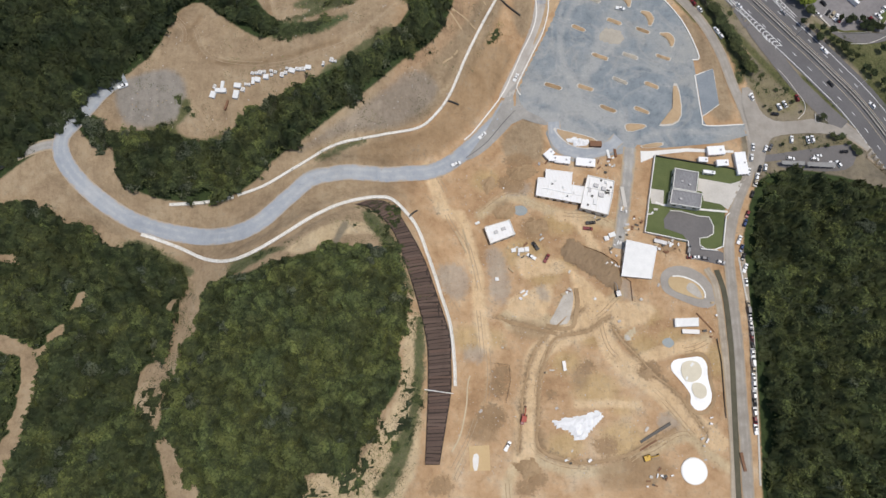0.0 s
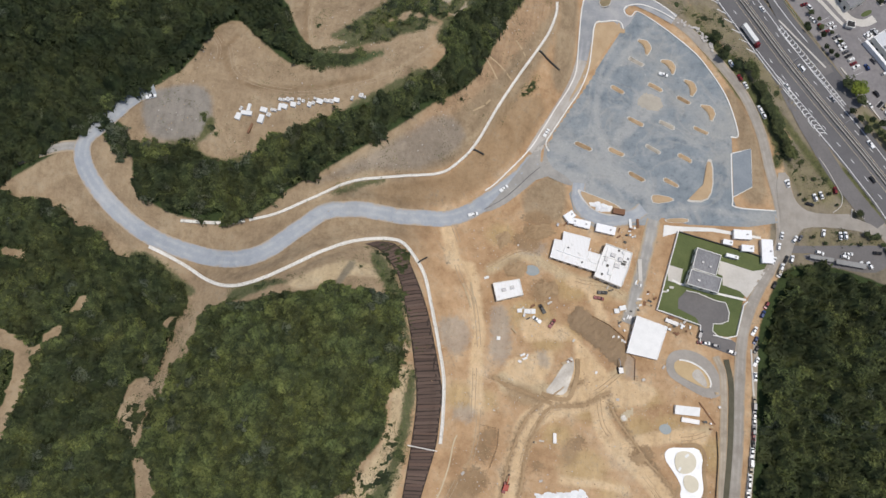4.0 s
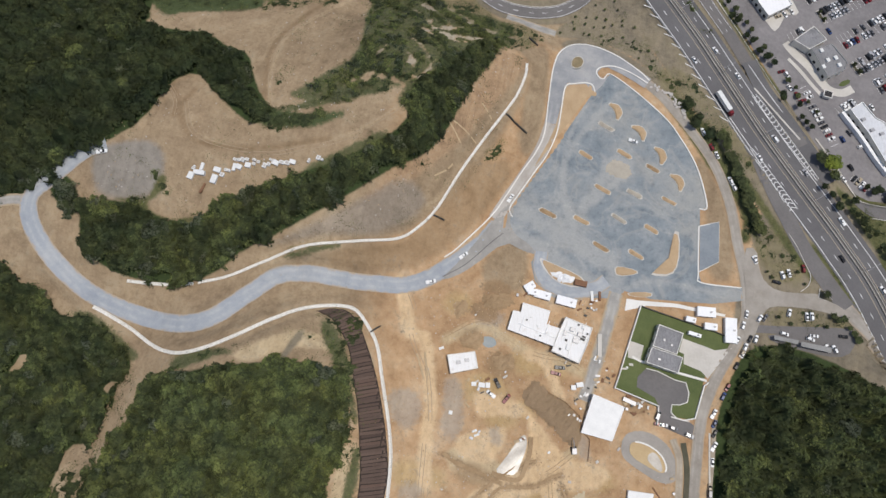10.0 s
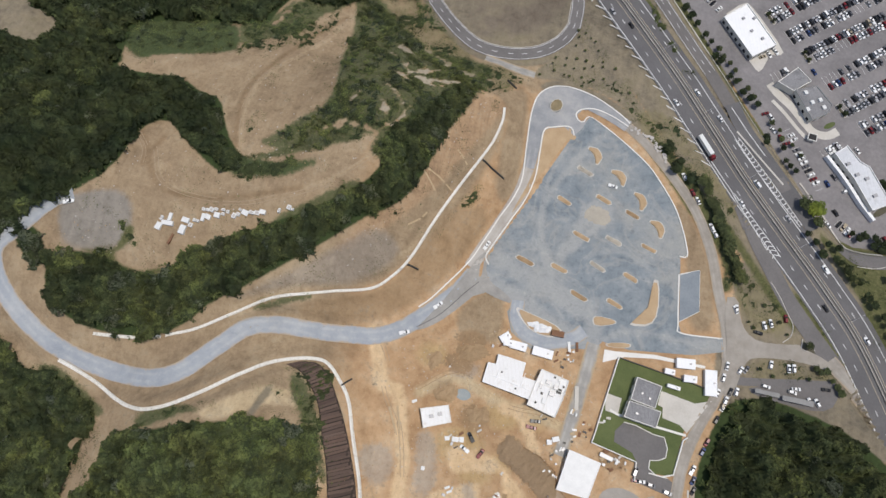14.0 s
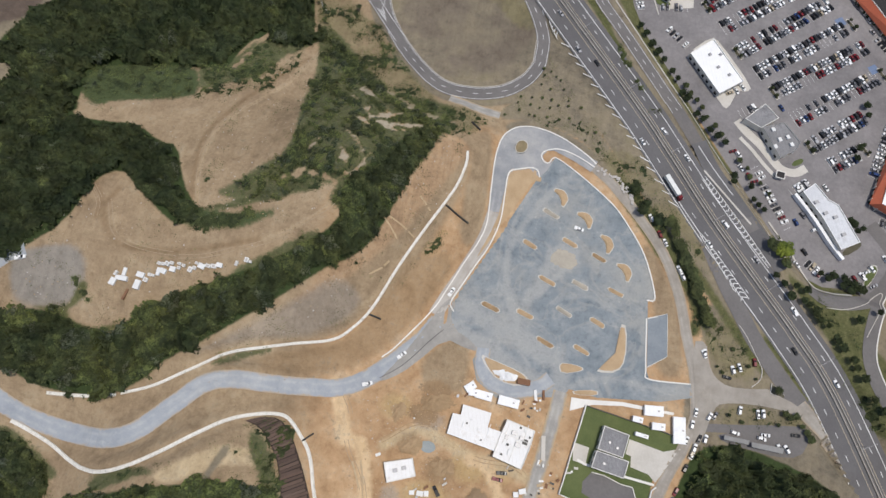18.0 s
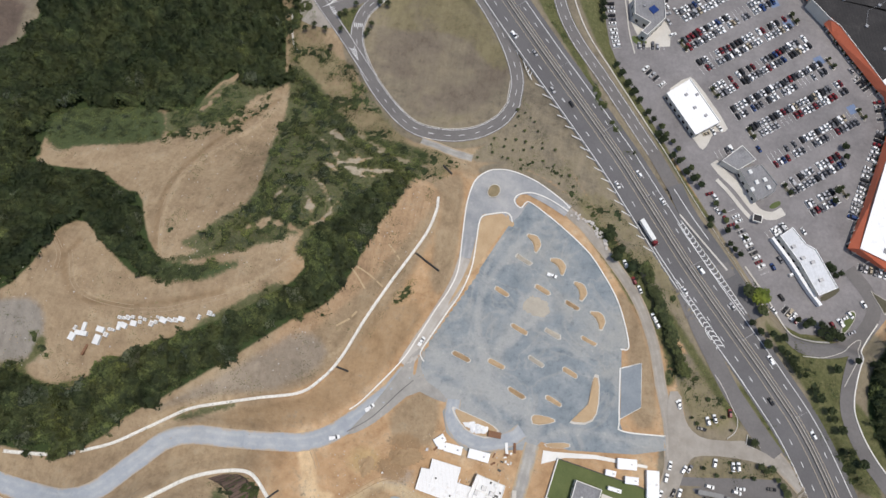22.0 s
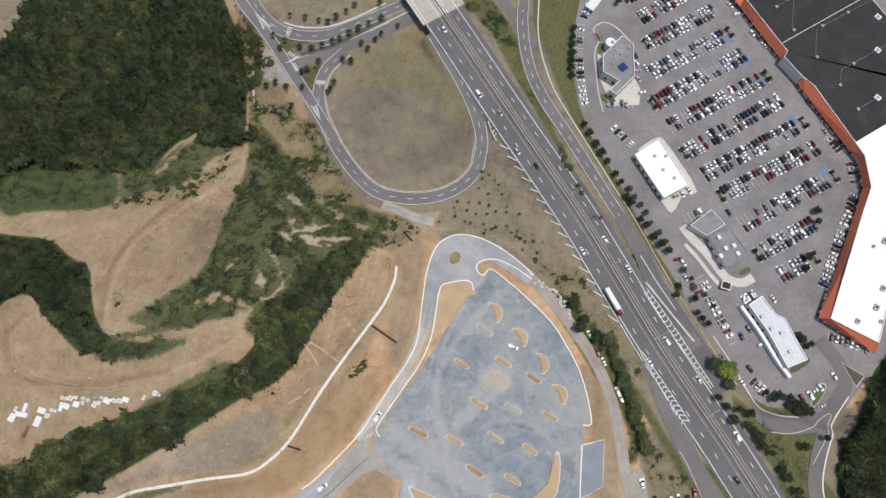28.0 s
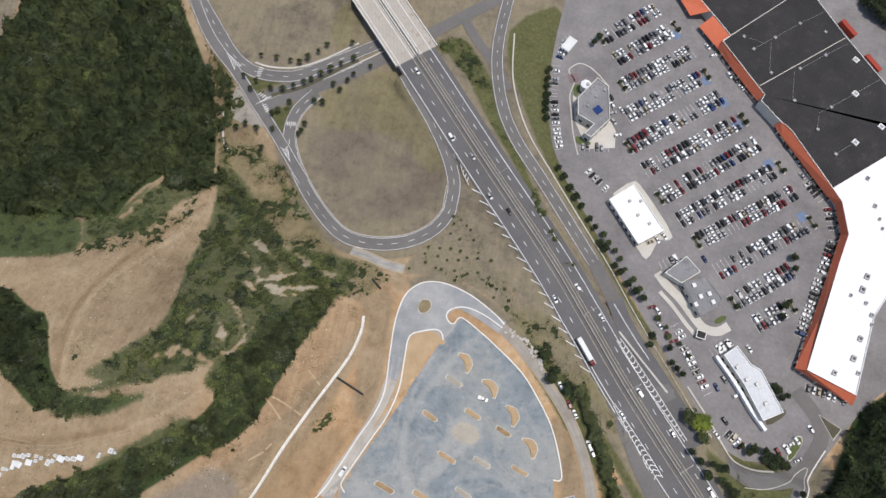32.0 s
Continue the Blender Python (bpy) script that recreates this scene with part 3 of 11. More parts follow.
RAMP_GRASS = [(238.9, 217.1), (256.5, 215.8), (273.9, 228.2), (275.2, 224.3), (265, 210.5), (244.9, 204.6)]
GRAVEL_LOT = [(87.9, 275.1), (97.6, 270.2), (109.7, 262.2), (123.5, 251.6), (132.4, 241.1), (140.7, 229), (146.1, 216.6), (149.6, 203.4), (146, 201.8), (146.7, 192.3), (147.9, 166), (150.1, 160.8), (171.8, 161.6), (172.8, 154.8), (157, 150.3), (124.3, 147.2), (109.8, 149.2), (106.1, 144.3), (89.6, 142), (81.9, 138.5), (72.8, 139), (61.9, 146), (58.3, 156.2), (60.7, 160.7), (48.2, 169.2), (41.3, 173.6), (42.5, 181.8), (47.9, 195.8), (60.2, 219.5), (71.3, 243.8), (79.7, 261.9), (83, 268.4)]
MALL_LOT = [(122.9, 499.1), (117.8, 452.5), (118.5, 413.5), (127.3, 378.2), (153.5, 340.8), (175.6, 308.1), (202, 271.4), (224.2, 239.8), (239, 226.7), (256.7, 228.2), (276.6, 223.2), (294.1, 248.4), (305.9, 264.8), (335.9, 293.4), (347.7, 551.8), (286.5, 541.2)]
COMPOUND_LAWN = [(119, 142.5), (160.6, 135.4), (169.4, 133.1), (168.9, 128.7), (161.2, 114.4), (155.4, 111.1), (151.1, 88.3), (139.5, 88), (133.3, 81.9), (132.3, 91.6), (110, 97.6), (111.5, 104.7)]
COMPOUND_YARD = [(125.4, 110.4), (131.4, 109.9), (140.6, 106.9), (146.0, 106.4), (147.9, 101.3), (147.4, 96.7), (143.9, 94.7), (139.7, 94.2), (139.5, 90.2), (142.9, 87.6), (148.8, 87.1), (152.4, 85.1), (152.0, 78.2), (141.3, 80.8), (133.2, 82.8), (133.5, 91.9), (130.7, 96.2), (121.2, 100.0), (121.3, 105.3)]
COMPOUND_APRON = [(142.8, 129.3), (160.2, 125.9), (168.9, 128.7), (161.7, 117.8), (156.9, 110.4), (153.3, 113.8), (144.3, 115.9), (144.2, 121.2), (141.5, 121.9)]
SITE_WHITE_APRON = [(111.3, 145.3), (116.7, 145.3), (137.7, 147.1), (164.3, 146), (164.2, 144.6), (137.5, 145.1), (122.3, 143.2), (111.1, 138.5)]
TRIANGLE_LOT = [(186.3, 139.5), (214.6, 144.4), (228.8, 146.9), (232.4, 142.8), (227.1, 133.7), (215.3, 132.2), (203.9, 133.7), (189.5, 135.4)]
POOL = [(146.7, 192.3), (156.9, 196.4), (158.4, 174), (148.4, 166.7)]
MAT_SLOPE_TOP = [(-46.3, 108.1), (-37, 104.9), (-26.2, 92.8), (-20.1, 77.8), (-14.8, 61.9), (-8.3, 36.7), (-7.4, 15.1), (-7.9, -3.4), (-8.6, -22.4)]
MAT_SLOPE_FOOT = [(-40.3, 110.8), (-32.1, 111.5), (-25.3, 106.8), (-19.5, 98.2), (-10.8, 82.1), (-4.5, 65.8), (3.4, 40.7), (4.2, 26.6), (4.2, 12.9), (1.7, -3.5), (-1.6, -22.9)]
MAIN_ROAD = [(-165.3, 171.2), (-174.1, 165.7), (-180.7, 158), (-187.5, 149.1), (-195.5, 140.5), (-195.6, 130.3), (-186.2, 117.1), (-169, 103.2), (-152.1, 95), (-129.2, 90.2), (-107.6, 90), (-93.1, 96), (-80.2, 110.1), (-70, 121.8), (-58.8, 126.3), (-37.9, 127.4), (-16.7, 129.3), (-5.9, 131.3), (5, 136.7), (19.2, 149.2), (30.6, 161.8), (37.4, 173)]
LOOP_ROAD = [(35.3, 176), (40.3, 187.6), (46.9, 201.9), (55, 221.6), (58.1, 237.2), (58.4, 251.9), (58.2, 269.4), (62.2, 280.1), (71.1, 285.6), (82.9, 285.1), (98.3, 279.7), (110.3, 273.7)]
LOT_SIDE_ROAD = [(110.3, 273.7), (122.5, 263.9), (138.4, 247.4), (152.4, 229.4), (162.3, 208), (167.9, 186.6), (173.1, 168.9), (174.6, 155.4)]
KERB_OUTER = [(12, 149.6), (18.5, 156.5), (33.4, 178), (39.7, 191.5), (46.1, 206.4), (52.1, 219.3), (55.1, 231.3), (54.5, 250.6), (54.3, 267.7), (56.3, 280.8), (60.7, 287.9), (67.1, 291.9), (77.2, 292.6), (90.9, 288.6), (104.7, 280.8), (111.1, 275.6)]
KERB_INNER = [(44.7, 179.7), (42.3, 183.3), (44.9, 190.3), (52.5, 206.3), (58.6, 219.2), (62.1, 233.3), (62.4, 248.2), (62.5, 258.2), (65.2, 262.6), (74.2, 266.4), (78.6, 266), (80.4, 262)]
KERB_MEDIAN = [(110.3, 273.7), (100, 278.9), (89.9, 281.5), (82.5, 279.6), (79.9, 275.6), (81.9, 271.9), (84.6, 271.4), (87.8, 275.4), (97.6, 270.2), (109.7, 262.2), (123.5, 251.6), (132.4, 241.1), (140.7, 229), (146.1, 216.6), (149.6, 203.4), (145.4, 202)]
KERB_POOL = [(146.1, 192.2), (147.9, 166), (150.1, 160.8), (171.8, 161.6)]
ENTRY_ROAD = [(105.6, 147.3), (102, 124.4), (97.9, 101.4), (95, 88.4)]
SERVICE_ROAD = [(63, 163.1), (64.1, 152.4), (70.2, 145.7), (81.4, 143.6), (92.8, 147.2), (99.6, 153.1)]
EAST_ROAD = [(174.6, 155.4), (175.3, 145.1), (170.4, 129.5), (162.3, 113.7), (156.1, 95.8), (154.1, 81.8), (153.8, 75.6), (152.9, 51), (152.1, 27.4), (150.9, 4.7), (150.6, -17.2), (148.4, -58.9)]
EAST_TRACK = [(141.2, 77.1), (145.3, 66.2), (145.4, 39), (145, 10.3), (144.4, -17.2), (140.3, -58.9)]
RAMP_CONNECTOR = [(227.6, 159.9), (231.8, 155.5), (241.4, 146.1), (249.6, 137.1), (260.6, 125.2)]
FRONTAGE_ROAD = [(171.5, 250.6), (177.0, 239.4), (186.6, 219.2), (195.0, 205.0), (203.7, 190.5), (211.1, 180.9), (217.7, 172.7), (224.5, 164.5), (230.6, 157.3)]
DITCH_NORTH = [(38.8, 265.3), (39, 257.9), (36.1, 245.6), (30.3, 232.4), (22.2, 215.6), (13.4, 196), (3.9, 173), (-4.3, 161.1), (-13.3, 153.5), (-31, 148.2), (-46.6, 143), (-62.7, 137.3), (-77.6, 127.3), (-92, 117.5), (-106.4, 111.2)]
DITCH_NORTH_LOW = [(-108.4, 110.3), (-120.4, 107.6), (-134.2, 106.3), (-141, 105.9)]
DITCH_SOUTH = [(6.2, 14.6), (5.7, 26.6), (3.7, 45.2), (-1.2, 62.1), (-8, 82.2), (-13.8, 97.5), (-20.7, 106.6), (-26.8, 112.2), (-32.8, 113.5), (-43, 111.6), (-54.1, 107.1), (-64.3, 99.5), (-77.1, 89.4), (-90.7, 80.8), (-102.2, 76.1), (-111.6, 75.4), (-121.5, 77.7), (-134.3, 83.5), (-146.2, 87.9), (-154.9, 90.7)]
RAMP = [(86.9, 487.5), (84.4, 453.5), (85.9, 429.3), (92.8, 403.1), (103.8, 383.1), (121.5, 361.9), (140.6, 338.1), (155.5, 319.2), (173.3, 291.4), (186.7, 271.8), (201, 250.3)]
LOOP_SOUTH = [(32.3, 413.7), (41.5, 401.3), (52.1, 387.8), (61.6, 374.1), (68.6, 361), (72.4, 349.2), (72.3, 336.9), (72.1, 334.3), (65.8, 323.6), (51.7, 313.5), (33.8, 308.3), (16.1, 310.6), (-1.9, 325.5), (-18.4, 346.3), (-26.8, 364.4), (-25.9, 380.7), (-17.1, 395.1)]
LOOP_NORTH = [(-126.8, 472.4), (-100, 444.7), (-82.6, 424.1), (-68.4, 409.1), (-52.8, 401.9), (-32.6, 403.5), (-14.4, 414.5), (16, 435.4)]
CROSS_ROAD = [(-49.0, 379.0), (-37.7, 386.0), (-24.0, 394.7), (-7.5, 405.5), (7.5, 416.2), (19.5, 425.6), (54.3, 456.1), (85.7, 483)]
CROSS_SLIP = [(-49.6, 384.6), (-39.3, 393.3), (-25.5, 401.6), (-13.4, 409.7), (-3.0, 417.7)]
CROSS_MEDIAN = [(-42.7, 388.3), (-38.7, 390.8), (-24.8, 398.3), (-11.0, 409.4), (3.3, 420.4)]
CROSSWALKS = [((-50.1, 389.4), (-44.9, 386.1), 4), ((-45.8, 382.6), (-42.0, 377.9), 4), ((-52.7, 406.2), (-53.0, 399.4), 5), ((-30.2, 373.0), (-24.6, 373.6), 5)]
FORK_MARKS = [((-75.5, 412.3), (-68.1, 401.9), (-64.3, 404.5)), ((-23.3, 350.5), (-30.9, 358.2), (-26.9, 359.7))]
PATH_CHANNEL = [(-68.9, 375.8), (-66.6, 364.2), (-63.9, 356.0), (-61.0, 352.2)]
SIDEWALK_LOOP = [(-57.1, 408.6), (-49.1, 407.1), (-38.9, 407.8), (-29.1, 410.6), (-18.3, 417.0), (-10.8, 422.5), (1.2, 432.0)]
LAY_BY = [(-63.8, 393.3), (-55.0, 387.4), (-43.1, 377.0), (-39.0, 371.1), (-43.8, 368.0), (-61.3, 370.0), (-65.3, 376.4), (-65.6, 383.6)]
SIDE_STREET = [(-112.4, 458.6), (-89.3, 422.9), (-66.2, 399.9), (-49.7, 381.8), (-34.3, 364.9), (-21.6, 350), (-12.5, 339.4)]
BRANCH_TRACK = [(23.3, 302.2), (32.9, 300.3), (43.3, 297.5), (53.3, 296.5)]
FRONTAGE_STUB = [(61.3, 460.0), (71.8, 445.6), (84.1, 431.0), (94.1, 414.9)]
MALL_ROAD = [(233.1, 224.4), (241.9, 218.9), (256.5, 219.1), (273.9, 226.8), (282.8, 243.7), (280.5, 254.9), (269.6, 267.9)]
HEDGE = [(154.4, 246.9), (160.5, 236), (167.2, 220.4), (174.5, 203.8), (178.8, 194.9)]
ROOF_A = [(98.7, 92.3), (115, 88.5), (110.6, 70.8), (94.7, 72.4)]
ROOF_SMALL = [(22.2, 99), (36, 103.2), (38.9, 95), (25.4, 89.8)]
ROOF_WHITE_MAIN = [(56.8, 132.8), (71.5, 130.8), (70.6, 123.6), (78.3, 122.4), (76.3, 112.7), (50.8, 117.5), (52.3, 127.8), (56.4, 127.6)]
ROOF_WHITE_EAST = [(79.8, 129.1), (94.3, 125.7), (92.5, 115.9), (89.7, 106.2), (74.8, 110.2), (76.8, 119)]
GREY_HOUSE_BACK = [(128.6, 133.8), (141.6, 131.2), (139.2, 119.6), (126.4, 121.9)]
GREY_HOUSE_FRONT = [(125.7, 121.3), (142.1, 118.5), (140.3, 110), (123.8, 112.8)]
SHED = [(120.2, 49.3), (132.5, 49.7), (132.3, 45.3), (120.1, 44.9)]
SHOP_WHITE = [(160, 356.9), (173.4, 368.6), (192.4, 343.5), (178.6, 333)]
SHOP_GREY_FRONT = [(194.3, 319.2), (205.6, 330.7), (213.9, 322.9), (203.9, 314.7)]
SHOP_GREY = [(204.5, 315.4), (216.8, 320.2), (226.2, 309.5), (224.5, 304.4), (215.1, 298)]
SHOP_LONG = [(228.2, 279), (235.1, 285.1), (242.9, 276.4), (248.1, 274.3), (260.4, 254.2), (250, 248.2), (239.4, 265.4)]
HEX_BLOCK = [(145.5, 431.4), (152.7, 426.8), (155.5, 405.8), (145.5, 392.1), (141.6, 394.1), (146.5, 401), (136.7, 405.5), (135.5, 416.5)]
MALL_DARK = [(190.0, 528.0), (202.9, 495.3), (222.3, 473.2), (217.7, 468.4), (243.9, 436.3), (242.0, 432.2), (253.3, 420.7), (259.9, 416.0), (284.2, 383.1), (338.0, 427.3), (338.2, 425.7), (313.7, 457.7), (292.7, 483.3), (278.2, 502.6), (255.8, 533.8)]
MALL_WHITE = [(284.2, 383.1), (289.3, 376.1), (293.0, 357.1), (288.3, 341.5), (271.0, 277.9), (296.7, 268.7), (306.6, 312.2), (334.9, 362.0), (338.0, 427.3)]
TRACK_WEST = [(-5.9, 129.1), (0.3, 117.9), (4.9, 104), (14, 87.7), (18.2, 63), (21.5, 38.7), (22.3, 15.8), (15.7, -6.3), (4.4, -30.1)]
TRACK_LOOP = [(93, 63.1), (78.7, 50.9), (60.4, 41.3), (49.5, 27.3), (45, 7.5), (42.4, -14.4), (56, -24.6), (82.4, -25.7), (102.6, -17.2), (120.8, -9.6), (130.8, -17.2), (141.3, -25.2)]
TRACK_CROSS = [(82.2, 50.9), (86.4, 36), (97.1, 24.4), (113.1, 7.5), (125.9, -9.1)]
TRACK_NORTH = [(20.4, 107.2), (36.1, 117), (48.5, 113.9), (67, 107.6), (85.6, 104.5), (94.8, 101.4)]
TRACK_SPUR = [(94.2, 24.4), (109.3, 31.6), (127.2, 36), (136.5, 39)]
TRACK_DOWN = [(43.7, -17.1), (33.6, -27.8), (30.4, -43.3)]
STONE_RING = [(116.2, 75.6), (126.3, 79.4), (138, 75.5), (144.4, 66.2), (144.7, 57), (136.8, 54.5), (123.9, 59.9), (115.5, 64.6)]
SCRUB_FOOT = [(-10, 292), (5, 299), (31, 294), (29, 276), (12, 276), (0, 279)]
POND_RING = [(119.8, 72.4), (127.1, 73), (135.7, 69.3), (139.4, 63.1), (137.8, 59.4), (130.1, 61.5), (120.1, 65.5)]
BEAN_LINER = [(116.4, 25.9), (119.2, 28.5), (125.1, 29.1), (132.6, 30.2), (135.4, 25.9), (134.8, 20.2), (135.7, 14.5), (136.4, 10.3), (135.1, 6.1), (131.3, 2.8), (127.6, 2.8), (124.8, 6.1), (125.7, 10.3), (123.5, 14.2), (119.6, 19), (116.9, 22.2)]
BEAN_FILL = [(122.0, 26.3), (126.0, 28.0), (130.4, 27.2), (132.5, 23.7), (131.3, 19.0), (126.9, 16.6), (122.9, 17.4), (121.2, 21.7)]
WHITE_HEAP = [(54.1, -2.2), (64.1, -0.3), (71.2, 0.5), (77.9, 3.3), (80.5, -0.3), (77.4, -4.1), (73.6, -7.7), (70.6, -11.2), (65.8, -11.7), (62.4, -6.9), (56.8, -5.5)]
WEDGE_SHEET = [(65.0, 65.1), (67.8, 66.9), (69.2, 62.0), (67.6, 54.1), (65.6, 46.8), (60.5, 46.2), (54.6, 46.6), (58.5, 52.5)]
SHEET_PATCH = [(93.9, 40.3), (95.9, 43.0), (99.8, 45.2), (100.8, 42.5), (97.2, 38.1), (94.9, 37.6)]
POND_SMALL = [(112.1, 37.4), (117.3, 40.4), (120.2, 36), (115.9, 33.7)]
BASIN = [(12.8, -14.4), (22.9, -13.9), (23.3, -25.9), (13.3, -26.1)]
BASIN_WHITE = [(14.5, -18.4), (17.8, -17.6), (17.2, -25.8), (14.9, -26.1)]
PIT_DARK = [(25.3, 25.7), (34.9, 26.6), (32.6, 13), (24, 13)]
MOON_ISLAND = [(132.5, 187.3), (136.3, 186.7), (137.3, 168.7), (133.5, 161.3), (122.5, 160), (124.3, 162.7), (130.8, 167.6), (133.5, 177.4)]
LOW_ISLAND = [(102.8, 160.2), (104.7, 162.4), (115.3, 161.8), (116.2, 159.5), (104.8, 156.2)]
LOT_PATCH = [(90.2, 221.2), (97.7, 224.8), (107.2, 224), (107.6, 214.8), (99.9, 210.8), (92.6, 213.9)]
HEAP_ISLAND = [(61.7, 159.9), (67.1, 158.4), (84.5, 153.9), (89.5, 150.2), (83.9, 146.1), (73.2, 147.5), (65.7, 153.5)]
SACKS = [(67.9, 152.7), (75.3, 154.1), (83.1, 152.4), (82.8, 148.4), (74.7, 147.8)]
LOT_ISLAND_SOUTH = [(110.7, 148.8), (124.5, 151.2), (124.8, 148.2), (113, 146.7)]
WEDGE_SOIL = [(51.8, 209.2), (60.1, 231.7), (62, 247.3), (62, 257.5), (63.9, 263.3), (70.1, 265.2), (79, 266.1), (82.5, 259.4), (77.1, 259.6), (73.6, 251.8), (64.6, 234), (54.2, 213.2)]
CIRCLE_ISLAND = [(71.9, 278.7), (70.3, 274.4), (66, 273.1), (64, 276.3), (65.5, 280.9), (69.5, 282)]
MALL_TRIANGLE = [(281.4, 257.2), (293.9, 251.3), (289.3, 244.7)]
MALL_ISLET = [(267.8, 242.7), (273, 245), (273.7, 240.8), (268.3, 231.5), (264.9, 229.5)]
BANK_DRIVE = [(191.8, 320.1), (197.5, 313.8), (205.7, 307), (213.2, 298.6), (219, 293.2), (226.6, 292.4), (232.7, 296.3)]
AWNING = [(225.7, 278.5), (236.6, 265.4), (245.5, 252.9), (253, 244)]
HEX_YARD = [(133.3, 421.8), (136.1, 405.3), (145.4, 388.2), (149.4, 389), (161.4, 391.5), (161, 402.3), (157.7, 408)]
CHANNEL = [(146.5, 76.2), (149.2, 63.2), (149.1, 44.9), (148.3, 24.5), (147, 4.7), (145.8, -17.2), (144.3, -43.6)]
QUARRY_FLOOR = [(-199.2, 144), (-182.6, 165.6), (-167.3, 175.9), (-154.6, 194.9), (-149.5, 212.7), (-137.1, 222.8), (-122.6, 212.4), (-99.7, 194.4), (-88.3, 197.7), (-84.7, 208.7), (-98.4, 214.3), (-119.4, 241.9), (-135.7, 272.9), (-173.9, 252.2), (-133.2, 263.4), (-92, 279.1), (-57.5, 323.1), (-46.3, 279.7), (-46.8, 234.2), (-67.7, 214.6), (-43.9, 217.5), (-21.2, 226.3), (-37.6, 197), (-53.7, 186.4), (-72, 173.9), (-109.2, 151.6), (-116, 139.2), (-145.9, 145.7), (-173.6, 138.4), (-196.9, 154.7)]
BARE_SLOPE = [(-100.6, 114.6), (-85.7, 128.8), (-44.2, 162.3), (-9.9, 191.4), (9.7, 225.4), (16.2, 249), (30.4, 270.7), (42.9, 262.1), (37.9, 236.9), (18.1, 191.7), (2.6, 169.1), (-13.4, 153.9), (-63.7, 133.4), (-96.6, 110.6)]
PIPE_A = [(31.7, 232.9), (45.1, 227.3)]
PIPE_B = [(2.7, 168.9), (8.7, 167.8)]
PIPE_C = [(-18.1, 102.9), (-13.9, 107.1)]
PIPE_D = [(38.2, 287), (43.7, 282.3)]
CLAY_BANK = [(-57.5, 363.1), (-47.2, 362.8), (-38.4, 353.6), (-26.4, 344.9), (-14.6, 330.6), (-21.7, 326.7), (-32.6, 331), (-41.4, 338.7), (-50.5, 348.1)]
MALL_SEAM_A = [(218.2, 469.2), (255.5, 504.7)]
MALL_SEAM_B = [(240.9, 441.7), (292.6, 484.4)]
LOOP_GRAVEL = [(54.5, 250.6), (54.3, 267.7), (56.3, 280.8), (60.7, 287.9), (67.1, 291.9), (77.2, 292.6), (90.9, 288.6), (104.7, 280.8), (111.1, 275.6), (109.4, 272.8), (100, 278.5), (89.9, 281.1), (83.1, 279.4), (80.6, 275.4), (82, 271.6), (84.7, 271), (87.9, 274.7), (83.8, 266.4), (80.4, 262), (74.2, 266), (65.3, 262.3), (62.8, 258), (62.7, 248.3)]
JUNCTION_GRAVEL = [(33, 171.7), (40.5, 186.6), (45.9, 184.1), (43, 178.7), (46.1, 170.7), (57, 165.4), (60.7, 160.7), (53, 161.5), (42.7, 164.9), (27.9, 147.4), (18.7, 139.7), (11.7, 136.9), (21.3, 150.6)]
ARCADES = [([(176.4, 519.7), (192.2, 497.1), (198.9, 486.6)], [(188.1, 517.6), (202.8, 495.1), (209.1, 488.0)]), ([(204.5, 479.9), (216.7, 466.3)], [(211.0, 485.1), (221.5, 472.9)]), ([(216.7, 466.3), (227.6, 452.0), (241.9, 434.5)], [(217.3, 467.8), (229.8, 452.8), (243.5, 436.1)]), ([(252.3, 420.1), (257.5, 412.9), (283.0, 381.0), (288.2, 376.0), (291.4, 358.4), (287.0, 343.3), (276.8, 308.6), (267.2, 278.7), (297.4, 264.0)], [(253.8, 421.1), (259.5, 415.5), (283.7, 383.0), (288.8, 375.9), (292.6, 356.9), (288.2, 341.4), (277.7, 307.8), (270.6, 277.5), (296.8, 268.4)])]
TRACK_QUARRY = [(-130.9, 201.5), (-123.2, 186.7), (-107, 180.5), (-79.1, 184), (-50.3, 195.8), (-29.9, 210.9), (-17.9, 224.9)]
TRACK_QUARRY_HIGH = [(-89.6, 204.8), (-94.8, 229.5), (-93.4, 253.8), (-78.6, 277.9), (-65.4, 300.2), (-57.5, 323.1)]
TRACK_SLOPE = [(-65.3, 135.5), (-42.5, 151), (-15.8, 160), (4.4, 178.9)]
WOODS_CORNER = [(-298, 189), (-332, 272), (-296, 277), (-265, 258), (-243, 261), (-184, 253), (-174, 243), (-162, 211), (-213, 186)]
LANE_SHOULDER = [(161.5, 88.2), (161.6, 75.6), (160.8, 54), (159.3, 33.1), (157.4, 10.3), (156.4, -9.1)]
BERM_A = [(87, 50.9), (75.2, 43.4), (58.8, 39), (50.8, 24.4), (47.8, 4.7), (48, -14.5), (60.3, -21.2), (82.7, -21.2), (99.9, -14.5), (116.2, -6.3)]
BERM_B = [(74.6, 55.4), (59.2, 46.4), (45.2, 28.7), (40.1, 6.1), (37.5, -17.1)]
BERM_C = [(88.6, 44.9), (100.4, 28.7), (117.8, 11.7), (131.8, -7.7)]
BERM_D = [(28.4, 50.8), (43, 45.5), (59, 41.9)]
HEAP_B = [(20.6, 126.5), (26.9, 129.9), (30, 123.4), (23.6, 118.5)]
HEAP_C = [(34.9, 133.3), (49.1, 136.8), (53.8, 131.9), (45.7, 126.9), (36.3, 127.4)]
HEAP_D = [(99.8, 21.6), (105.8, 24.4), (108.3, 20.2), (102.9, 17.3)]
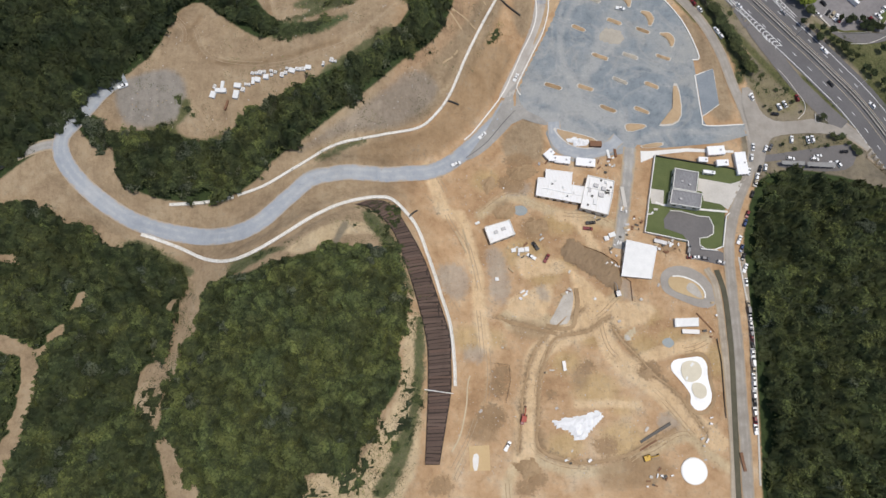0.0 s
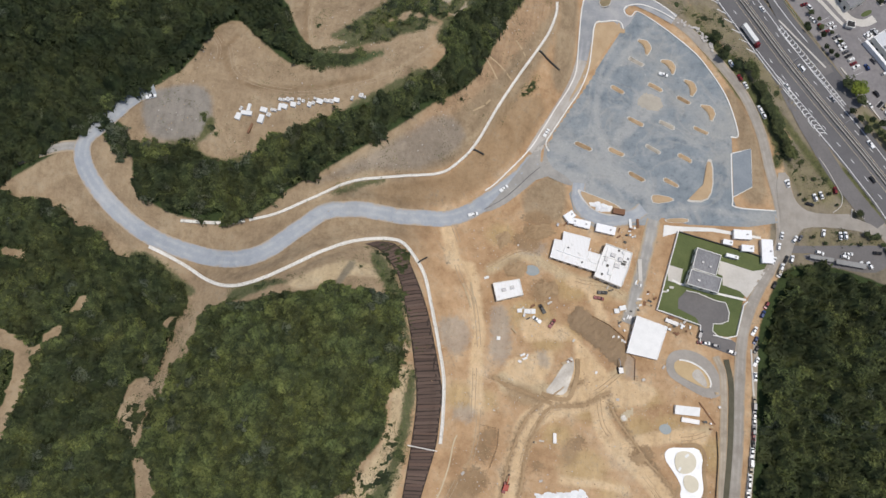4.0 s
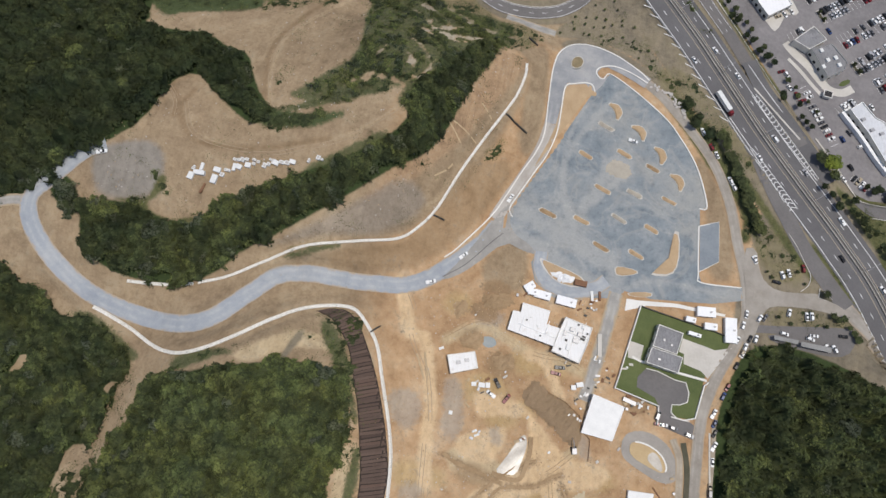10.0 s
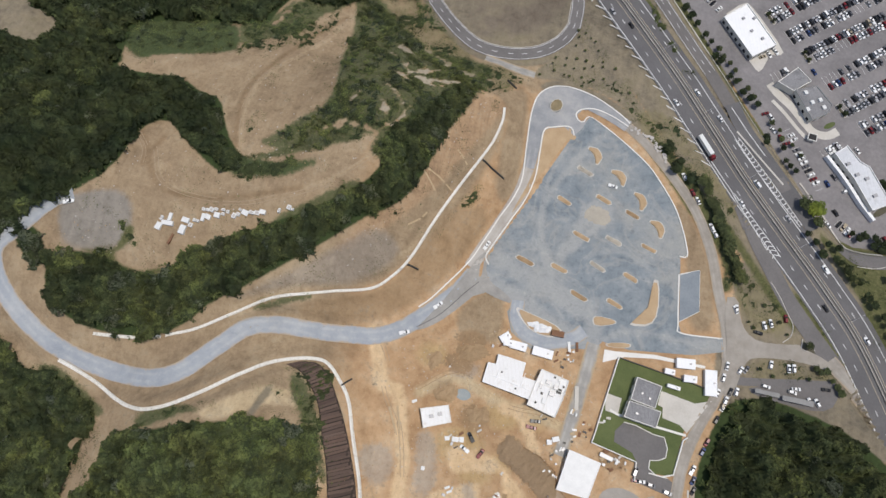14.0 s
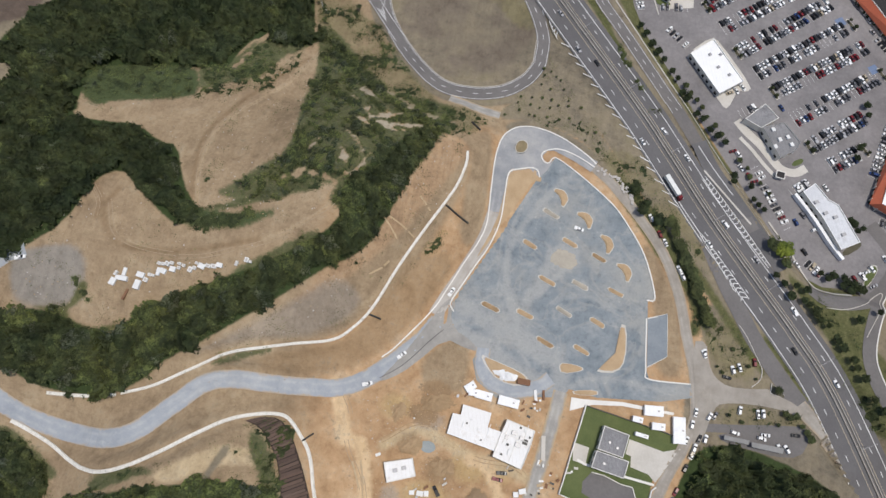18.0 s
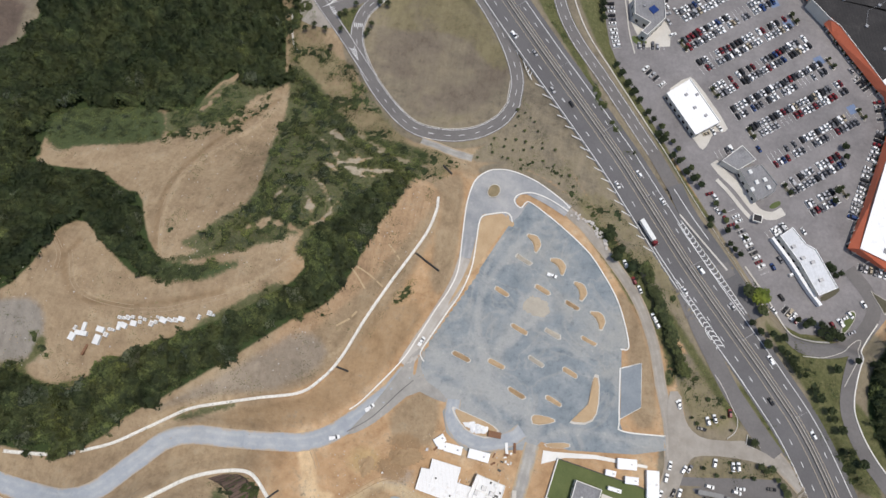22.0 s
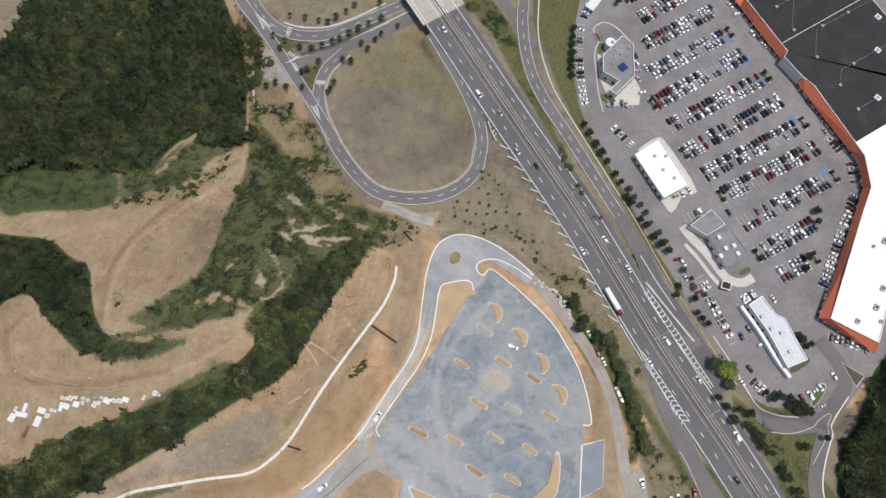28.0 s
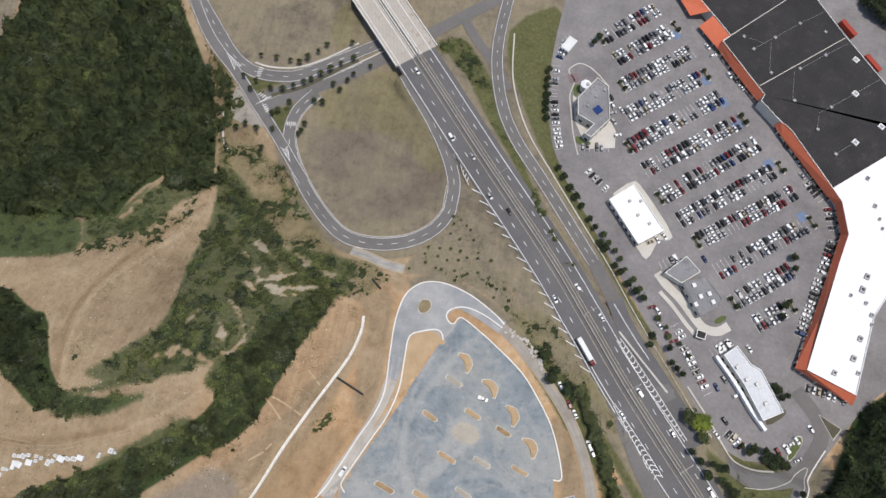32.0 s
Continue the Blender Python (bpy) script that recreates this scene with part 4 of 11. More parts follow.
HEAP_E = [(26.6, 108.9), (37.6, 114.4), (40.6, 110), (37.4, 104.8), (29.7, 104.1)]
HEAP_F = [(33.7, -22.5), (45, -19.8), (48.9, -26.5), (40.4, -30.4)]
HEAP_G = [(45.1, 102.6), (56.1, 105.9), (57.3, 97.9), (48, 96.2)]
LOT_PATH_MAIN = [(38.9, 173.1), (56.8, 167), (74.9, 157.7), (94.2, 148.9), (105.2, 144.8)]
LOT_PATH_ARC = [(84.7, 267.7), (75.1, 251.4), (68.5, 224.6), (69.7, 201.4), (79.6, 180.6), (92.7, 160.9), (100.4, 147)]
LOT_PATH_EAST = [(104.9, 147.1), (123.4, 157.1), (147.5, 156.7), (171.4, 157.9)]
LOT_SCRAPE = [(87.1, 194.9), (93.8, 204.2), (99.3, 210.1), (102.8, 220.6)]
LOT_SCRAPE_LOW = [(129.6, 186.1), (133.2, 180.5), (131.5, 166.2), (125.9, 162.1)]
MALL_EXIT = [(282, 241), (274.2, 227.4), (267.7, 211.3), (263.8, 193.2), (266, 179.5), (273.4, 164.4), (285.5, 148.1)]
WOODS_RAMP = [(288, 229), (278, 216), (273, 198), (274, 181), (284, 166), (314, 161), (320, 234)]
EAST_VERGE = [(236, 220.7), (250, 223.2), (267.7, 211.3), (264.3, 190.4), (273.4, 164.4), (279.9, 144.6), (264.6, 152.3), (249.3, 176.6)]
EAST_VERGE_LOW = [(217.3, 231.4), (236.1, 221.5), (266.3, 197.7), (292.1, 164.9), (275.2, 162.1), (255.9, 180.1), (235.9, 205)]
BENCH_WEEDS = [(-95.1, 79.1), (-63, 87), (-43, 102.2), (-29.5, 93.5), (-16.4, 82.4), (0.9, 48.5), (-12.5, 54.7), (-22.2, 65.9), (-41.4, 83.1), (-65.9, 80)]
PALE_HILL = [(-258.9, 361.3), (-217.3, 374.4), (-219, 341.1), (-225.4, 323.5), (-232.2, 303.9)]
SCAR_A = [(-195.8, 43.4), (-199.5, 36.5), (-205.2, 26.8), (-205.2, 19.8)]
SCAR_B = [(-233.7, 33.6), (-220.3, 35.1), (-210.4, 31), (-207.1, 21.2), (-207.2, 10.1), (-207.8, -2.2), (-211.4, -18.1), (-217.2, -34.9)]
SCAR_C = [(-184.4, 60.8), (-190.5, 53.6)]
SCAR_D = [(-228.7, 78.9), (-218.9, 77.1)]
SCAR_E = [(-149.2, 34.6), (-143.2, 27.9)]
SCAR_F = [(-137.3, 54.3), (-133.6, 56.4)]
SCRUB_TERRACE = [(-114, 276), (-102, 285), (-86, 292), (-75, 315), (-68, 323), (-62, 328), (-76, 330), (-94, 323), (-103, 303), (-122, 298)]
SLOPE_SCAR_E = [(-49.3, 227.8), (-38.6, 232), (-23.4, 228.4)]
SLOPE_SCAR_F = [(-100.5, 297.4), (-95.6, 311), (-91.5, 327.8)]
SLOPE_SCAR_G = [(-125, 277), (-126.2, 288.9), (-120.1, 292.7)]
TERRACE_LINE = [(-93.2, 209.9), (-97.8, 229.1), (-98.8, 248.9), (-90.2, 268.8), (-76.9, 293.8), (-62.7, 315.7)]
TERRACE_LOW = [(-130.2, 208.5), (-134.1, 197.7), (-128.2, 185.8), (-118.3, 179.9), (-98.4, 180.5), (-79.3, 184.8), (-55.5, 193.8)]
TERRACE_MID = [(-145.2, 211.3), (-137.1, 202.2), (-136.2, 192.4)]
COMPOUND_BOUND = [(119, 142.5), (111.5, 104.1), (110, 97.6), (132.7, 92.2), (132.5, 83.2)]
COMPOUND_BOUND_EAST = [(157.3, 108.4), (155.2, 106.4), (151.5, 89.2), (146.1, 87.3), (139.5, 88)]
BEAN_FILL_LOW = [(126.6, 16.4), (130.5, 16.8), (133.7, 14.6), (133.8, 10.4), (130.7, 8.2), (127.4, 9.6), (126.0, 13.2)]
COMPOUND_PATH = [(117.7, 115.3), (121.6, 113.7), (140.5, 111.0), (156.5, 109.2)]
PIT_WALL = [(24.5, 26.5), (33.9, 25.5), (34.2, 17.2), (31.7, 6.7)]
SOIL_FENCE = [(76.5, 89.5), (86.1, 85.8), (93.5, 80.5), (95.4, 73.4), (99.9, 69.7), (99.9, 59.0)]
LINE_EAST = [(141.8, 39), (142.6, 27.4), (142.2, 10.3), (142.1, -0.8)]
EROSION_LINE = [(4.4, -17), (8.6, -8.9), (11.6, 4.7), (12.5, 15.7), (13.7, 19.9)]
MAT_ROPE = [(-8.7, 12.4), (-2.5, 12.6), (5.1, 11)]
BANK_ISLAND = [(193.9, 309.5), (201.1, 302.9), (209.2, 294), (214.7, 288.7)]
BANK_LAWN = [(223.9, 296.7), (226.3, 300.3), (230.7, 302.3), (231.1, 299.8), (227.1, 296.6)]
BANK_LAWN_FRONT = [(196.4, 321.9), (198.3, 323.2), (203.6, 318.1), (202.5, 316)]
SHOP_PAVEMENT = [(159.7, 359.5), (173.7, 373.6), (179, 370.3), (199.6, 343.3), (196.6, 339.4), (191.1, 339.8), (186, 326.1), (181.9, 328.7)]
HEX_KERB = [(140.5, 383.4), (136.4, 396.1), (133.5, 410.4), (131.6, 421.5), (133.3, 431.5), (129.1, 437.7), (134.1, 443.5), (140.4, 442.8), (147.1, 438.2), (154.1, 431)]
HEX_LAWN = [(137.1, 396.2), (147, 392.9), (147.2, 390.7), (139.1, 389.7)]
HEX_LAWN_TOP = [(132.3, 428.2), (137.6, 430.1), (136.9, 423.7), (134.5, 420.2)]
HEX_PATIO = [(128.5, 434.5), (134.7, 437.3), (136.1, 431.3), (130.7, 429.5)]
KERB_MALL = [(212.2, 260.2), (224.8, 244.2), (231.7, 233.9), (237.5, 226.5), (246.3, 223.2), (257.2, 223.9)]
MALL_VERGE_LOW = [(231.7, 232), (237.5, 225.1), (247.8, 221.8), (260.9, 221.7), (262.5, 226.4), (244.9, 227.7), (236.2, 234.7)]
EXIT_WEDGE = [(275.9, 228.6), (274.6, 223.8), (264.2, 201.9), (258, 189.3), (252.3, 194.1), (240.8, 214.3), (249.7, 214.7), (262, 219.3), (269.7, 225.1)]
SHOP_BED = [(253.8, 249.9), (264, 257.5), (264.8, 253.8), (254.8, 246)]
SCAR_BALD = [(-240.5, 268.6), (-225.6, 265.1)]
LOT_ARC_LOW = [(66.9, 251.1), (64.4, 223.7), (66.9, 194.4), (77.8, 170.8), (90.5, 154.3)]
LOT_ARC_EAST = [(95.1, 193), (111.4, 199.1), (128.8, 194)]
GRAVEL_NORTH = [(-170.5, 164.7), (-166.3, 169.9), (-148.6, 173.7), (-135.7, 172.4), (-131.1, 155.8), (-135.2, 148.1), (-142.8, 144), (-157.9, 142.7), (-165, 147)]
RILL_A = [(18, 233.7), (21.4, 230.8), (24.5, 227.7)]
RILL_B = [(4.3, 218.6), (11.2, 216.1), (18.5, 212.2)]
RILL_C = [(-0.1, 188.1), (5.3, 192.8), (8.2, 197.2)]
RILL_D = [(-0.7, 219.3), (4.5, 215.4), (10.3, 208.8)]
POOL_EDGE = [(146.7, 192.3), (156.9, 196.4), (158.4, 174), (148.4, 166.7)]
DULL_NORTH = [(-31.5, 300.7), (13.7, 288.9), (38.1, 277.6), (50.5, 287.4), (53.6, 250.2), (52.9, 224.3), (48, 215), (41, 217.5), (40, 242.2), (41.6, 262.1), (31.8, 275.4), (6.7, 271)]
DRY_RIM = [(56.9, 291.9), (69.9, 298.4), (87, 294.8), (107.6, 285.1), (125.1, 271.6), (144.5, 252.1), (158.4, 233.9), (170.8, 212.8), (164.6, 211.7), (150.6, 232.5), (133.3, 250), (112, 272.9), (90.9, 287.8), (70.5, 292.4), (59.2, 286.1)]
FRONTAGE_VERGE = [(206.5, 193.4), (211.8, 193.4), (224.9, 178.9), (237.2, 163.8), (247.1, 152.9), (242.8, 153.5), (232.4, 161.6), (220.4, 176.7)]
GORE_LOOP = [(73, 367.8), (75.6, 361.7), (79, 356.5), (82.9, 352.1)]
DULL_BANK = [(-50.7, 343.5), (-33.6, 352.1), (-16.5, 335.7), (-4, 317.3), (10.7, 301.8), (24.9, 295.1), (40.9, 295.4), (45.2, 288.5), (34.8, 275.3), (11.7, 283), (-6.1, 292.5), (-28, 314.2)]
KERB_WEDGE = [(241.1, 213.8), (252.8, 214.9), (265.1, 220.7), (274.2, 228.3), (276.2, 227.4), (270.2, 214.7), (263, 201.1)]
DULL_EAST = [(139.7, 231.7), (147.4, 212.8), (150.9, 187.1), (154.5, 162.6), (168, 164.9), (164.5, 192.8), (156.8, 214.5), (146, 232.9)]
DRY_HEDGE = [(170.5, 204.1), (190.6, 207.4), (206.4, 182.0), (187.7, 176.1), (178.6, 181.9)]
CUT_WEEDS = [(35.5, 222.6), (34.7, 217.9), (31.5, 211.1), (27.7, 206.2), (25.5, 207.3), (27.7, 214.4), (31.7, 220.6)]
DRY_JUNCTION = [(168.4, 158.8), (183.3, 164.5), (201.5, 163), (225.2, 162.4), (238.5, 140.3), (224.4, 135), (202.1, 134.2), (179.4, 128.9), (170, 125.8), (169.7, 140.7)]
JUNCTION_DUST = [(171.0, 184.2), (178.6, 185.5), (180.5, 173.5), (184.2, 167.2), (190.9, 163.4), (203.3, 164.2), (213.4, 166.0), (217.0, 163.2), (225.3, 160.3), (231.2, 155.7), (229.9, 153.5), (218.3, 156.3), (202.4, 156.6), (188.1, 154.7), (184.8, 151.3), (182.5, 144.4), (179.6, 134.2), (174.7, 127.9), (174.7, 141.7), (174.6, 155.7)]
EAST_SOIL = [(261.1, 195.6), (267.5, 208.3), (276.4, 212.7), (284.3, 205.3), (277.2, 181.3), (266.1, 182.3)]
BRANCH_WEST = [(-195.3, 135.2), (-205, 135.5), (-216.9, 131.7), (-228.4, 126), (-245.5, 116.5)]
PATH_STRIP = [(-124.4, 68), (-113.3, 63.7), (-124, 36.8), (-131.7, 20.6), (-133.7, 4.5), (-138, -3.4), (-127.3, -16.2), (-120.9, -28.7), (-127.7, -28.8), (-141.2, -6), (-151.2, 0.5), (-152.6, 22.4), (-140.3, 32), (-134.4, 51.3)]
BENCH_SAND = [(-77.8, 79.0), (-64.9, 88.2), (-51.6, 96.6), (-37.9, 96.6), (-29.0, 88.7), (-44.6, 89.6), (-58.2, 81.7), (-71.1, 75.9)]
MAT_WEEDS = [(-45.1, 104.3), (-35.2, 111.6), (-24.5, 106.2), (-24.0, 94.0), (-28.0, 90.4), (-33.9, 97.0)]
LANE_EDGE = [(-52.8, 87.7), (-49.9, 98.1), (-47.1, 94.2), (-50.4, 84.2), (-53.1, 73.4), (-51.9, 60.9), (-52.1, 47.1), (-50.2, 29.7), (-45.3, 2.8), (-49.2, 2.1), (-52.4, 29.3), (-54.7, 46.7), (-54.5, 60.5), (-56.3, 74.4)]
HILL_FOOT = [(-18.8, 46.9), (-12.7, 47.4), (-9.7, 9.7), (-11.2, -24.1), (-22.2, -41.8), (-68.1, -40.9), (-61.7, -25.3), (-41.4, -24), (-31.2, -9.7), (-24.8, 3.8), (-19.2, 14.2)]
SHRUB_NORTH = [(44.9, 439), (62.4, 448.5), (76, 431.3), (88.7, 413.9), (98.2, 400.5), (107.1, 383.8), (100.1, 385.9), (78.7, 407.7), (62.6, 424.7)]
HAUL_PLAZA = [(62.6, 82.2), (73.5, 73.8), (84.3, 63.1), (90.3, 58), (101.9, 59.3), (112, 56.2), (109.2, 48.7), (96.6, 44.3), (79.5, 42.2), (70.8, 44), (65.9, 52.1), (68.3, 61.2), (69.3, 70.2)]
HAUL_PAD = [(31.8, 59.1), (43.2, 64.1), (56.1, 68.6), (59.2, 66), (55.6, 53.8), (50.2, 48.7), (35.4, 51.3)]
HAUL_PAD_NORTH = [(36.9, 85.2), (62.6, 83.1), (66.7, 74.4), (51.3, 73.5), (42.7, 69.4)]
HAUL_WEST = [(-9.3, 132.4), (-4.3, 121.8), (1.4, 106.8), (9, 106), (13.5, 92), (15.7, 83.9), (18.3, 71.8), (18.9, 54.3), (22.1, 35.0)]
HAUL_MAIN = [(73.6, 44.4), (59.6, 38.4), (48.6, 31.4), (45.4, 18.6), (41.6, -0.8), (40.6, -19.3)]
HAUL_CROSS = [(82.3, 42.6), (88.7, 29.3), (100.4, 19.7), (114.9, 8), (127.9, -4.3), (137.8, -13)]
HAUL_SPUR = [(93.2, 23), (108.4, 30.3), (125.3, 35.1), (133.9, 34.8)]
HAUL_LOW = [(67.6, 5.5), (81.5, 6.1), (98.2, 5.5)]
HAUL_NORTH = [(64, 106.6), (73.3, 104.6), (80, 93), (83.6, 81.1)]
UMBER_A = [(33.9, 46.4), (44.0, 49.8), (53.1, 46.1), (57.7, 42.4), (44.9, 37.9), (36.0, 40.2)]
SLOPE_BROWN = [(-47.0, 140.4), (-12.1, 150.7), (2.5, 166.9), (11.6, 186.6), (17.7, 202.7), (43.8, 211.3), (29.1, 175.6), (11.1, 152.3), (-6.0, 139.0), (-28.4, 135.2), (-45.4, 131.8)]
UMBER_B = [(66.1, 22.5), (71.5, 25.0), (74.9, 18.1), (71.0, 12.2), (65.2, 14.2)]
UMBER_C = [(42.6, 101.7), (49.7, 106.5), (57.5, 101.6), (57.3, 95.4), (50.8, 91.6), (43.8, 94.5)]
UMBER_D = [(35, -4.3), (51.7, -4.9), (51.5, -18.1), (33.8, -20.1)]
UMBER_G = [(26.7, 111.1), (31.0, 114.8), (37.1, 114.9), (36.2, 107.4), (28.9, 105.1)]
UMBER_H = [(12.3, -1.3), (22.9, 2.5), (29.3, -4.8), (24.8, -13.3), (13.7, -13.2)]
WEDGE_BANK = [(70.5, 66), (70.8, 58), (69.2, 50), (67, 45), (60, 44.3), (53.6, 46)]
PUDDLE_NORTH = [(37.7, 111.1), (41.8, 112.7), (45.4, 111.8), (46.8, 109.0), (44.1, 106.6), (39.9, 106.8)]
RING_WATER = [(133.9, 68.6), (136.8, 63.6), (136.9, 59.8), (132.2, 62.4), (128.4, 65.4), (130.9, 69.4)]
SAND_PATCH = [(92.3, 219.2), (95.9, 223.2), (104.1, 221.2), (107.2, 215.7), (103.4, 212.4), (97.1, 212.9), (92.1, 214.8)]
UMBER_E = [(101.4, 24.0), (105.6, 27.2), (109.2, 23.5), (105.9, 19.0), (102.4, 20.5)]
UMBER_F = [(77, -22.5), (105.4, -17.2), (115.8, -27.9), (92.9, -35.7), (76.3, -34.4)]
STONY_A = [(-4.1, 75.8), (7.1, 79.8), (14.7, 72.8), (13.5, 62.4), (5.2, 58.8), (-1.2, 63.9)]
STONY_B = [(21.5, 86.7), (28.7, 89.9), (33.8, 80.2), (36.0, 65.5), (33.0, 55.7), (24.6, 60.9), (24.7, 72.7)]
STONY_H = [(107.3, -0.3), (111.8, 1.4), (116.8, -0.3), (118.8, -3.6), (115.1, -6.3), (109.5, -5.8), (106.8, -3.6)]
STONY_C = [(48.6, 66.0), (53.8, 68.1), (56.4, 62.6), (55.3, 58.1), (50.7, 59.5)]
STONY_D = [(93.3, 70.1), (95.7, 72.8), (100.5, 69.5), (99.9, 59.0), (95.2, 60.8)]
STONY_E = [(105.4, -2.4), (113.6, 1.2), (120.7, -1.9), (118.0, -7.4), (108.4, -7.2)]
STONY_F = [(9, 34), (21.8, 35.2), (21, 26.1), (11.2, 26.6)]
SLOPE_GREY = [(-76.4, 135.9), (-53.9, 151.5), (-34.7, 167.8), (-19.7, 181.3), (-8.0, 182.2), (-0.5, 172.4), (-18.0, 155.4), (-47.6, 147.3), (-71.2, 138.3)]
STONY_G = [(33.3, 123.1), (48.4, 127.3), (49, 120.4), (35.4, 117)]
LANE_OLIVE = [(119.3, 268.6), (128.2, 269.1), (148.6, 251.7), (163.1, 231.3), (175.9, 205.1), (180.6, 187.7), (172.5, 195.4), (161.8, 218.3), (146.2, 241.4), (125.7, 260.5)]
RAMP_OLIVE = [(164.2, 228.2), (170.4, 227.7), (198.5, 190.6), (212.6, 172.2), (208.2, 171.5), (189.2, 195.1)]
JUNCTION_OLIVE = [(178, 190.3), (186.3, 203.8), (198.3, 193.6), (207.8, 181.7), (202.4, 169.9), (190.7, 168.1), (179.6, 180.1)]
LOT_HAZE_WEST = [(48.6, 184.3), (64.7, 177.9), (82, 171.7), (99.5, 162.7), (104.9, 154.8)]
LOT_HAZE_MID = [(95.2, 264.5), (81.8, 243.8), (71.7, 225.8), (69.1, 206.2), (73.7, 188.5), (79.8, 177.3)]
LOT_HAZE_HEAP = [(92.6, 219.7), (88.5, 203.3), (82.4, 191.4)]
GREY_PAD = [(-169.7, 165.5), (-164.9, 170.5), (-145.9, 176.7), (-138.7, 174.6), (-134.2, 167.6), (-133.4, 159.0), (-135.4, 151.8), (-142.3, 146.5), (-156.8, 144.9), (-164.6, 147.9), (-168.5, 155.2)]
PAD_RIM = [(-135.7, 160.2), (-131.1, 160.3), (-130.4, 154.9), (-134.8, 148.3), (-138.5, 145.2), (-134.6, 140.6), (-124.2, 138.4), (-114.9, 143.1), (-112.5, 141.7), (-121.7, 135.7), (-134.0, 137.2), (-141.9, 142.7), (-154.2, 143.3), (-153.7, 145.0), (-141.4, 145.1), (-136.7, 150.3)]
SLOPE_TUFT = [(-92.4, 222.6), (-89.9, 228.1), (-83.6, 231.7), (-83.5, 225.7), (-87.3, 217.3), (-89.8, 218.0)]
ASH_HILL = [(-268.8, 342.3), (-224.9, 356.6), (-220.8, 331.5), (-223.3, 322.6), (-224.6, 312.1), (-227.1, 305.8), (-241.9, 286.6)]
QUARRY_FRINGE = [(-124.6, 277), (-101.7, 292.6), (-82.6, 301.1), (-69.5, 318.4), (-64.8, 322), (-68.3, 309.9), (-73.6, 292.7), (-85.7, 283.9), (-103.9, 274.3), (-117.3, 271.5)]
QUARRY_LIP = [(-103.4, 205.2), (-96.8, 205.0), (-83.7, 204.5), (-66.0, 205.2), (-52.3, 209.9), (-50.9, 207.8), (-54.5, 205.1), (-64.9, 197.4), (-77.2, 195.8), (-93.5, 195.6), (-99.3, 199.1)]
RAMP_BANK = [(-112, 450.4), (-101.7, 444.4), (-77.2, 409.6), (-51.7, 367.5), (-23.8, 334.5), (6.3, 295.5), (-9.1, 288), (-42.9, 312.1), (-64, 342.3), (-69.7, 373.9), (-87.3, 423.3), (-106, 447.5)]
UNDER_OLIVE = [(-70.3, 402.3), (-54.1, 387.6), (-40.1, 397.3), (-30.6, 401.0), (-47.8, 401.0), (-61.8, 402.3)]
UNDER_OLIVE_SOUTH = [(-44.3, 376.0), (-30.6, 360.0), (-29.2, 375.7), (-23.0, 389.9), (-30.5, 384.6)]
WOODS_GAP = [(-246, 257), (-238, 273), (-231, 284), (-227, 295), (-218, 287), (-206, 265), (-200, 244), (-212, 224), (-231, 227)]
WOODS_FRINGE = [(-108, 453), (-99, 455), (-83, 426), (-71, 394), (-63, 364), (-52, 339), (-38, 318), (-51, 325), (-64, 343), (-75, 372), (-86, 406)]
ISLANDS_BAR = [(79.9, 222.7), (89.3, 242), (101.2, 227), (117.8, 221.2), (91.6, 204.1), (109.3, 204.6), (128.6, 203.6), (63.5, 185.2), (82.2, 184.3), (102.4, 188.8), (120.5, 185.8), (94.6, 171.2), (113.8, 170.2)]
ISLANDS_BEAN = [(93.8, 252.6), (108.4, 241.8), (121.4, 229.9), (132.4, 215.8)]
CIRCLE_PAD = [(123.8, -26.3)]
WHITE_BOXES = [(-119.3, 162.0, 2.8, 3.6), (-118.4, 166.1, 1.1, 2.2), (-115.3, 164.1, 5.7, 2.2), (-114.6, 167.4, 1.6, 3.9), (-106.9, 167.2, 3.6, 2.5), (-107.5, 162.3, 2.8, 4.5), (-104.2, 165.3, 2.0, 2.0), (-102.9, 168.0, 1.1, 1.4), (-101.2, 167.9, 1.6, 1.1), (-99.1, 170.2, 1.6, 3.9), (-96.8, 170.8, 2.8, 2.5), (-92.5, 172.4, 2.8, 2.5), (-99.6, 174.2, 1.6, 1.4), (-97.6, 174.2, 1.4, 1.4), (-95.6, 174.6, 2.2, 2.0), (-93.6, 175.3, 1.6, 1.4), (-89.7, 173.5, 1.4, 1.4), (-89.8, 175.5, 1.6, 1.1), (-87.7, 175.0, 1.4, 1.4), (-84.2, 173.6, 2.0, 2.5), (-82.3, 174.6, 1.6, 1.6), (-79.2, 176.1, 3.4, 2.5), (-81.7, 177.1, 1.4, 1.1), (-76.0, 176.7, 2.5, 1.6), (-73.4, 177.0, 2.5, 2.0), (-70.8, 177.9, 3.0, 2.2), (-63.0, 180.2, 1.1, 2.2), (-58.8, 182.9, 2.0, 2.2), (-56.9, 182.3, 1.1, 1.1)]
SITE_TRAILERS = [(59.1, 142.1), (61, 139.4), (66.5, 138.9), (79.5, 137.7)]
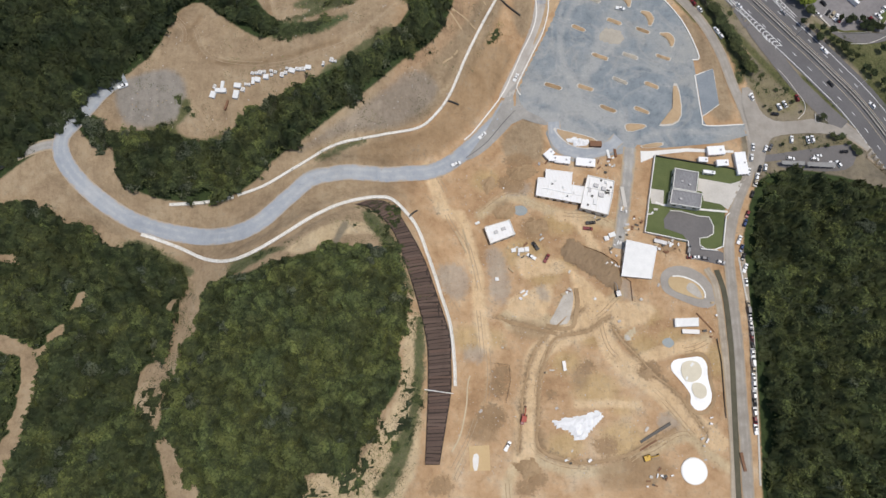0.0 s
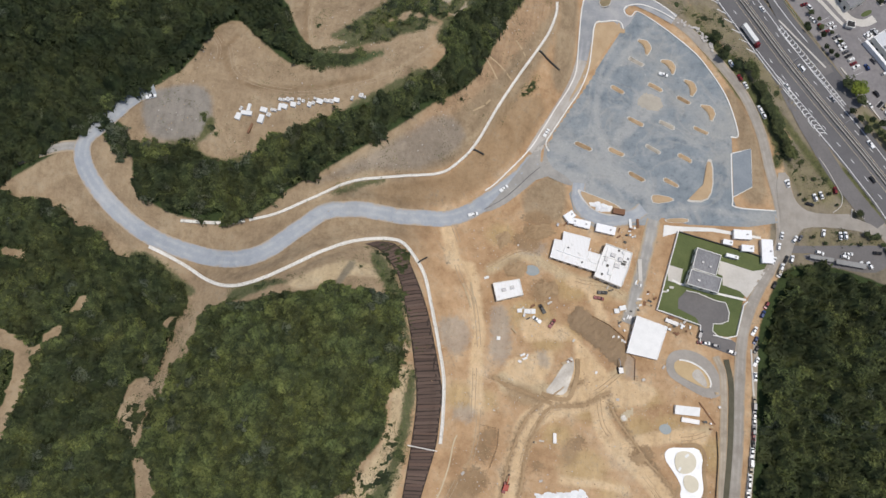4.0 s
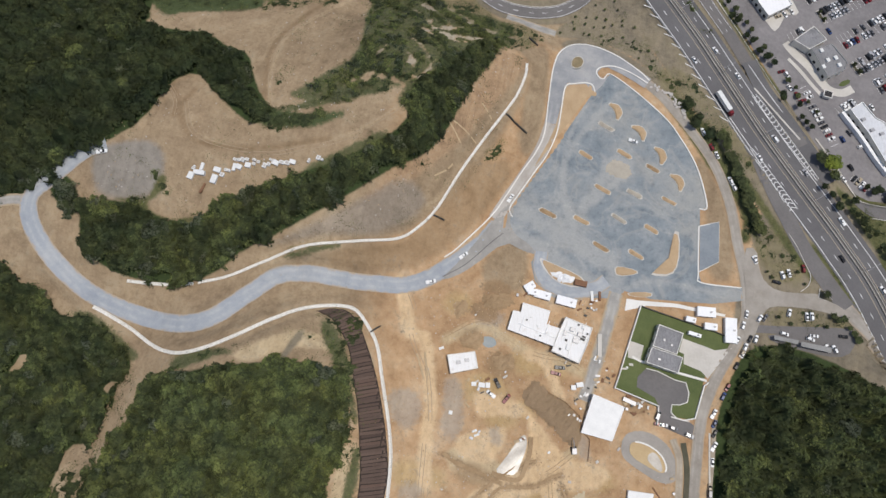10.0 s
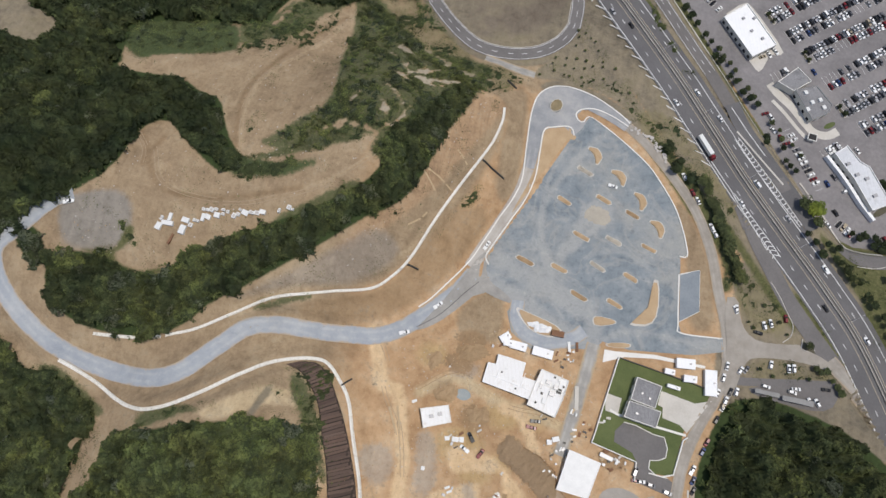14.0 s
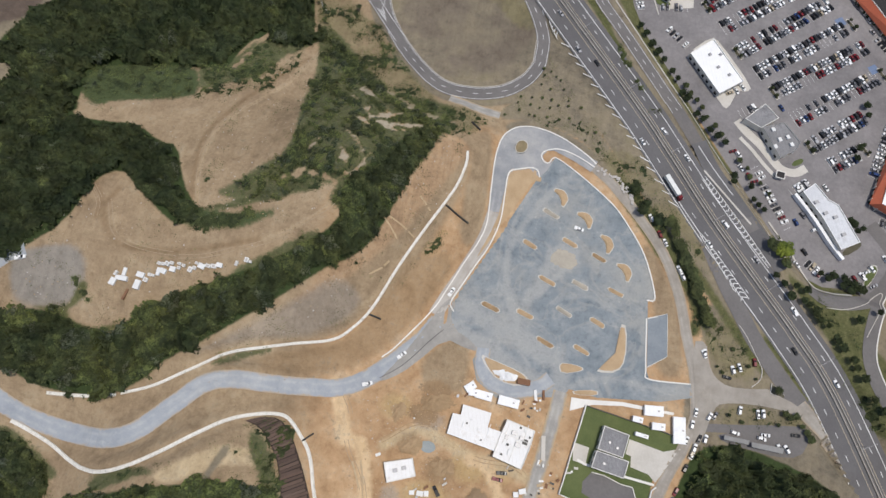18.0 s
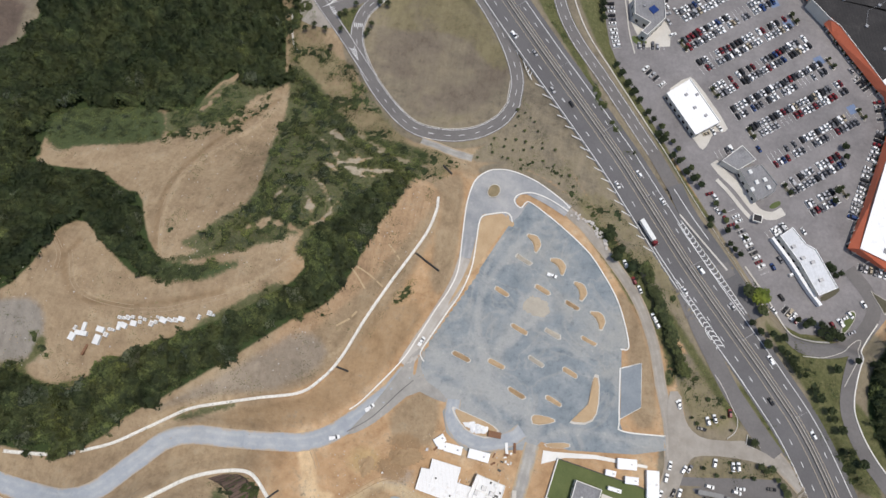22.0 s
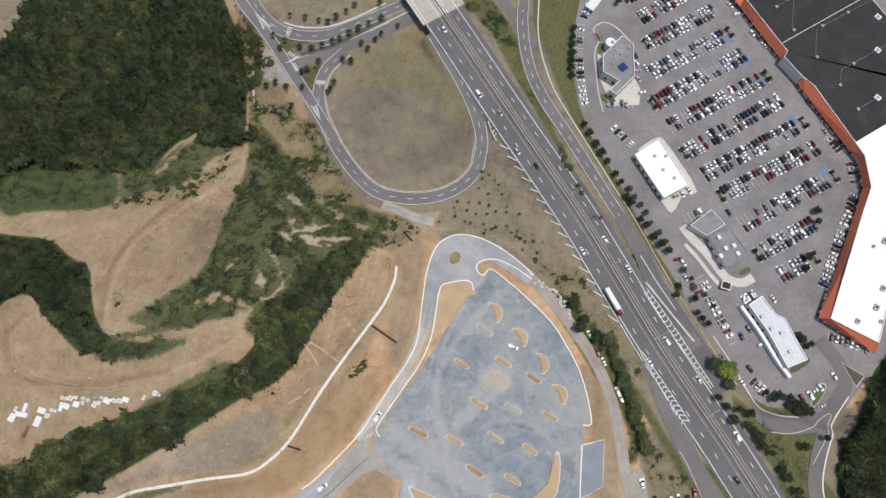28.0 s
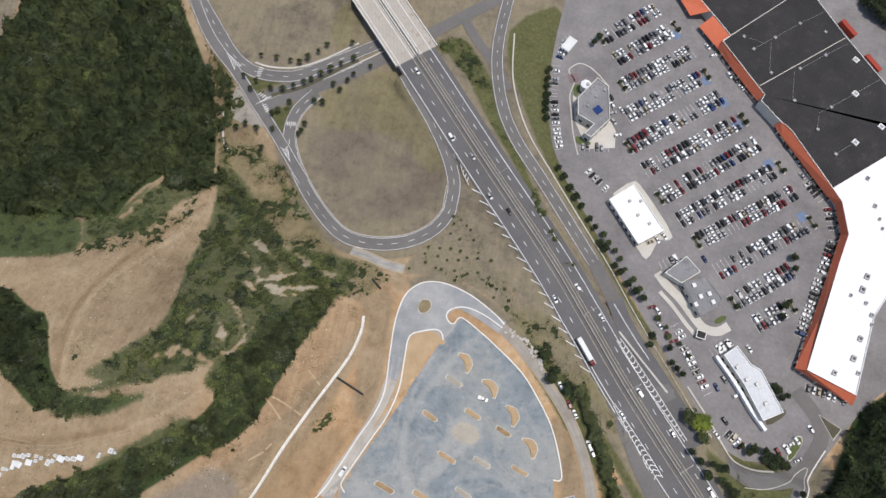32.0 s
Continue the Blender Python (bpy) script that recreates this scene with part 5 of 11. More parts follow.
MALL_TREES = [(116.8, 434.5), (117, 428.6), (117.2, 423.6), (117.7, 418), (118.0, 412.4), (118.2, 407.5), (119.1, 402.4), (129.6, 371.9), (133.4, 367.1), (137.7, 361), (141.5, 355.9), (145.3, 351.1), (150.6, 344), (154.3, 339.6), (157.7, 330.9), (160.9, 328.2), (167.5, 319.6), (170.6, 316.2), (175.6, 310.5), (179.6, 306.6), (184.4, 303.6), (190.5, 283.6), (200.4, 278.6), (202.4, 271), (205.3, 268.5), (208.4, 266), (144.5, 462), (141.8, 458.2), (266, 340.7), (266.4, 334.2), (261.2, 312.3), (259.9, 305.8), (264, 263.7), (258.2, 265.7)]
VERGE_TREES = [(217.2, 223.2), (223.5, 222.4), (221.6, 216.6), (229.5, 221.2), (231.5, 213.4), (234.5, 208.6), (212.7, 226.6), (247.6, 233.7), (253.4, 233.3), (259.1, 230.1), (263.4, 228), (240.3, 233.9), (244.7, 231.8), (188.2, 277.6), (268.8, 215.3)]
ROADSIDE_TREES = [(159.7, 336.4), (163.1, 332.6), (166.7, 328.1), (170.3, 324.2), (173.6, 318.5), (178.5, 313.6), (182.1, 308.7), (193.6, 294.1), (198.0, 289.5), (200.1, 285.1), (206.1, 281.9), (211.3, 276.4)]
JUNCTION_BUSHES = [(219.6, 154.3), (222.4, 152.5), (225.8, 153.6), (230.4, 146.4), (228.1, 149.1), (232.2, 143.5)]
DARK_TREES = [(138.3, 251), (147.5, 247.5), (140.2, 255.6), (134, 262.9)]
LOOP_PALMS = [(-54.0, 413.0), (-44.5, 412.8), (-36.1, 412.4), (-30.4, 412.0), (-26.1, 416.0), (-20.8, 420.9), (-16.7, 426.2), (-1.9, 429.9), (-55.0, 390.1), (-52.8, 395.3), (-60.7, 397.6), (-43.1, 392.0), (-36.5, 393.3), (-30.5, 395.8), (-25.0, 399.4), (-21.1, 402.2), (-16.2, 406.6), (-11.3, 410.9), (-6.0, 415.2), (0.6, 420.3), (11.6, 416.3), (2.6, 409.7), (-3.4, 398.4), (-7.7, 401.3), (0.0, 405.1), (-16.7, 388.8), (-11.6, 388.9), (-20.2, 369.3), (-19.2, 373.9), (-21.4, 366.9), (-58.1, 365.5), (-53.1, 368.3), (-46.2, 366.7), (-40.6, 355.4), (-67.5, 383.3), (-69.1, 391.5), (-66.4, 379.8), (-39.0, 376.8), (-36.1, 379.1), (-36.8, 367.7), (-30.7, 385.4)]
CARS_LANE = [(160.7, 57.1), (160.7, 53.4), (160.7, 50), (160.4, 46.4), (160.1, 42.5), (159.9, 39), (159.7, 35.4), (159.2, 31.7), (158.9, 27.3), (158.6, 23), (158.2, 19.3), (158, 15.3), (157.5, 10.8), (157.3, 6.9), (156.8, 2.5), (156.6, -2.2), (156.4, -6.3), (161.7, 83.4), (161.8, 77.1), (161.4, 69.3), (160.9, 93.1), (161.5, 88.2), (165.3, 102.8), (167.2, 107.8), (171.5, 119.6), (174, 126.4)]
CARS_LOT_SIDE = [(144.1, 248.5), (149.5, 239.8), (152.9, 235.6), (161.4, 221.7), (163.6, 218.1), (177.6, 178.4)]
CARS_TRIANGLE = [(178.0, 178.9), (193.1, 172.5), (196.5, 174.3), (204.2, 178.2), (190.2, 168.2), (197.5, 152.4), (206.7, 152.0), (209.3, 152.5), (185.1, 147.7), (182.3, 146.9), (175.3, 147.9), (173.8, 141.5), (171.4, 133.3), (180.9, 135.5), (177.8, 135.0), (195.4, 140.8), (210.5, 142.1), (208.6, 140.1), (217.3, 136.6), (220.7, 136.7), (225.2, 144.3), (175.7, 130.2), (174.6, 126.5)]
CARS_SITE = [(80.8, 102.9), (79.1, 99.6), (49.9, 89.5), (47.5, 83.5), (55.7, 82.5), (31.9, -14.4), (39.9, -1.4), (21.9, 152.2), (7.2, 135.2), (41.9, 189.5)]
CARS_COMPOUND = [(132.8, 87.7), (133.5, 83.2), (135.9, 83.2), (141.2, 82.5), (149.2, 80.3)]
TRUCK_LOT = [(105.3, 235.5)]
CABINS_PLAN = [(153.4, 145.1), (145.6, 139.6), (156.3, 137.7), (166.9, 137.5), (148.2, 132.1)]
YELLOW_TREE = [(215.1, 240.4)]
EXIT_TREES = [(217.7, 222.4), (221.3, 217.7), (228.4, 215.3), (234.3, 210.5), (240.9, 203.5), (246.2, 195.8), (249, 192.8), (255.6, 183.3), (258.8, 178.3), (263.3, 168.2), (268.3, 163.2), (257.9, 209.3), (253.5, 187.1), (237.1, 205.7)]
OCHRE_SPOTS = [(23.7, 126.6), (44.5, 85.1), (65.5, 78.7), (53.2, 74), (70.2, 56.9), (87.6, 50.9), (108.1, 50.8), (78.1, 41.9), (62.6, 27.3), (77.6, 13.1), (89.9, 4.7), (60.6, -14.5), (103.9, 36), (88.8, -11.7), (79.2, 101.2), (63.7, 102.7), (118.7, 38.9), (141.1, 27.4), (25.1, 38.8), (13.3, 38.4)]
BROWN_SPOTS = [(48.1, 101), (37.8, 125.1), (74, 24.4), (81.6, -14.4), (46, -30.4), (24.3, -0.8), (15.7, -7.6), (105.7, 23), (40.3, -34.3), (121.7, 91.7), (54.6, 10.3), (-1.1, -32.4), (27.4, 13), (42.8, 136.7), (93.8, -22.5)]
MALL_LOOSE = [(260.6, 234.4), (265, 236.6), (267.1, 239.2), (270.1, 241.6), (231.3, 267), (227.4, 262.3), (238.1, 259.7), (232.7, 245.5), (166.2, 438), (163, 416.4), (162.3, 399.6), (217.2, 332.1), (243.9, 285.7), (277.4, 248.6), (190.2, 300), (193.4, 298.3), (195.3, 290.2), (200.1, 286), (203.3, 283.1), (228.7, 237.7), (156.2, 423.8), (157.3, 418.7), (158.2, 413.6), (159.1, 407.9), (228.4, 283), (233, 287.2), (186.5, 337), (190.2, 339), (193.9, 341.7), (248.9, 392.8), (271.2, 232), (225.7, 450.7), (229.6, 448.2), (233.2, 443.8), (215.5, 462.7), (260.9, 408.5), (268.4, 399.5), (270.5, 392.0), (278.4, 386.2), (211.4, 468.4)]
HEDGE_BITS = [(255.9, 231.5), (259.7, 231), (257.5, 227), (261.6, 229.1), (253.5, 229.1), (257, 267.4), (259.3, 266), (261, 262.1)]
SHADE_PLACE = [(126.8, 453.6)]
KIOSK_PLACE = [(217, 288.6)]
TURRET_PLACE = [(139.4, 426.6)]
DAMP_SPOTS = [(14.6, 337.9), (22.4, 331.6), (12.1, 327.2), (21.5, 321.1), (34.7, 371.7), (20.3, 386.1), (-4.5, 366.4), (-7.3, 348.2), (45.9, 345.8), (39.4, 327.9), (-52.3, 429.3), (-33.9, 440.6)]
TRAILER_PLACE = [(296.5, 494.9), (311.2, 472.6)]
CLUTTER_SPOTS = [(94.9, 94.9), (94, 91), (92.4, 86.8), (115.8, 93.3), (120.1, 91), (124.8, 92.3), (129, 89), (121.3, 88.4), (116.9, 89.1), (37.9, 88.2), (43.1, 88.9), (47.7, 87.6), (52.5, 93), (88.9, 134.3), (91.4, 139.4), (95.7, 141.1), (94.4, 136), (100, 109.6), (103.9, 106.3), (106.9, 105.4), (114.3, 111.3), (55.5, 136.9), (58.2, 142), (64.6, 63), (42.2, 63.1), (143.9, 50.9), (138.3, 41.9), (106.2, -25.2), (101.6, -30.5), (108.7, -29.2), (104.2, -33.1), (30.9, 35.9), (63.1, -21.2), (68.6, -23.8), (129.9, -11.8), (133.6, -3.6), (103.3, -6.3), (55, 21.6), (91.4, 78.8), (85.7, 106.2), (100.8, 98.2), (103.9, 98.9)]
DARK_RIG = [(-112.4, 156.9)]
QUARRY_PICKUP = [(-165.8, 166.2)]

# ---- helpers for shapes ----
def mesh_from(name, verts, faces, material, smooth=False):
    me = bpy.data.meshes.new(name)
    me.from_pydata([tuple(v) for v in verts], [], [tuple(f) for f in faces])
    me.update()
    for mm in (material if isinstance(material, (list, tuple)) else [material]):
        me.materials.append(mm)
    if smooth:
        me.polygons.foreach_set("use_smooth", [True] * len(me.polygons))
    return me


def part(name, bm, material, parent=None, label=""):
    """Links a bmesh as one mesh object under a thing or a part."""
    me = bpy.data.meshes.new(name)
    bm.to_mesh(me)
    bm.free()
    for mm in (material if isinstance(material, (list, tuple)) else [material]):
        me.materials.append(mm)
    return hang(name, me, parent, label)


def hang(name, me, parent=None, label="", m=None):
    ob = new(name, me)
    if parent is not None:
        ob.parent = parent
    if m is not None:
        ob.matrix_basis = m
    if label:
        ob["label"] = label
    return ob


def empty(name, m, label, category, group=""):
    ob = new(name)
    ob.matrix_basis = m
    ob.empty_display_size = 0.5
    return tagged(ob, label, category, group)


def box(bm, x0, x1, y0, y1, z0, z1, bevel=0.0, taper=1.0):
    cx, cy = (x0 + x1) / 2, (y0 + y1) / 2
    vs = []
    for z, k in ((z0, 1.0), (z1, taper)):
        vs += [bm.verts.new((cx + (x - cx) * k, cy + (y - cy) * k, z)) for x, y in ((x0, y0), (x1, y0), (x1, y1), (x0, y1))]
    fs = [(3, 2, 1, 0), (4, 5, 6, 7), (0, 1, 5, 4), (1, 2, 6, 5), (2, 3, 7, 6), (3, 0, 4, 7)]
    made = [bm.faces.new([vs[i] for i in f]) for f in fs]
    if bevel:
        bmesh.ops.bevel(bm, geom=list({e for f in made for e in f.edges}), offset=bevel, segments=1, affect="EDGES")
    return bm


def a_box(*a, **k):
    return box(bmesh.new(), *a, **k)


def rounded(poly, closed=True, rounds=2):
    """Cuts the corners of an outline."""
    p = [Vector(v) for v in poly]
    for _ in range(rounds):
        q = [] if closed else [p[0]]
        n = len(p)
        for i in range(n if closed else n - 1):
            a, b = p[i], p[(i + 1) % n]
            q += [a * 0.75 + b * 0.25, a * 0.25 + b * 0.75]
        if not closed:
            q.append(p[-1])
        p = q
    return [(v.x, v.y) for v in p]


def spline(line, step=2.5):
    """Even points along a smooth curve through the line's points."""
    p = np.array(line, float)
    q = np.vstack([2 * p[0] - p[1], p, 2 * p[-1] - p[-2]])
    out = []
    for i in range(1, len(q) - 2):
        a, b, c, d = q[i - 1], q[i], q[i + 1], q[i + 2]
        n = max(2, int(np.hypot(*(c - b)) / 0.8))
        for k in range(n):
            t = k / n
            out.append(0.5 * (2 * b + (c - a) * t + (2 * a - 5 * b + 4 * c - d) * t * t + (3 * b - a - 3 * c + d) * t ** 3))
    out.append(p[-1])
    out = np.array(out)
    s = np.concatenate([[0], np.cumsum(np.hypot(*np.diff(out, axis=0).T))])
    t = np.linspace(0, s[-1], max(2, int(s[-1] / step) + 1))
    return np.stack([np.interp(t, s, out[:, 0]), np.interp(t, s, out[:, 1])], 1), t


def normals(pts):
    d = np.gradient(pts, axis=0)
    d /= np.maximum(1e-6, np.hypot(d[:, 0], d[:, 1]))[:, None]
    return np.stack([d[:, 1], -d[:, 0]], 1)  # to the right of the way


def inside(poly, x, y):
    """Signed distance to an outline, positive within."""
    p = np.array(poly, float)
    x, y = np.asarray(x, float), np.asarray(y, float)
    best, odd = np.full(x.shape, 1e18), np.zeros(x.shape, bool)
    for (ax, ay), (bx, by) in zip(p, np.roll(p, -1, 0)):
        dx, dy = bx - ax, by - ay
        t = np.clip(((x - ax) * dx + (y - ay) * dy) / max(1e-9, dx * dx + dy * dy), 0, 1)
        best = np.minimum(best, (x - ax - t * dx) ** 2 + (y - ay - t * dy) ** 2)
        if ay != by:
            odd ^= ((ay > y) != (by > y)) & (x < (bx - ax) * (y - ay) / (by - ay) + ax)
    return np.where(odd, 1, -1) * np.sqrt(best)


def away(line, x, y):
    """Distance to an open line, and how far along its points (by y) the nearest one lies."""
    p = np.array(line, float)
    best, at = np.full(x.shape, 1e18), np.zeros(x.shape)
    for (ax, ay), (bx, by) in zip(p[:-1], p[1:]):
        dx, dy = bx - ax, by - ay
        t = np.clip(((x - ax) * dx + (y - ay) * dy) / (dx * dx + dy * dy), 0, 1)
        d = (x - ax - t * dx) ** 2 + (y - ay - t * dy) ** 2
        at = np.where(d < best, ay + t * dy, at)
        best = np.minimum(best, d)
    return np.sqrt(best), at


def patchy(x, y, size, seed=0):
    """Smooth random patches of a given size, from 0 to 1."""
    table = np.random.default_rng(seed).random((128, 128))
    u, v = np.asarray(x, float) / size + 1000, np.asarray(y, float) / size + 1000
    i, j = np.floor(u).astype(int), np.floor(v).astype(int)
    a, b = u - i, v - j
    a, b = a * a * (3 - 2 * a), b * b * (3 - 2 * b)
    t = lambda p, q: table[p % 128, q % 128]
    return (t(i, j) * (1 - a) + t(i + 1, j) * a) * (1 - b) + (t(i, j + 1) * (1 - a) + t(i + 1, j + 1) * a) * b


def mottled(x, y, size, seed=0):
    return 0.5 * patchy(x, y, size, seed) + 0.3 * patchy(x, y, size * 0.45, seed + 1) + 0.2 * patchy(x, y, size * 0.2, seed + 2)


STREAKS = [([(-26.9, 296.2), (-20.5, 292.2), (-13.2, 288.1)], 1.86), ([(-13.4, 299.9), (-6.0, 294.1), (0.9, 291.0)], 1.49), ([(-15.8, 272.4), (-4.6, 278.9), (1.5, 283.1), (3.1, 289.6)], 0.93), ([(2.8, 289.5), (11.6, 285.9), (24.1, 284.0), (39.0, 285.2)], 1.49), ([(-16.0, 271.3), (-4.9, 271.0), (8.1, 274.9), (16.4, 277.5)], 0.81), ([(-31.2, 289.7), (-23.9, 284.3)], 0.74), ([(-21.0, 230.0), (-14.4, 236.4), (-11.7, 242.0), (-9.9, 247.0)], 1.05), ([(-11.8, 242.5), (-14.6, 249.7), (-19.4, 255.1), (-25.4, 260.5)], 1.24), ([(-23.9, 246.7), (-19.7, 238.7)], 1.74), ([(-20.1, 280.6), (-15.2, 272.2)], 0.87), ([(-6.9, 268.6), (3.0, 267.6)], 0.81), ([(-24.7, 272.6), (-16.3, 268.4)], 0.7), ([(-40.8, 244.8), (-36.2, 252.8)], 0.74), ([(-7.0, 286.6), (-10.7, 280.1)], 0.74)]
SCARS = [(SCAR_A, 1.9), (SCAR_B, 4.6), (SCAR_C, 2.4), (SCAR_D, 2.2), (SCAR_E, 1.2), (SCAR_F, 2.0), (SCAR_BALD, 11.0), (SLOPE_SCAR_E, 1.6), (SLOPE_SCAR_F, 1.6), (SLOPE_SCAR_G, 1.2)] + STREAKS


def scarred(x, y, lines=()):
    """How far within a bare scar of the woods and scrub a point lies."""
    v = np.full(np.shape(x), -99.0)
    for line, half in lines or SCARS:
        p = np.array(line)
        near = (x > p[:, 0].min() - 12) & (x < p[:, 0].max() + 12) & (y > p[:, 1].min() - 12) & (y < p[:, 1].max() + 12)
        if near.any():
            v[near] = np.maximum(v[near], half - away(line, x[near], y[near])[0])
    return v - 0.6 + 3.2 * (patchy(x, y, 3.6, 71) - 0.5) + 2.4 * (patchy(x, y, 1.3, 72) - 0.5)


# ---- the lie of the land ----
spots = np.array(SPOTS_SITE + SPOTS_WEST + SPOTS_HILL + SPOTS_NORTH + SPOTS_EAST, float)


def reach(x, y):
    return np.sqrt((x[:, None] - spots[None, :, 0]) ** 2 + (y[:, None] - spots[None, :, 1]) ** 2 + 9.0)


spot_mean = spots[:, 2].mean()
spot_weight = np.linalg.solve(reach(spots[:, 0], spots[:, 1]) - 0.8 * np.eye(len(spots)), spots[:, 2] - spot_mean)
HIGHWAY = [(-45, 524), (5.3, 464.1), (35.6, 428.6), (82, 373.5), (129.1, 318.9), (153.5, 287), (178, 254), (201.5, 225), (224.8, 196.7), (246, 167), (276, 108), (300, 60)]
LOT_LEVEL, MALL_LEVEL = 0.0, -10.0


def highway_level(y):
    return np.interp(y, [60, 200, 255, 320, 385, 408, 470, 530], [-1.0, -1.8, -2.3, -2.4, 0.6, 1.6, 1.6, 0.5])


def lie(x, y):
    x, y = np.asarray(x, float).ravel(), np.asarray(y, float).ravel()
    cx, cy = np.clip(x, -330, 420), np.clip(y, -160, 600)
    z = np.empty(len(x))
    for i in range(0, len(x), 20000):
        z[i:i + 20000] = reach(cx[i:i + 20000], cy[i:i + 20000]) @ spot_weight + spot_mean
    z = np.clip(z, -14, 52)
    for poly, level, soft in ((GRAVEL_LOT, LOT_LEVEL, 6.0), (MALL_LOT, MALL_LEVEL, 7.0)):
        k = np.clip(inside(poly, x, y) / soft + 1, 0, 1)
        k = k * k * (3 - 2 * k)
        z = z * (1 - k) + level * k
    d, at = away(HIGHWAY, x, y)
    level = highway_level(at) - 0.35
    bank = level - np.maximum(0, d - 13.5) * 0.55
    gap = (at > 421) & (at < 466) & (d < 70)
    z = np.where((d < 13.5) & ~gap, level, np.where(gap, np.minimum(z, -4.6), np.maximum(z, bank)))
    return z


def graded(lo, hi, step, far):
    mid = np.arange(lo, hi + step / 2, step)
    out, s, k = [], step, 0.0
    while k < far:
        s *= 1.5
        k += s
        out.append(k)
    return np.concatenate([lo - np.array(out[::-1]), mid, hi + np.array(out)])


GRID_X, GRID_Y = graded(-330, 400, 1.6, 2600), graded(-110, 590, 1.6, 2600)


def land():
    """Heights of the land on its grid, with the small unevenness of bare earth."""
    gx, gy = np.meshgrid(GRID_X, GRID_Y)
    x, y = gx.ravel(), gy.ravel()
    z = lie(x, y)
    hold = np.maximum(np.clip(inside(GRAVEL_LOT, x, y) / 3 + 1, 0, 1), np.clip(inside(MALL_LOT, x, y) / 3 + 1, 0, 1))
    rough = np.zeros(len(x))
    for i, s in enumerate((0.045, 0.13, 0.3)):
        ph = i * 1.7
        rough += (np.sin(x * s + 2.1 * np.sin(y * s * 0.7 + ph)) * np.cos(y * s * 1.1 + 1.7 * np.sin(x * s * 0.6 + ph))) * (0.45, 0.2, 0.09)[i]
    d, _ = away(HIGHWAY, x, y)
    z += rough * (1 - hold) * np.clip((d - 16) / 8, 0, 1) * np.where(x < 30, 1.5, 0.8)
    core = (inside(GRAVEL_LOT, x, y) > 0) | (inside(MALL_LOT, x, y) > 0)
    for line, width in ROAD_BEDS:  # roads are graded level across
        pts, _ = spline(line, 2.0)
        p = np.array(line)
        near = np.flatnonzero((x > p[:, 0].min() - 15) & (x < p[:, 0].max() + 15) & (y > p[:, 1].min() - 15) & (y < p[:, 1].max() + 15) & (d > 14) & ~core)
        if not len(near):
            continue
        gap = (x[near, None] - pts[None, :, 0]) ** 2 + (y[near, None] - pts[None, :, 1]) ** 2
        k = gap.argmin(1)
        level = lie(pts[:, 0], pts[:, 1])
        f = np.clip(1 - (np.sqrt(gap[np.arange(len(near)), k]) - width / 2 - 0.8) / 4, 0, 1)
        z[near] = z[near] * (1 - f) + level[k] * f
    return z.reshape(gx.shape)


ROAD_BEDS = [(MAIN_ROAD, 9), (LOOP_ROAD, 8), (LOT_SIDE_ROAD, 6), (EAST_ROAD, 6), (RAMP, 8.5), (LOOP_SOUTH, 8), (LOOP_NORTH, 8), (SIDE_STREET, 7), (CROSS_ROAD, 10), (DITCH_NORTH, 2.4), (DITCH_SOUTH, 2.4), (FRONTAGE_ROAD, 7), (RAMP_CONNECTOR, 8)]
GRID_Z = land()


def ground(x, y):
    """The land's height at points, as its mesh has it."""
    x, y = np.asarray(x, float).ravel(), np.asarray(y, float).ravel()
    i = np.clip(np.searchsorted(GRID_X, x) - 1, 0, len(GRID_X) - 2)
    j = np.clip(np.searchsorted(GRID_Y, y) - 1, 0, len(GRID_Y) - 2)
    u, v = (x - GRID_X[i]) / (GRID_X[i + 1] - GRID_X[i]), (y - GRID_Y[j]) / (GRID_Y[j + 1] - GRID_Y[j])
    return (GRID_Z[j, i] * (1 - u) + GRID_Z[j, i + 1] * u) * (1 - v) + (GRID_Z[j + 1, i] * (1 - u) + GRID_Z[j + 1, i + 1] * u) * v


def ground_at(x, y):
    return float(ground([x], [y])[0])


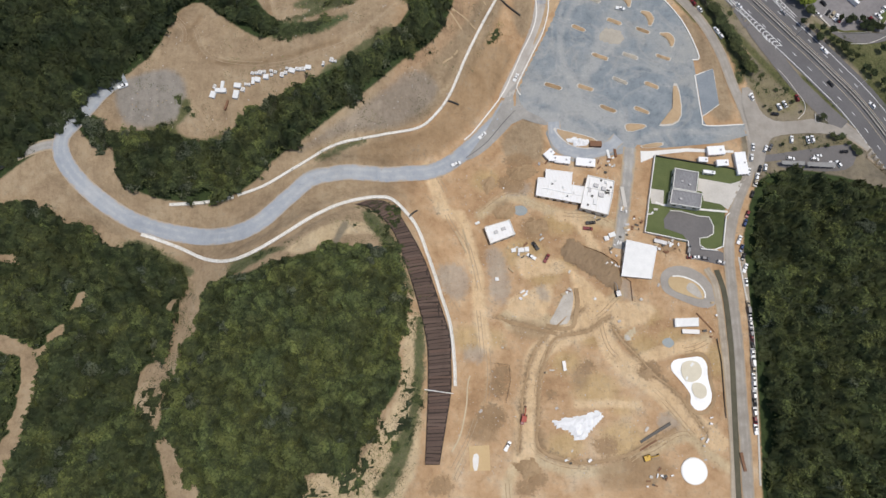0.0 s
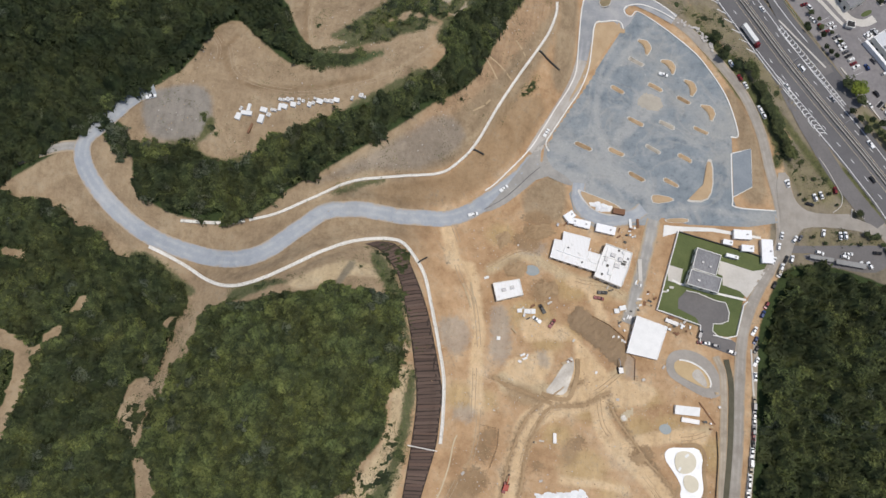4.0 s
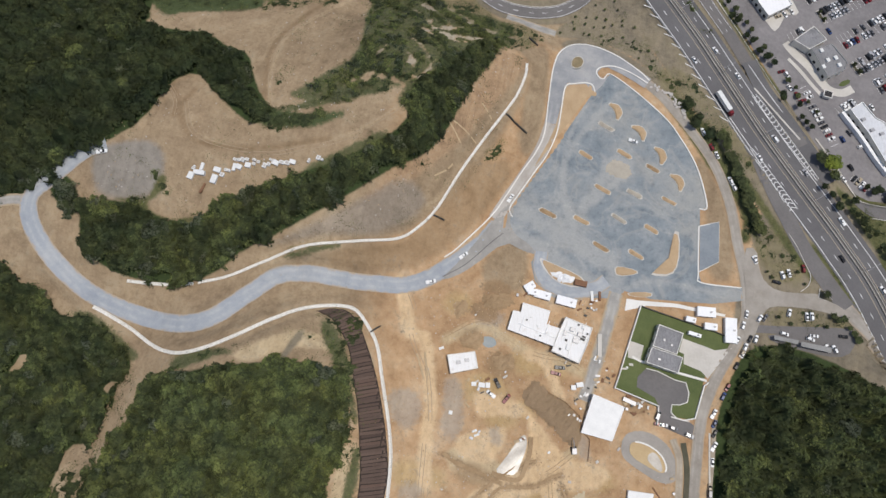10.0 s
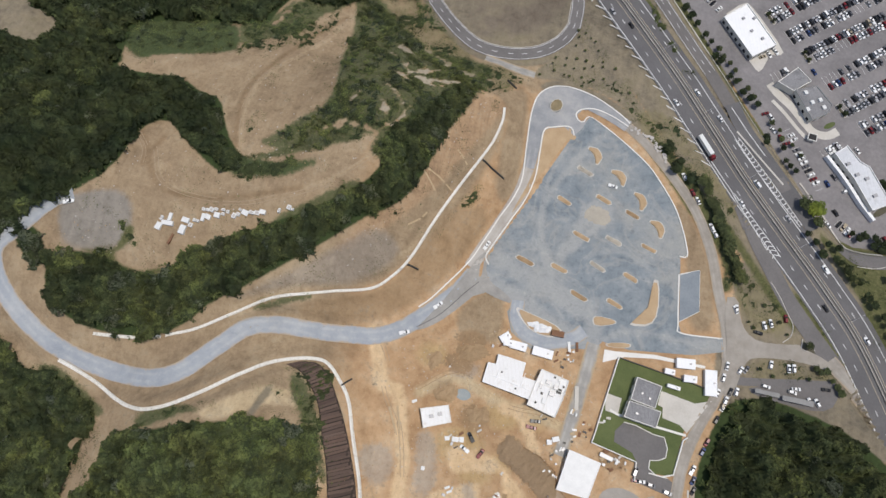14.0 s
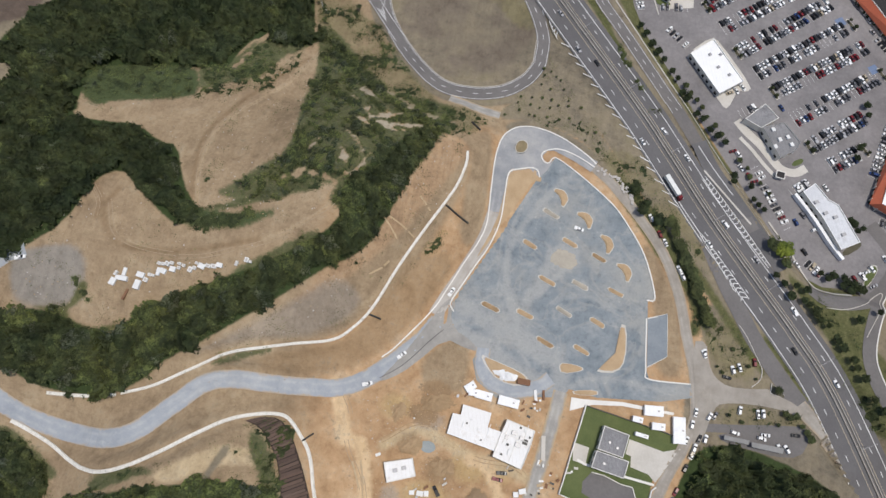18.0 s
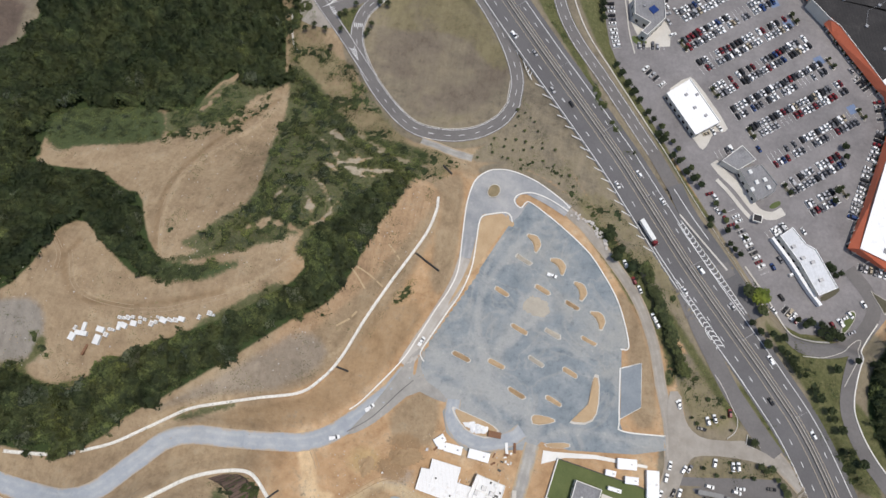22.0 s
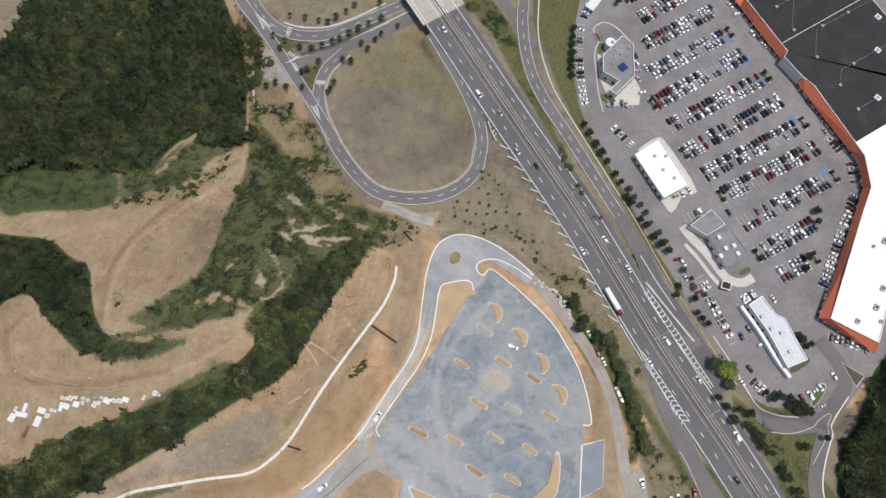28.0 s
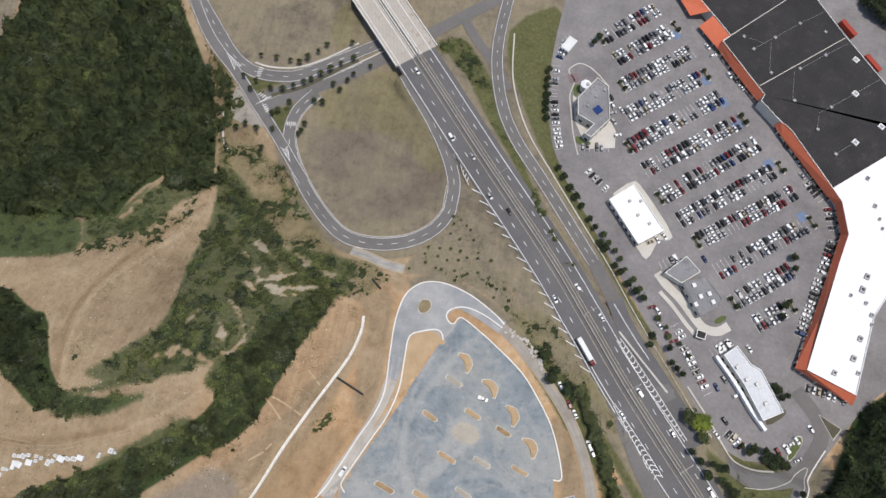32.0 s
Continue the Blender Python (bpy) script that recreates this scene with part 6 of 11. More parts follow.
def make_ground():
    xs, ys = GRID_X, GRID_Y
    gx, gy = np.meshgrid(xs, ys)
    x, y, z = gx.ravel(), gy.ravel(), GRID_Z.ravel()
    d, _ = away(HIGHWAY, x, y)
    nx, ny = len(xs), len(ys)
    idx = np.arange(nx * ny).reshape(ny, nx)
    quads = np.stack([idx[:-1, :-1], idx[:-1, 1:], idx[1:, 1:], idx[1:, :-1]], -1).reshape(-1, 4)
    me = bpy.data.meshes.new("ground")
    me.vertices.add(len(x))
    me.vertices.foreach_set("co", np.stack([x, y, z], 1).ravel())
    me.loops.add(quads.size)
    me.loops.foreach_set("vertex_index", quads.ravel())
    me.polygons.add(len(quads))
    me.polygons.foreach_set("loop_start", np.arange(0, quads.size, 4))
    me.polygons.foreach_set("loop_total", np.full(len(quads), 4))
    me.polygons.foreach_set("use_smooth", np.ones(len(quads), bool))
    me.update()
    masks = {
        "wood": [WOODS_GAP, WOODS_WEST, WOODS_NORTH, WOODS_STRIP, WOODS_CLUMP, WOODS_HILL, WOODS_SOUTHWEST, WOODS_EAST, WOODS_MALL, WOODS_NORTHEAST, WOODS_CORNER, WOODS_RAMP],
        "lush": [SCRUB_PATCH, QUARRY_LIP], "scrub": [SCRUB_SLOPE, SCRUB_BANK, SCRUB_TONGUE, SCRUB_VERGE, SCRUB_PATCH, SCRUB_TERRACE, GRASS_GULLY, GRASS_GULLY_NORTH, GRASS_GULLY_SOUTH, GRASS_CORNER, DITCH_GRASS, SCRUB_FOOT],
        "sere": [FORK_GREEN_NORTH, FORK_GREEN_SOUTH, FIELD_GREEN, VERGE_SERE, RAMP_BANK, DULL_BANK, VERGE_LOWER, JUNCTION_OLIVE],
        "olive": [PAD_RIM, VERGE_OLIVE, VERGE_MALL, MEDIAN_RAMP, RAMP_GRASS, MALL_VERGE_LOW, EXIT_WEDGE, FRONTAGE_VERGE, SHRUB_NORTH, LANE_OLIVE, RAMP_OLIVE, UNDER_OLIVE, UNDER_OLIVE_SOUTH, EAST_VERGE, EAST_VERGE_LOW],
        "dry": [LANE_EDGE, DRY_JUNCTION, DRY_HEDGE, EAST_SOIL, PALE_HILL, DRY_RIM, FIELD_SOUTH, FIELD_NORTH, FIELD_TRIANGLE, TRIANGLE_OLIVE],
        "orange": [ORANGE_CUT], "dull": [CLAY_BANK, RAMP_BANK, DULL_NORTH, DULL_BANK, DULL_EAST, QUARRY_FLOOR, BARE_SLOPE, BROWN_SOIL], "haul": [HAUL_PLAZA, HAUL_PAD, HAUL_PAD_NORTH], "umber": [SLOPE_BROWN, UMBER_A, UMBER_B, UMBER_C, UMBER_D, UMBER_E, UMBER_F, UMBER_G, UMBER_H], "stony": [STONY_A, STONY_B, STONY_C, STONY_D, STONY_E, STONY_F, STONY_G, STONY_H], "gravelly": [GRAVEL_NORTH, SLOPE_GREY], "damp": [PALE_HILL], "soil": [DARK_SOIL, PIT_DARK], "pale": [PALE_TRACKS, HILL_FOOT, BENCH_SAND], "ochre": [], "rim": [], "grit": [], "slurry": [GREY_PAD], "ash": [ASH_HILL]}
    for name, polys in masks.items():
        v = np.full(len(x), -99.0)
        for poly in polys:
            poly = rounded(poly, True, 1)
            p = np.array(poly)
            near = (x > p[:, 0].min() - 12) & (x < p[:, 0].max() + 12) & (y > p[:, 1].min() - 12) & (y < p[:, 1].max() + 12)
            v[near] = np.maximum(v[near], inside(poly, x[near], y[near]))
        if name == "dull":
            v = np.maximum(v, np.minimum(-20 - x, 500 - y) * 0.15)
            v = np.maximum(v, np.minimum(y - 284, 78 - x) * 0.4)
        if name == "pale":
            for line in (TRACK_WEST, TRACK_LOOP, TRACK_CROSS, TRACK_NORTH, TRACK_SPUR, TRACK_DOWN, TRACK_QUARRY, TRACK_QUARRY_HIGH, TRACK_SLOPE):
                pts, _ = spline(line, 4.0)
                v = np.maximum(v, (-0.1 if line[0][0] < 0 else 2.1) - 0.75 * away(pts, x, y)[0])
        if name == "haul":
            for line, half in ((HAUL_WEST, 3.4), (HAUL_MAIN, 5.2), (HAUL_CROSS, 4.8), (HAUL_SPUR, 3.2), (HAUL_LOW, 2.0), (HAUL_NORTH, 3.0)):
                v = np.maximum(v, half - away(spline(line, 4.0)[0], x, y)[0])
        for key, places in (("ochre", OCHRE_SPOTS), ("soil", BROWN_SPOTS), ("damp", DAMP_SPOTS)):
            if name == key:
                for k, (px, py) in enumerate(places):
                    size = (5.0, 7.5, 4.0, 6.0)[k % 4] * (1.5 if key == "ochre" else 1.0)
                    v = np.maximum(v, 0.55 * (size - np.hypot(x - px, (y - py) * 1.3)))
                    v = np.where(v > 1.0, 1.0, v) if key == "soil" else v
        if name == "damp":
            v = np.maximum(v, np.minimum(0.5 * inside(FIELD_SOUTH, x, y) - 3.5, 1.0))
            v = np.where(v > -4, v + 11.0 * (mottled(x, y, 16.0, 33) - 0.55), v)
        if name == "sere":
            v = np.where(v > -6, np.minimum(v, 1.0) + 6.0 * (mottled(x, y, 14.0, 35) - 0.5), v)
        if name == "rim":
            for line in (BERM_A, BERM_B, BERM_C, BERM_D, TERRACE_LINE, TERRACE_LOW, TERRACE_MID):
                pts, _ = spline(line, 3.0)
                v = np.maximum(v, 0.9 - 0.8 * away(pts, x, y)[0])
        if name == "dry":  # beyond the plan the land is dry grass, woods further west and east
            v = np.maximum(v, np.minimum(np.minimum(x - np.interp(y, [q[1] for q in SIDE_STREET[::-1]], [q[0] for q in SIDE_STREET[::-1]]), y - 318) * 0.4, 4.0))
            v = np.maximum(v, np.where((y > 150) & (x > 75), 28 - d, -99))
            v = np.maximum(v, np.minimum(np.minimum(np.minimum(x - 186, 300 - y), np.minimum(y - 112, 70 - d)) * 0.4, 6.0))
            v = np.maximum(v, np.where(y > 150, 9.0 - away(spline(LOOP_SOUTH, 4.0)[0], x, y)[0], -99))
            v = np.minimum(v, -inside(CLAY_BANK, x, y) + 9.0 * (mottled(x, y, 8.0, 77) - 0.42))
            v = np.maximum(v, np.minimum(6.0, np.minimum(-205 - x, y - 225)))
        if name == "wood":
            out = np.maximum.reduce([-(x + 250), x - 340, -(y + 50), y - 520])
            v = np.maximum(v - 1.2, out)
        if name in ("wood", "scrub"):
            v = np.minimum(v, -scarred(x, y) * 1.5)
        if name == "dull":
            v = np.maximum(v, scarred(x, y) * 1.5)
        if name == "grit":
            v = np.maximum(v, scarred(x, y, STREAKS) * 1.5)
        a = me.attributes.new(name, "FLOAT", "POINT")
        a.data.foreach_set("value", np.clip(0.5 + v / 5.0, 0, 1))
    me.materials.append(EARTH)
    return tagged(new("ground", me), "tan bare earth ground with scrub, woodland floor and dry grass", "ground", kind="structure")


ground_sheet = make_ground()


def sheet(name, poly, material, label, category, lift=0.12, cell=2.5, level=None, parent=None, kind="structure", smooth=1, sliced=False):
    """A sheet laid over the ground within an outline."""
    poly = rounded(poly, True, smooth) if smooth else poly
    bm = bmesh.new()
    bm.faces.new([bm.verts.new((a, b, 0)) for a, b in poly])
    bmesh.ops.recalc_face_normals(bm, faces=bm.faces[:])
    if bm.faces[:][0].normal.z < 0:
        bmesh.ops.reverse_faces(bm, faces=bm.faces[:])
    if level is None or sliced:
        p = np.array(poly)
        for axis in (0, 1):
            for v in np.arange(p[:, axis].min() + cell * 0.5, p[:, axis].max(), cell):
                co, no = [0, 0, 0], [0, 0, 0]
                co[axis], no[axis] = v, 1
                bmesh.ops.bisect_plane(bm, geom=bm.verts[:] + bm.edges[:] + bm.faces[:], plane_co=co, plane_no=no)
    bmesh.ops.triangulate(bm, faces=bm.faces[:])
    vs = bm.verts[:]
    z = ground([v.co.x for v in vs], [v.co.y for v in vs]) if level is None else [level] * len(vs)
    for v, h in zip(vs, z):
        v.co.z = h + lift
    ob = part(name, bm, material, parent)
    return tagged(ob, label, category, kind=kind) if parent is None else ob


def straight_line(line, step):
    out = []
    for (ax, ay), (bx, by) in zip(line[:-1], line[1:]):
        n = max(1, int(math.hypot(bx - ax, by - ay) / step))
        out += [(ax + (bx - ax) * k / n, ay + (by - ay) * k / n) for k in range(n)]
    out = np.array(out + [line[-1]])
    return out, np.concatenate([[0], np.cumsum(np.hypot(*np.diff(out, axis=0).T))])


def ribbon_mesh(name, line, width, material, lift=0.15, offset=0.0, step=1.6, thick=0.0, level=None, gaps=None, straight=False):
    pts, s = straight_line(line, step) if straight else spline(line, step)
    nrm = normals(pts)
    across = max(2, int(width / 1.5) + 2) if level is None else 2
    u = np.linspace(-width / 2, width / 2, across) + offset
    grid = pts[:, None, :] + nrm[:, None, :] * u[None, :, None]
    flat = grid.reshape(-1, 2)
    if level is None:
        z = ground(flat[:, 0], flat[:, 1]).reshape(len(pts), across)
    else:
        z = np.repeat(level(pts)[:, None], across, 1)
    z = z + lift
    verts = np.concatenate([flat, z.reshape(-1, 1)], 1)
    idx = np.arange(len(verts)).reshape(len(pts), across)
    faces = [(idx[i, j], idx[i, j + 1], idx[i + 1, j + 1], idx[i + 1, j]) for i in range(len(pts) - 1) for j in range(across - 1) if gaps is None or gaps(s[i])]
    if thick:
        low = verts.copy()
        low[:, 2] -= thick + lift
        n = len(verts)
        verts = np.concatenate([verts, low])
        for i in range(len(pts) - 1):
            if gaps is None or gaps(s[i]):
                a, b = idx[i, 0], idx[i + 1, 0]
                faces.append((a, b, b + n, a + n))
                a, b = idx[i, -1], idx[i + 1, -1]
                faces.append((b, a, a + n, b + n))
        for i in (0, len(pts) - 1):
            row = list(idx[i]) + [v + n for v in idx[i][::-1]]
            faces.append(tuple(row if i == 0 else row[::-1]))
    me = mesh_from(name, verts, faces, material)
    if across > 3:
        side = np.tile(np.linspace(-1, 1, across), len(me.vertices) // across)
        a = me.attributes.new("side", "FLOAT", "POINT")
        a.data.foreach_set("value", side)
    return me


def ribbon(name, line, width, material, label, category, **k):
    return tagged(new(name, ribbon_mesh(name, line, width, material, **k)), label, category, kind="structure")

# ---- roads, sheets, kerbs ----
def hw_level(pts):
    return highway_level(pts[:, 1])


ribbon("road_highway", HIGHWAY, 25.4, ASPHALT, "dark grey asphalt highway with two carriageways", "highway", lift=0.0, level=hw_level, step=4, offset=0.9)
sheet("parking_lot_mall", MALL_LOT, LOT_ASPHALT, "grey asphalt shopping centre car park", "car park", lift=0.1, level=MALL_LEVEL)
lot = sheet("gravel_lot", GRAVEL_LOT, GRAVEL, "blue-grey gravel car park base under construction", "gravel lot", lift=0.12, level=LOT_LEVEL, smooth=0, sliced=True, cell=1.7)
co = np.array([v.co for v in lot.data.vertices])
dusty = np.full(len(co), -9.0)
for line, width, far in ((LOT_PATH_MAIN, 7.0, 1.0), (LOT_PATH_ARC, 2.2, 0.75), (LOT_PATH_EAST, 4.0, 0.7), (LOT_SCRAPE, 3.0, 0.9), (LOT_SCRAPE_LOW, 2.5, 0.8), (LOT_ARC_LOW, 1.6, 0.7), (LOT_ARC_EAST, 3.0, 0.6), (LOT_HAZE_WEST, 9.0, 0.95), (LOT_HAZE_MID, 4.0, 0.75), (LOT_HAZE_HEAP, 5.0, 0.9)):
    pts, _ = spline(line, 2.0)
    dusty = np.maximum(dusty, far * (1.2 - away(pts, co[:, 0], co[:, 1])[0] / width))
dusty = np.maximum(dusty, 0.7 + 0.25 * inside(LOT_PATCH, co[:, 0], co[:, 1]))
for px, py in ISLANDS_BAR + ISLANDS_BEAN:
    dusty = np.maximum(dusty, 0.62 * (1.25 - np.hypot(co[:, 0] - px, (co[:, 1] - py) * 1.4) / 8.0))
mark = lot.data.attributes.new("dust", "FLOAT", "POINT")
mark.data.foreach_set("value", np.clip(dusty, 0, 1))
ribbon("road_main", MAIN_ROAD, 9.0, ROAD_GRAVEL, "blue-grey gravel haul road winding along the slope", "gravel road", lift=0.25)
ribbon("road_loop", LOOP_ROAD[4:], 7.4, LOOP_STONE, "grey gravel loop road with white kerbs", "gravel road", lift=0.3)
ribbon("road_loop_dusty", LOOP_ROAD[:5], 7.4, DUSTY_STONE, "dusty beige stretch of the loop road", "gravel road", lift=0.3)
ribbon("road_lot_side", LOT_SIDE_ROAD, 6.0, LANE, "dusty grey lane beside the gravel lot", "lane", lift=0.2)
ribbon("road_entry", ENTRY_ROAD, 7.5, LANE_GRAVEL, "grey gravel site entry road", "gravel road", lift=0.2)
ribbon("road_service", SERVICE_ROAD, 7.5, ROAD_GRAVEL, "grey gravel service loop", "gravel road", lift=0.25)
ribbon("road_east", EAST_ROAD, 6.0, LANE, "dusty tan lane beside the woods", "lane", lift=0.25)
ribbon("road_east_track", EAST_TRACK, 4.0, TRACK, "tan dirt track on the site's edge", "track", lift=0.2)
ribbon("road_connector", RAMP_CONNECTOR, 8.0, LANE, "dusty frontage road beside the highway", "road", lift=0.3)
ribbon("road_lower_lane", [(178.2, 140.9), (191.9, 142.4), (214.6, 145.5), (230.2, 147.2)], 4.2, OLD_ASPHALT, "dusty lane beside the old parking strip", "lane", lift=0.3)
ribbon("kerb_junction", [(195.6, 196.9), (200.1, 190.8), (206.1, 180.0), (208.5, 175.2), (207.4, 169.5), (203.3, 165.3)], 0.35, CONCRETE, "pale kerb round the dry triangle", "kerb", lift=0.45, thick=0.15)
ribbon("road_frontage", FRONTAGE_ROAD, 9.0, OLD_ASPHALT, "grey frontage road beside the highway", "road", lift=0.22)
ribbon("road_ramp", RAMP, 7.6, OLD_ASPHALT, "grey highway ramp road", "road", lift=0.25)
ribbon("road_loop_south", LOOP_SOUTH, 8.0, OLD_ASPHALT, "grey asphalt loop ramp round a dry field", "ramp", lift=0.25)
ribbon("road_loop_north", LOOP_NORTH, 8.0, OLD_ASPHALT, "grey asphalt loop ramp", "ramp", lift=0.25)
ribbon("road_cross_slip", CROSS_SLIP, 4.0, OLD_ASPHALT, "narrow grey slip lane to the junction", "road", lift=0.27)
ribbon("road_cross", CROSS_ROAD, 7.6, OLD_ASPHALT, "grey road passing under the highway bridge", "road", lift=0.3)
ribbon("road_side_street", SIDE_STREET, 7.0, OLD_ASPHALT, "grey asphalt side street", "road", lift=0.35)
ribbon("road_branch", BRANCH_TRACK, 6.0, LANE_GRAVEL, "short dusty grey gravel spur", "track", lift=0.3)
ribbon("road_frontage_stub", FRONTAGE_STUB, 6.0, OLD_ASPHALT, "grey asphalt slip road", "road", lift=0.28)
ribbon("road_mall", MALL_ROAD, 8.0, OLD_ASPHALT, "grey asphalt access road", "road", lift=0.2)
ribbon("kerb_outer", KERB_OUTER, 0.65, PALE_CONCRETE, "white concrete kerb", "kerb", lift=0.6, thick=0.3)
ribbon("kerb_inner", KERB_INNER, 0.65, PALE_CONCRETE, "white concrete kerb", "kerb", lift=0.75, thick=0.3)
ribbon("kerb_median", KERB_MEDIAN, 0.65, PALE_CONCRETE, "white concrete kerb", "kerb", lift=0.55, thick=0.3, step=1.5)
ribbon("kerb_pool", KERB_POOL, 0.65, PALE_CONCRETE, "white concrete kerb", "kerb", lift=0.35, thick=0.3)
def ditch(name, line, width, label):
    """A concrete channel: two raised rims and a lower floor."""
    pts, s = spline(line, 1.6)
    nrm = normals(pts)
    z = ground(pts[:, 0], pts[:, 1])
    prof = [(-0.5, -0.4), (-0.5, 0.55), (-0.36, 0.55), (-0.2, 0.25), (0.2, 0.25), (0.36, 0.55), (0.5, 0.55), (0.5, -0.4)]
    vs = [(p[0] + n[0] * u * width, p[1] + n[1] * u * width, h + v) for p, n, h in zip(pts, nrm, z) for u, v in prof]
    k = len(prof)
    fs = [(i * k + j, i * k + j + 1, (i + 1) * k + j + 1, (i + 1) * k + j) for i in range(len(pts) - 1) for j in range(k - 1)]
    return tagged(new(name, mesh_from(name, vs, fs, DITCH_CONCRETE)), label, "drain", kind="structure")


DITCH_CONCRETE = roof_coat("ditch_concrete", (0.56, 0.53, 0.47), (0.80, 0.78, 0.73), (0.30, 0.265, 0.21), 0.75, 0.85)
ditch("ditch_north", DITCH_NORTH, 1.4, "white concrete drainage channel along the cut slope")
ditch("ditch_north_low", DITCH_NORTH_LOW, 1.6, "weathered white concrete drainage channel under the trees")
ditch("ditch_south", DITCH_SOUTH, 1.7, "white concrete drainage channel at the slope's foot")
sheet("loop_gravel", LOOP_GRAVEL, LOOP_STONE, "grey gravel turning circle of the loop road", "gravel road", lift=0.36, smooth=0)
sheet("junction_gravel", JUNCTION_GRAVEL, LANE_GRAVEL, "grey gravel road junction beside the lot", "gravel road", lift=0.32, smooth=1)
sheet("wedge_soil", WEDGE_SOIL, MOUND, "smooth tan earth between loop road and lot", "earth", lift=0.35, smooth=1)
sheet("lawn", COMPOUND_LAWN, LAWN, "mown green lawn of the walled compound", "lawn", lift=0.15, smooth=0)
sheet("yard", COMPOUND_YARD, OLD_ASPHALT, "grey asphalt yard of the compound", "yard", lift=0.25, smooth=0)
sheet("apron", COMPOUND_APRON, CONCRETE, "pale concrete forecourt", "forecourt", lift=0.25, smooth=0)
sheet("white_apron", SITE_WHITE_APRON, PALE_CONCRETE, "white concrete slab beside the lot", "slab", lift=0.3, smooth=0)
sheet("triangle_lot", TRIANGLE_LOT, OLD_ASPHALT, "old grey asphalt parking strip", "car park", lift=0.15)
ribbon("kerb_woods", [(159.4, 83.3), (160.4, 64.7), (161.4, 48.0), (159.9, 27.3), (158.4, 4.7), (157.4, -11.8), (155.9, -33.1)], 0.9, CONCRETE, "pale concrete kerb between the parked cars and the wood", "kerb", lift=0.3, thick=0.2)
ribbon("weedy_channel", CHANNEL, 2.8, DARK_GRASS, "weedy dark drainage channel beside the lane", "channel", lift=0.3)
ribbon("drive_bank", BANK_DRIVE, 5.0, CONCRETE, "pale concrete drive-through lane", "driveway", lift=0.16, level=lambda q: np.full(len(q), MALL_LEVEL), step=2)
sheet("hex_yard", HEX_YARD, CONCRETE, "pale paved yard round the restaurant", "yard", lift=0.14, level=MALL_LEVEL, smooth=0)
ribbon("lane_shoulder", LANE_SHOULDER, 2.2, TRACK, "pale dusty shoulder of the lane", "shoulder", lift=0.28)
ribbon("road_mall_exit", MALL_EXIT, 7.0, OLD_ASPHALT, "grey asphalt exit road curving past the woods", "road", lift=0.25)
ribbon("kerb_mall_exit", MALL_EXIT, 0.6, PALE_CONCRETE, "pale concrete kerb", "kerb", lift=0.45, offset=-3.8, thick=0.2)

mall_flat = lambda q: np.full(len(q), MALL_LEVEL)
ribbon("bank_island", BANK_ISLAND, 2.2, CONCRETE, "pale kerbed island beside the drive-through lane", "island", lift=0.3, thick=0.2, level=mall_flat, step=2)
sheet("bank_lawn", BANK_LAWN, LAWN, "small green lawn beside the bank", "lawn", lift=0.3, level=MALL_LEVEL)
sheet("bank_lawn_front", BANK_LAWN_FRONT, LAWN, "narrow green bed beside the drive-through", "lawn", lift=0.3, level=MALL_LEVEL)
sheet("shop_pavement", SHOP_PAVEMENT, CONCRETE, "pale concrete pavement round the white shop", "pavement", lift=0.2, level=MALL_LEVEL)
ribbon("kerb_hex", HEX_KERB, 0.7, CONCRETE, "worn pale kerb round the restaurant", "kerb", lift=0.3, thick=0.15, level=mall_flat, step=1.5)
sheet("hex_lawn", HEX_LAWN, LAWN, "green lawn beside the restaurant", "lawn", lift=0.3, level=MALL_LEVEL)
sheet("hex_lawn_top", HEX_LAWN_TOP, LAWN, "green lawn beside the restaurant", "lawn", lift=0.3, level=MALL_LEVEL)
sheet("hex_patio", HEX_PATIO, surface("red_grey_paving", (0.16, 0.11, 0.11), (0.26, 0.19, 0.19), 0.2, 1.5), "reddish grey paved patio", "patio", lift=0.3, level=MALL_LEVEL, smooth=0)
ribbon("kerb_mall", KERB_MALL, 0.9, CONCRETE, "pale concrete retaining kerb below the car park", "kerb", lift=0.6, thick=0.3)
sheet("shop_bed", SHOP_BED, DARK_GRASS, "planted bed at the long shop's end", "bed", lift=0.3, level=MALL_LEVEL)
sheet("junction_dust", JUNCTION_DUST, LANE, "dusty pale grey road junction", "road", lift=0.36, smooth=1)
ribbon("road_drain", [(12.8, 139.0), (22.3, 146.4), (29.1, 154.3), (35.2, 162.4), (44.6, 173.2)], 0.45, OLD_ASPHALT, "dark drain along the haul road's edge", "drain", lift=0.38)
ribbon("road_branch_west", BRANCH_WEST, 6.0, LANE_GRAVEL, "stony grey track leaving the haul road", "track", lift=0.2)

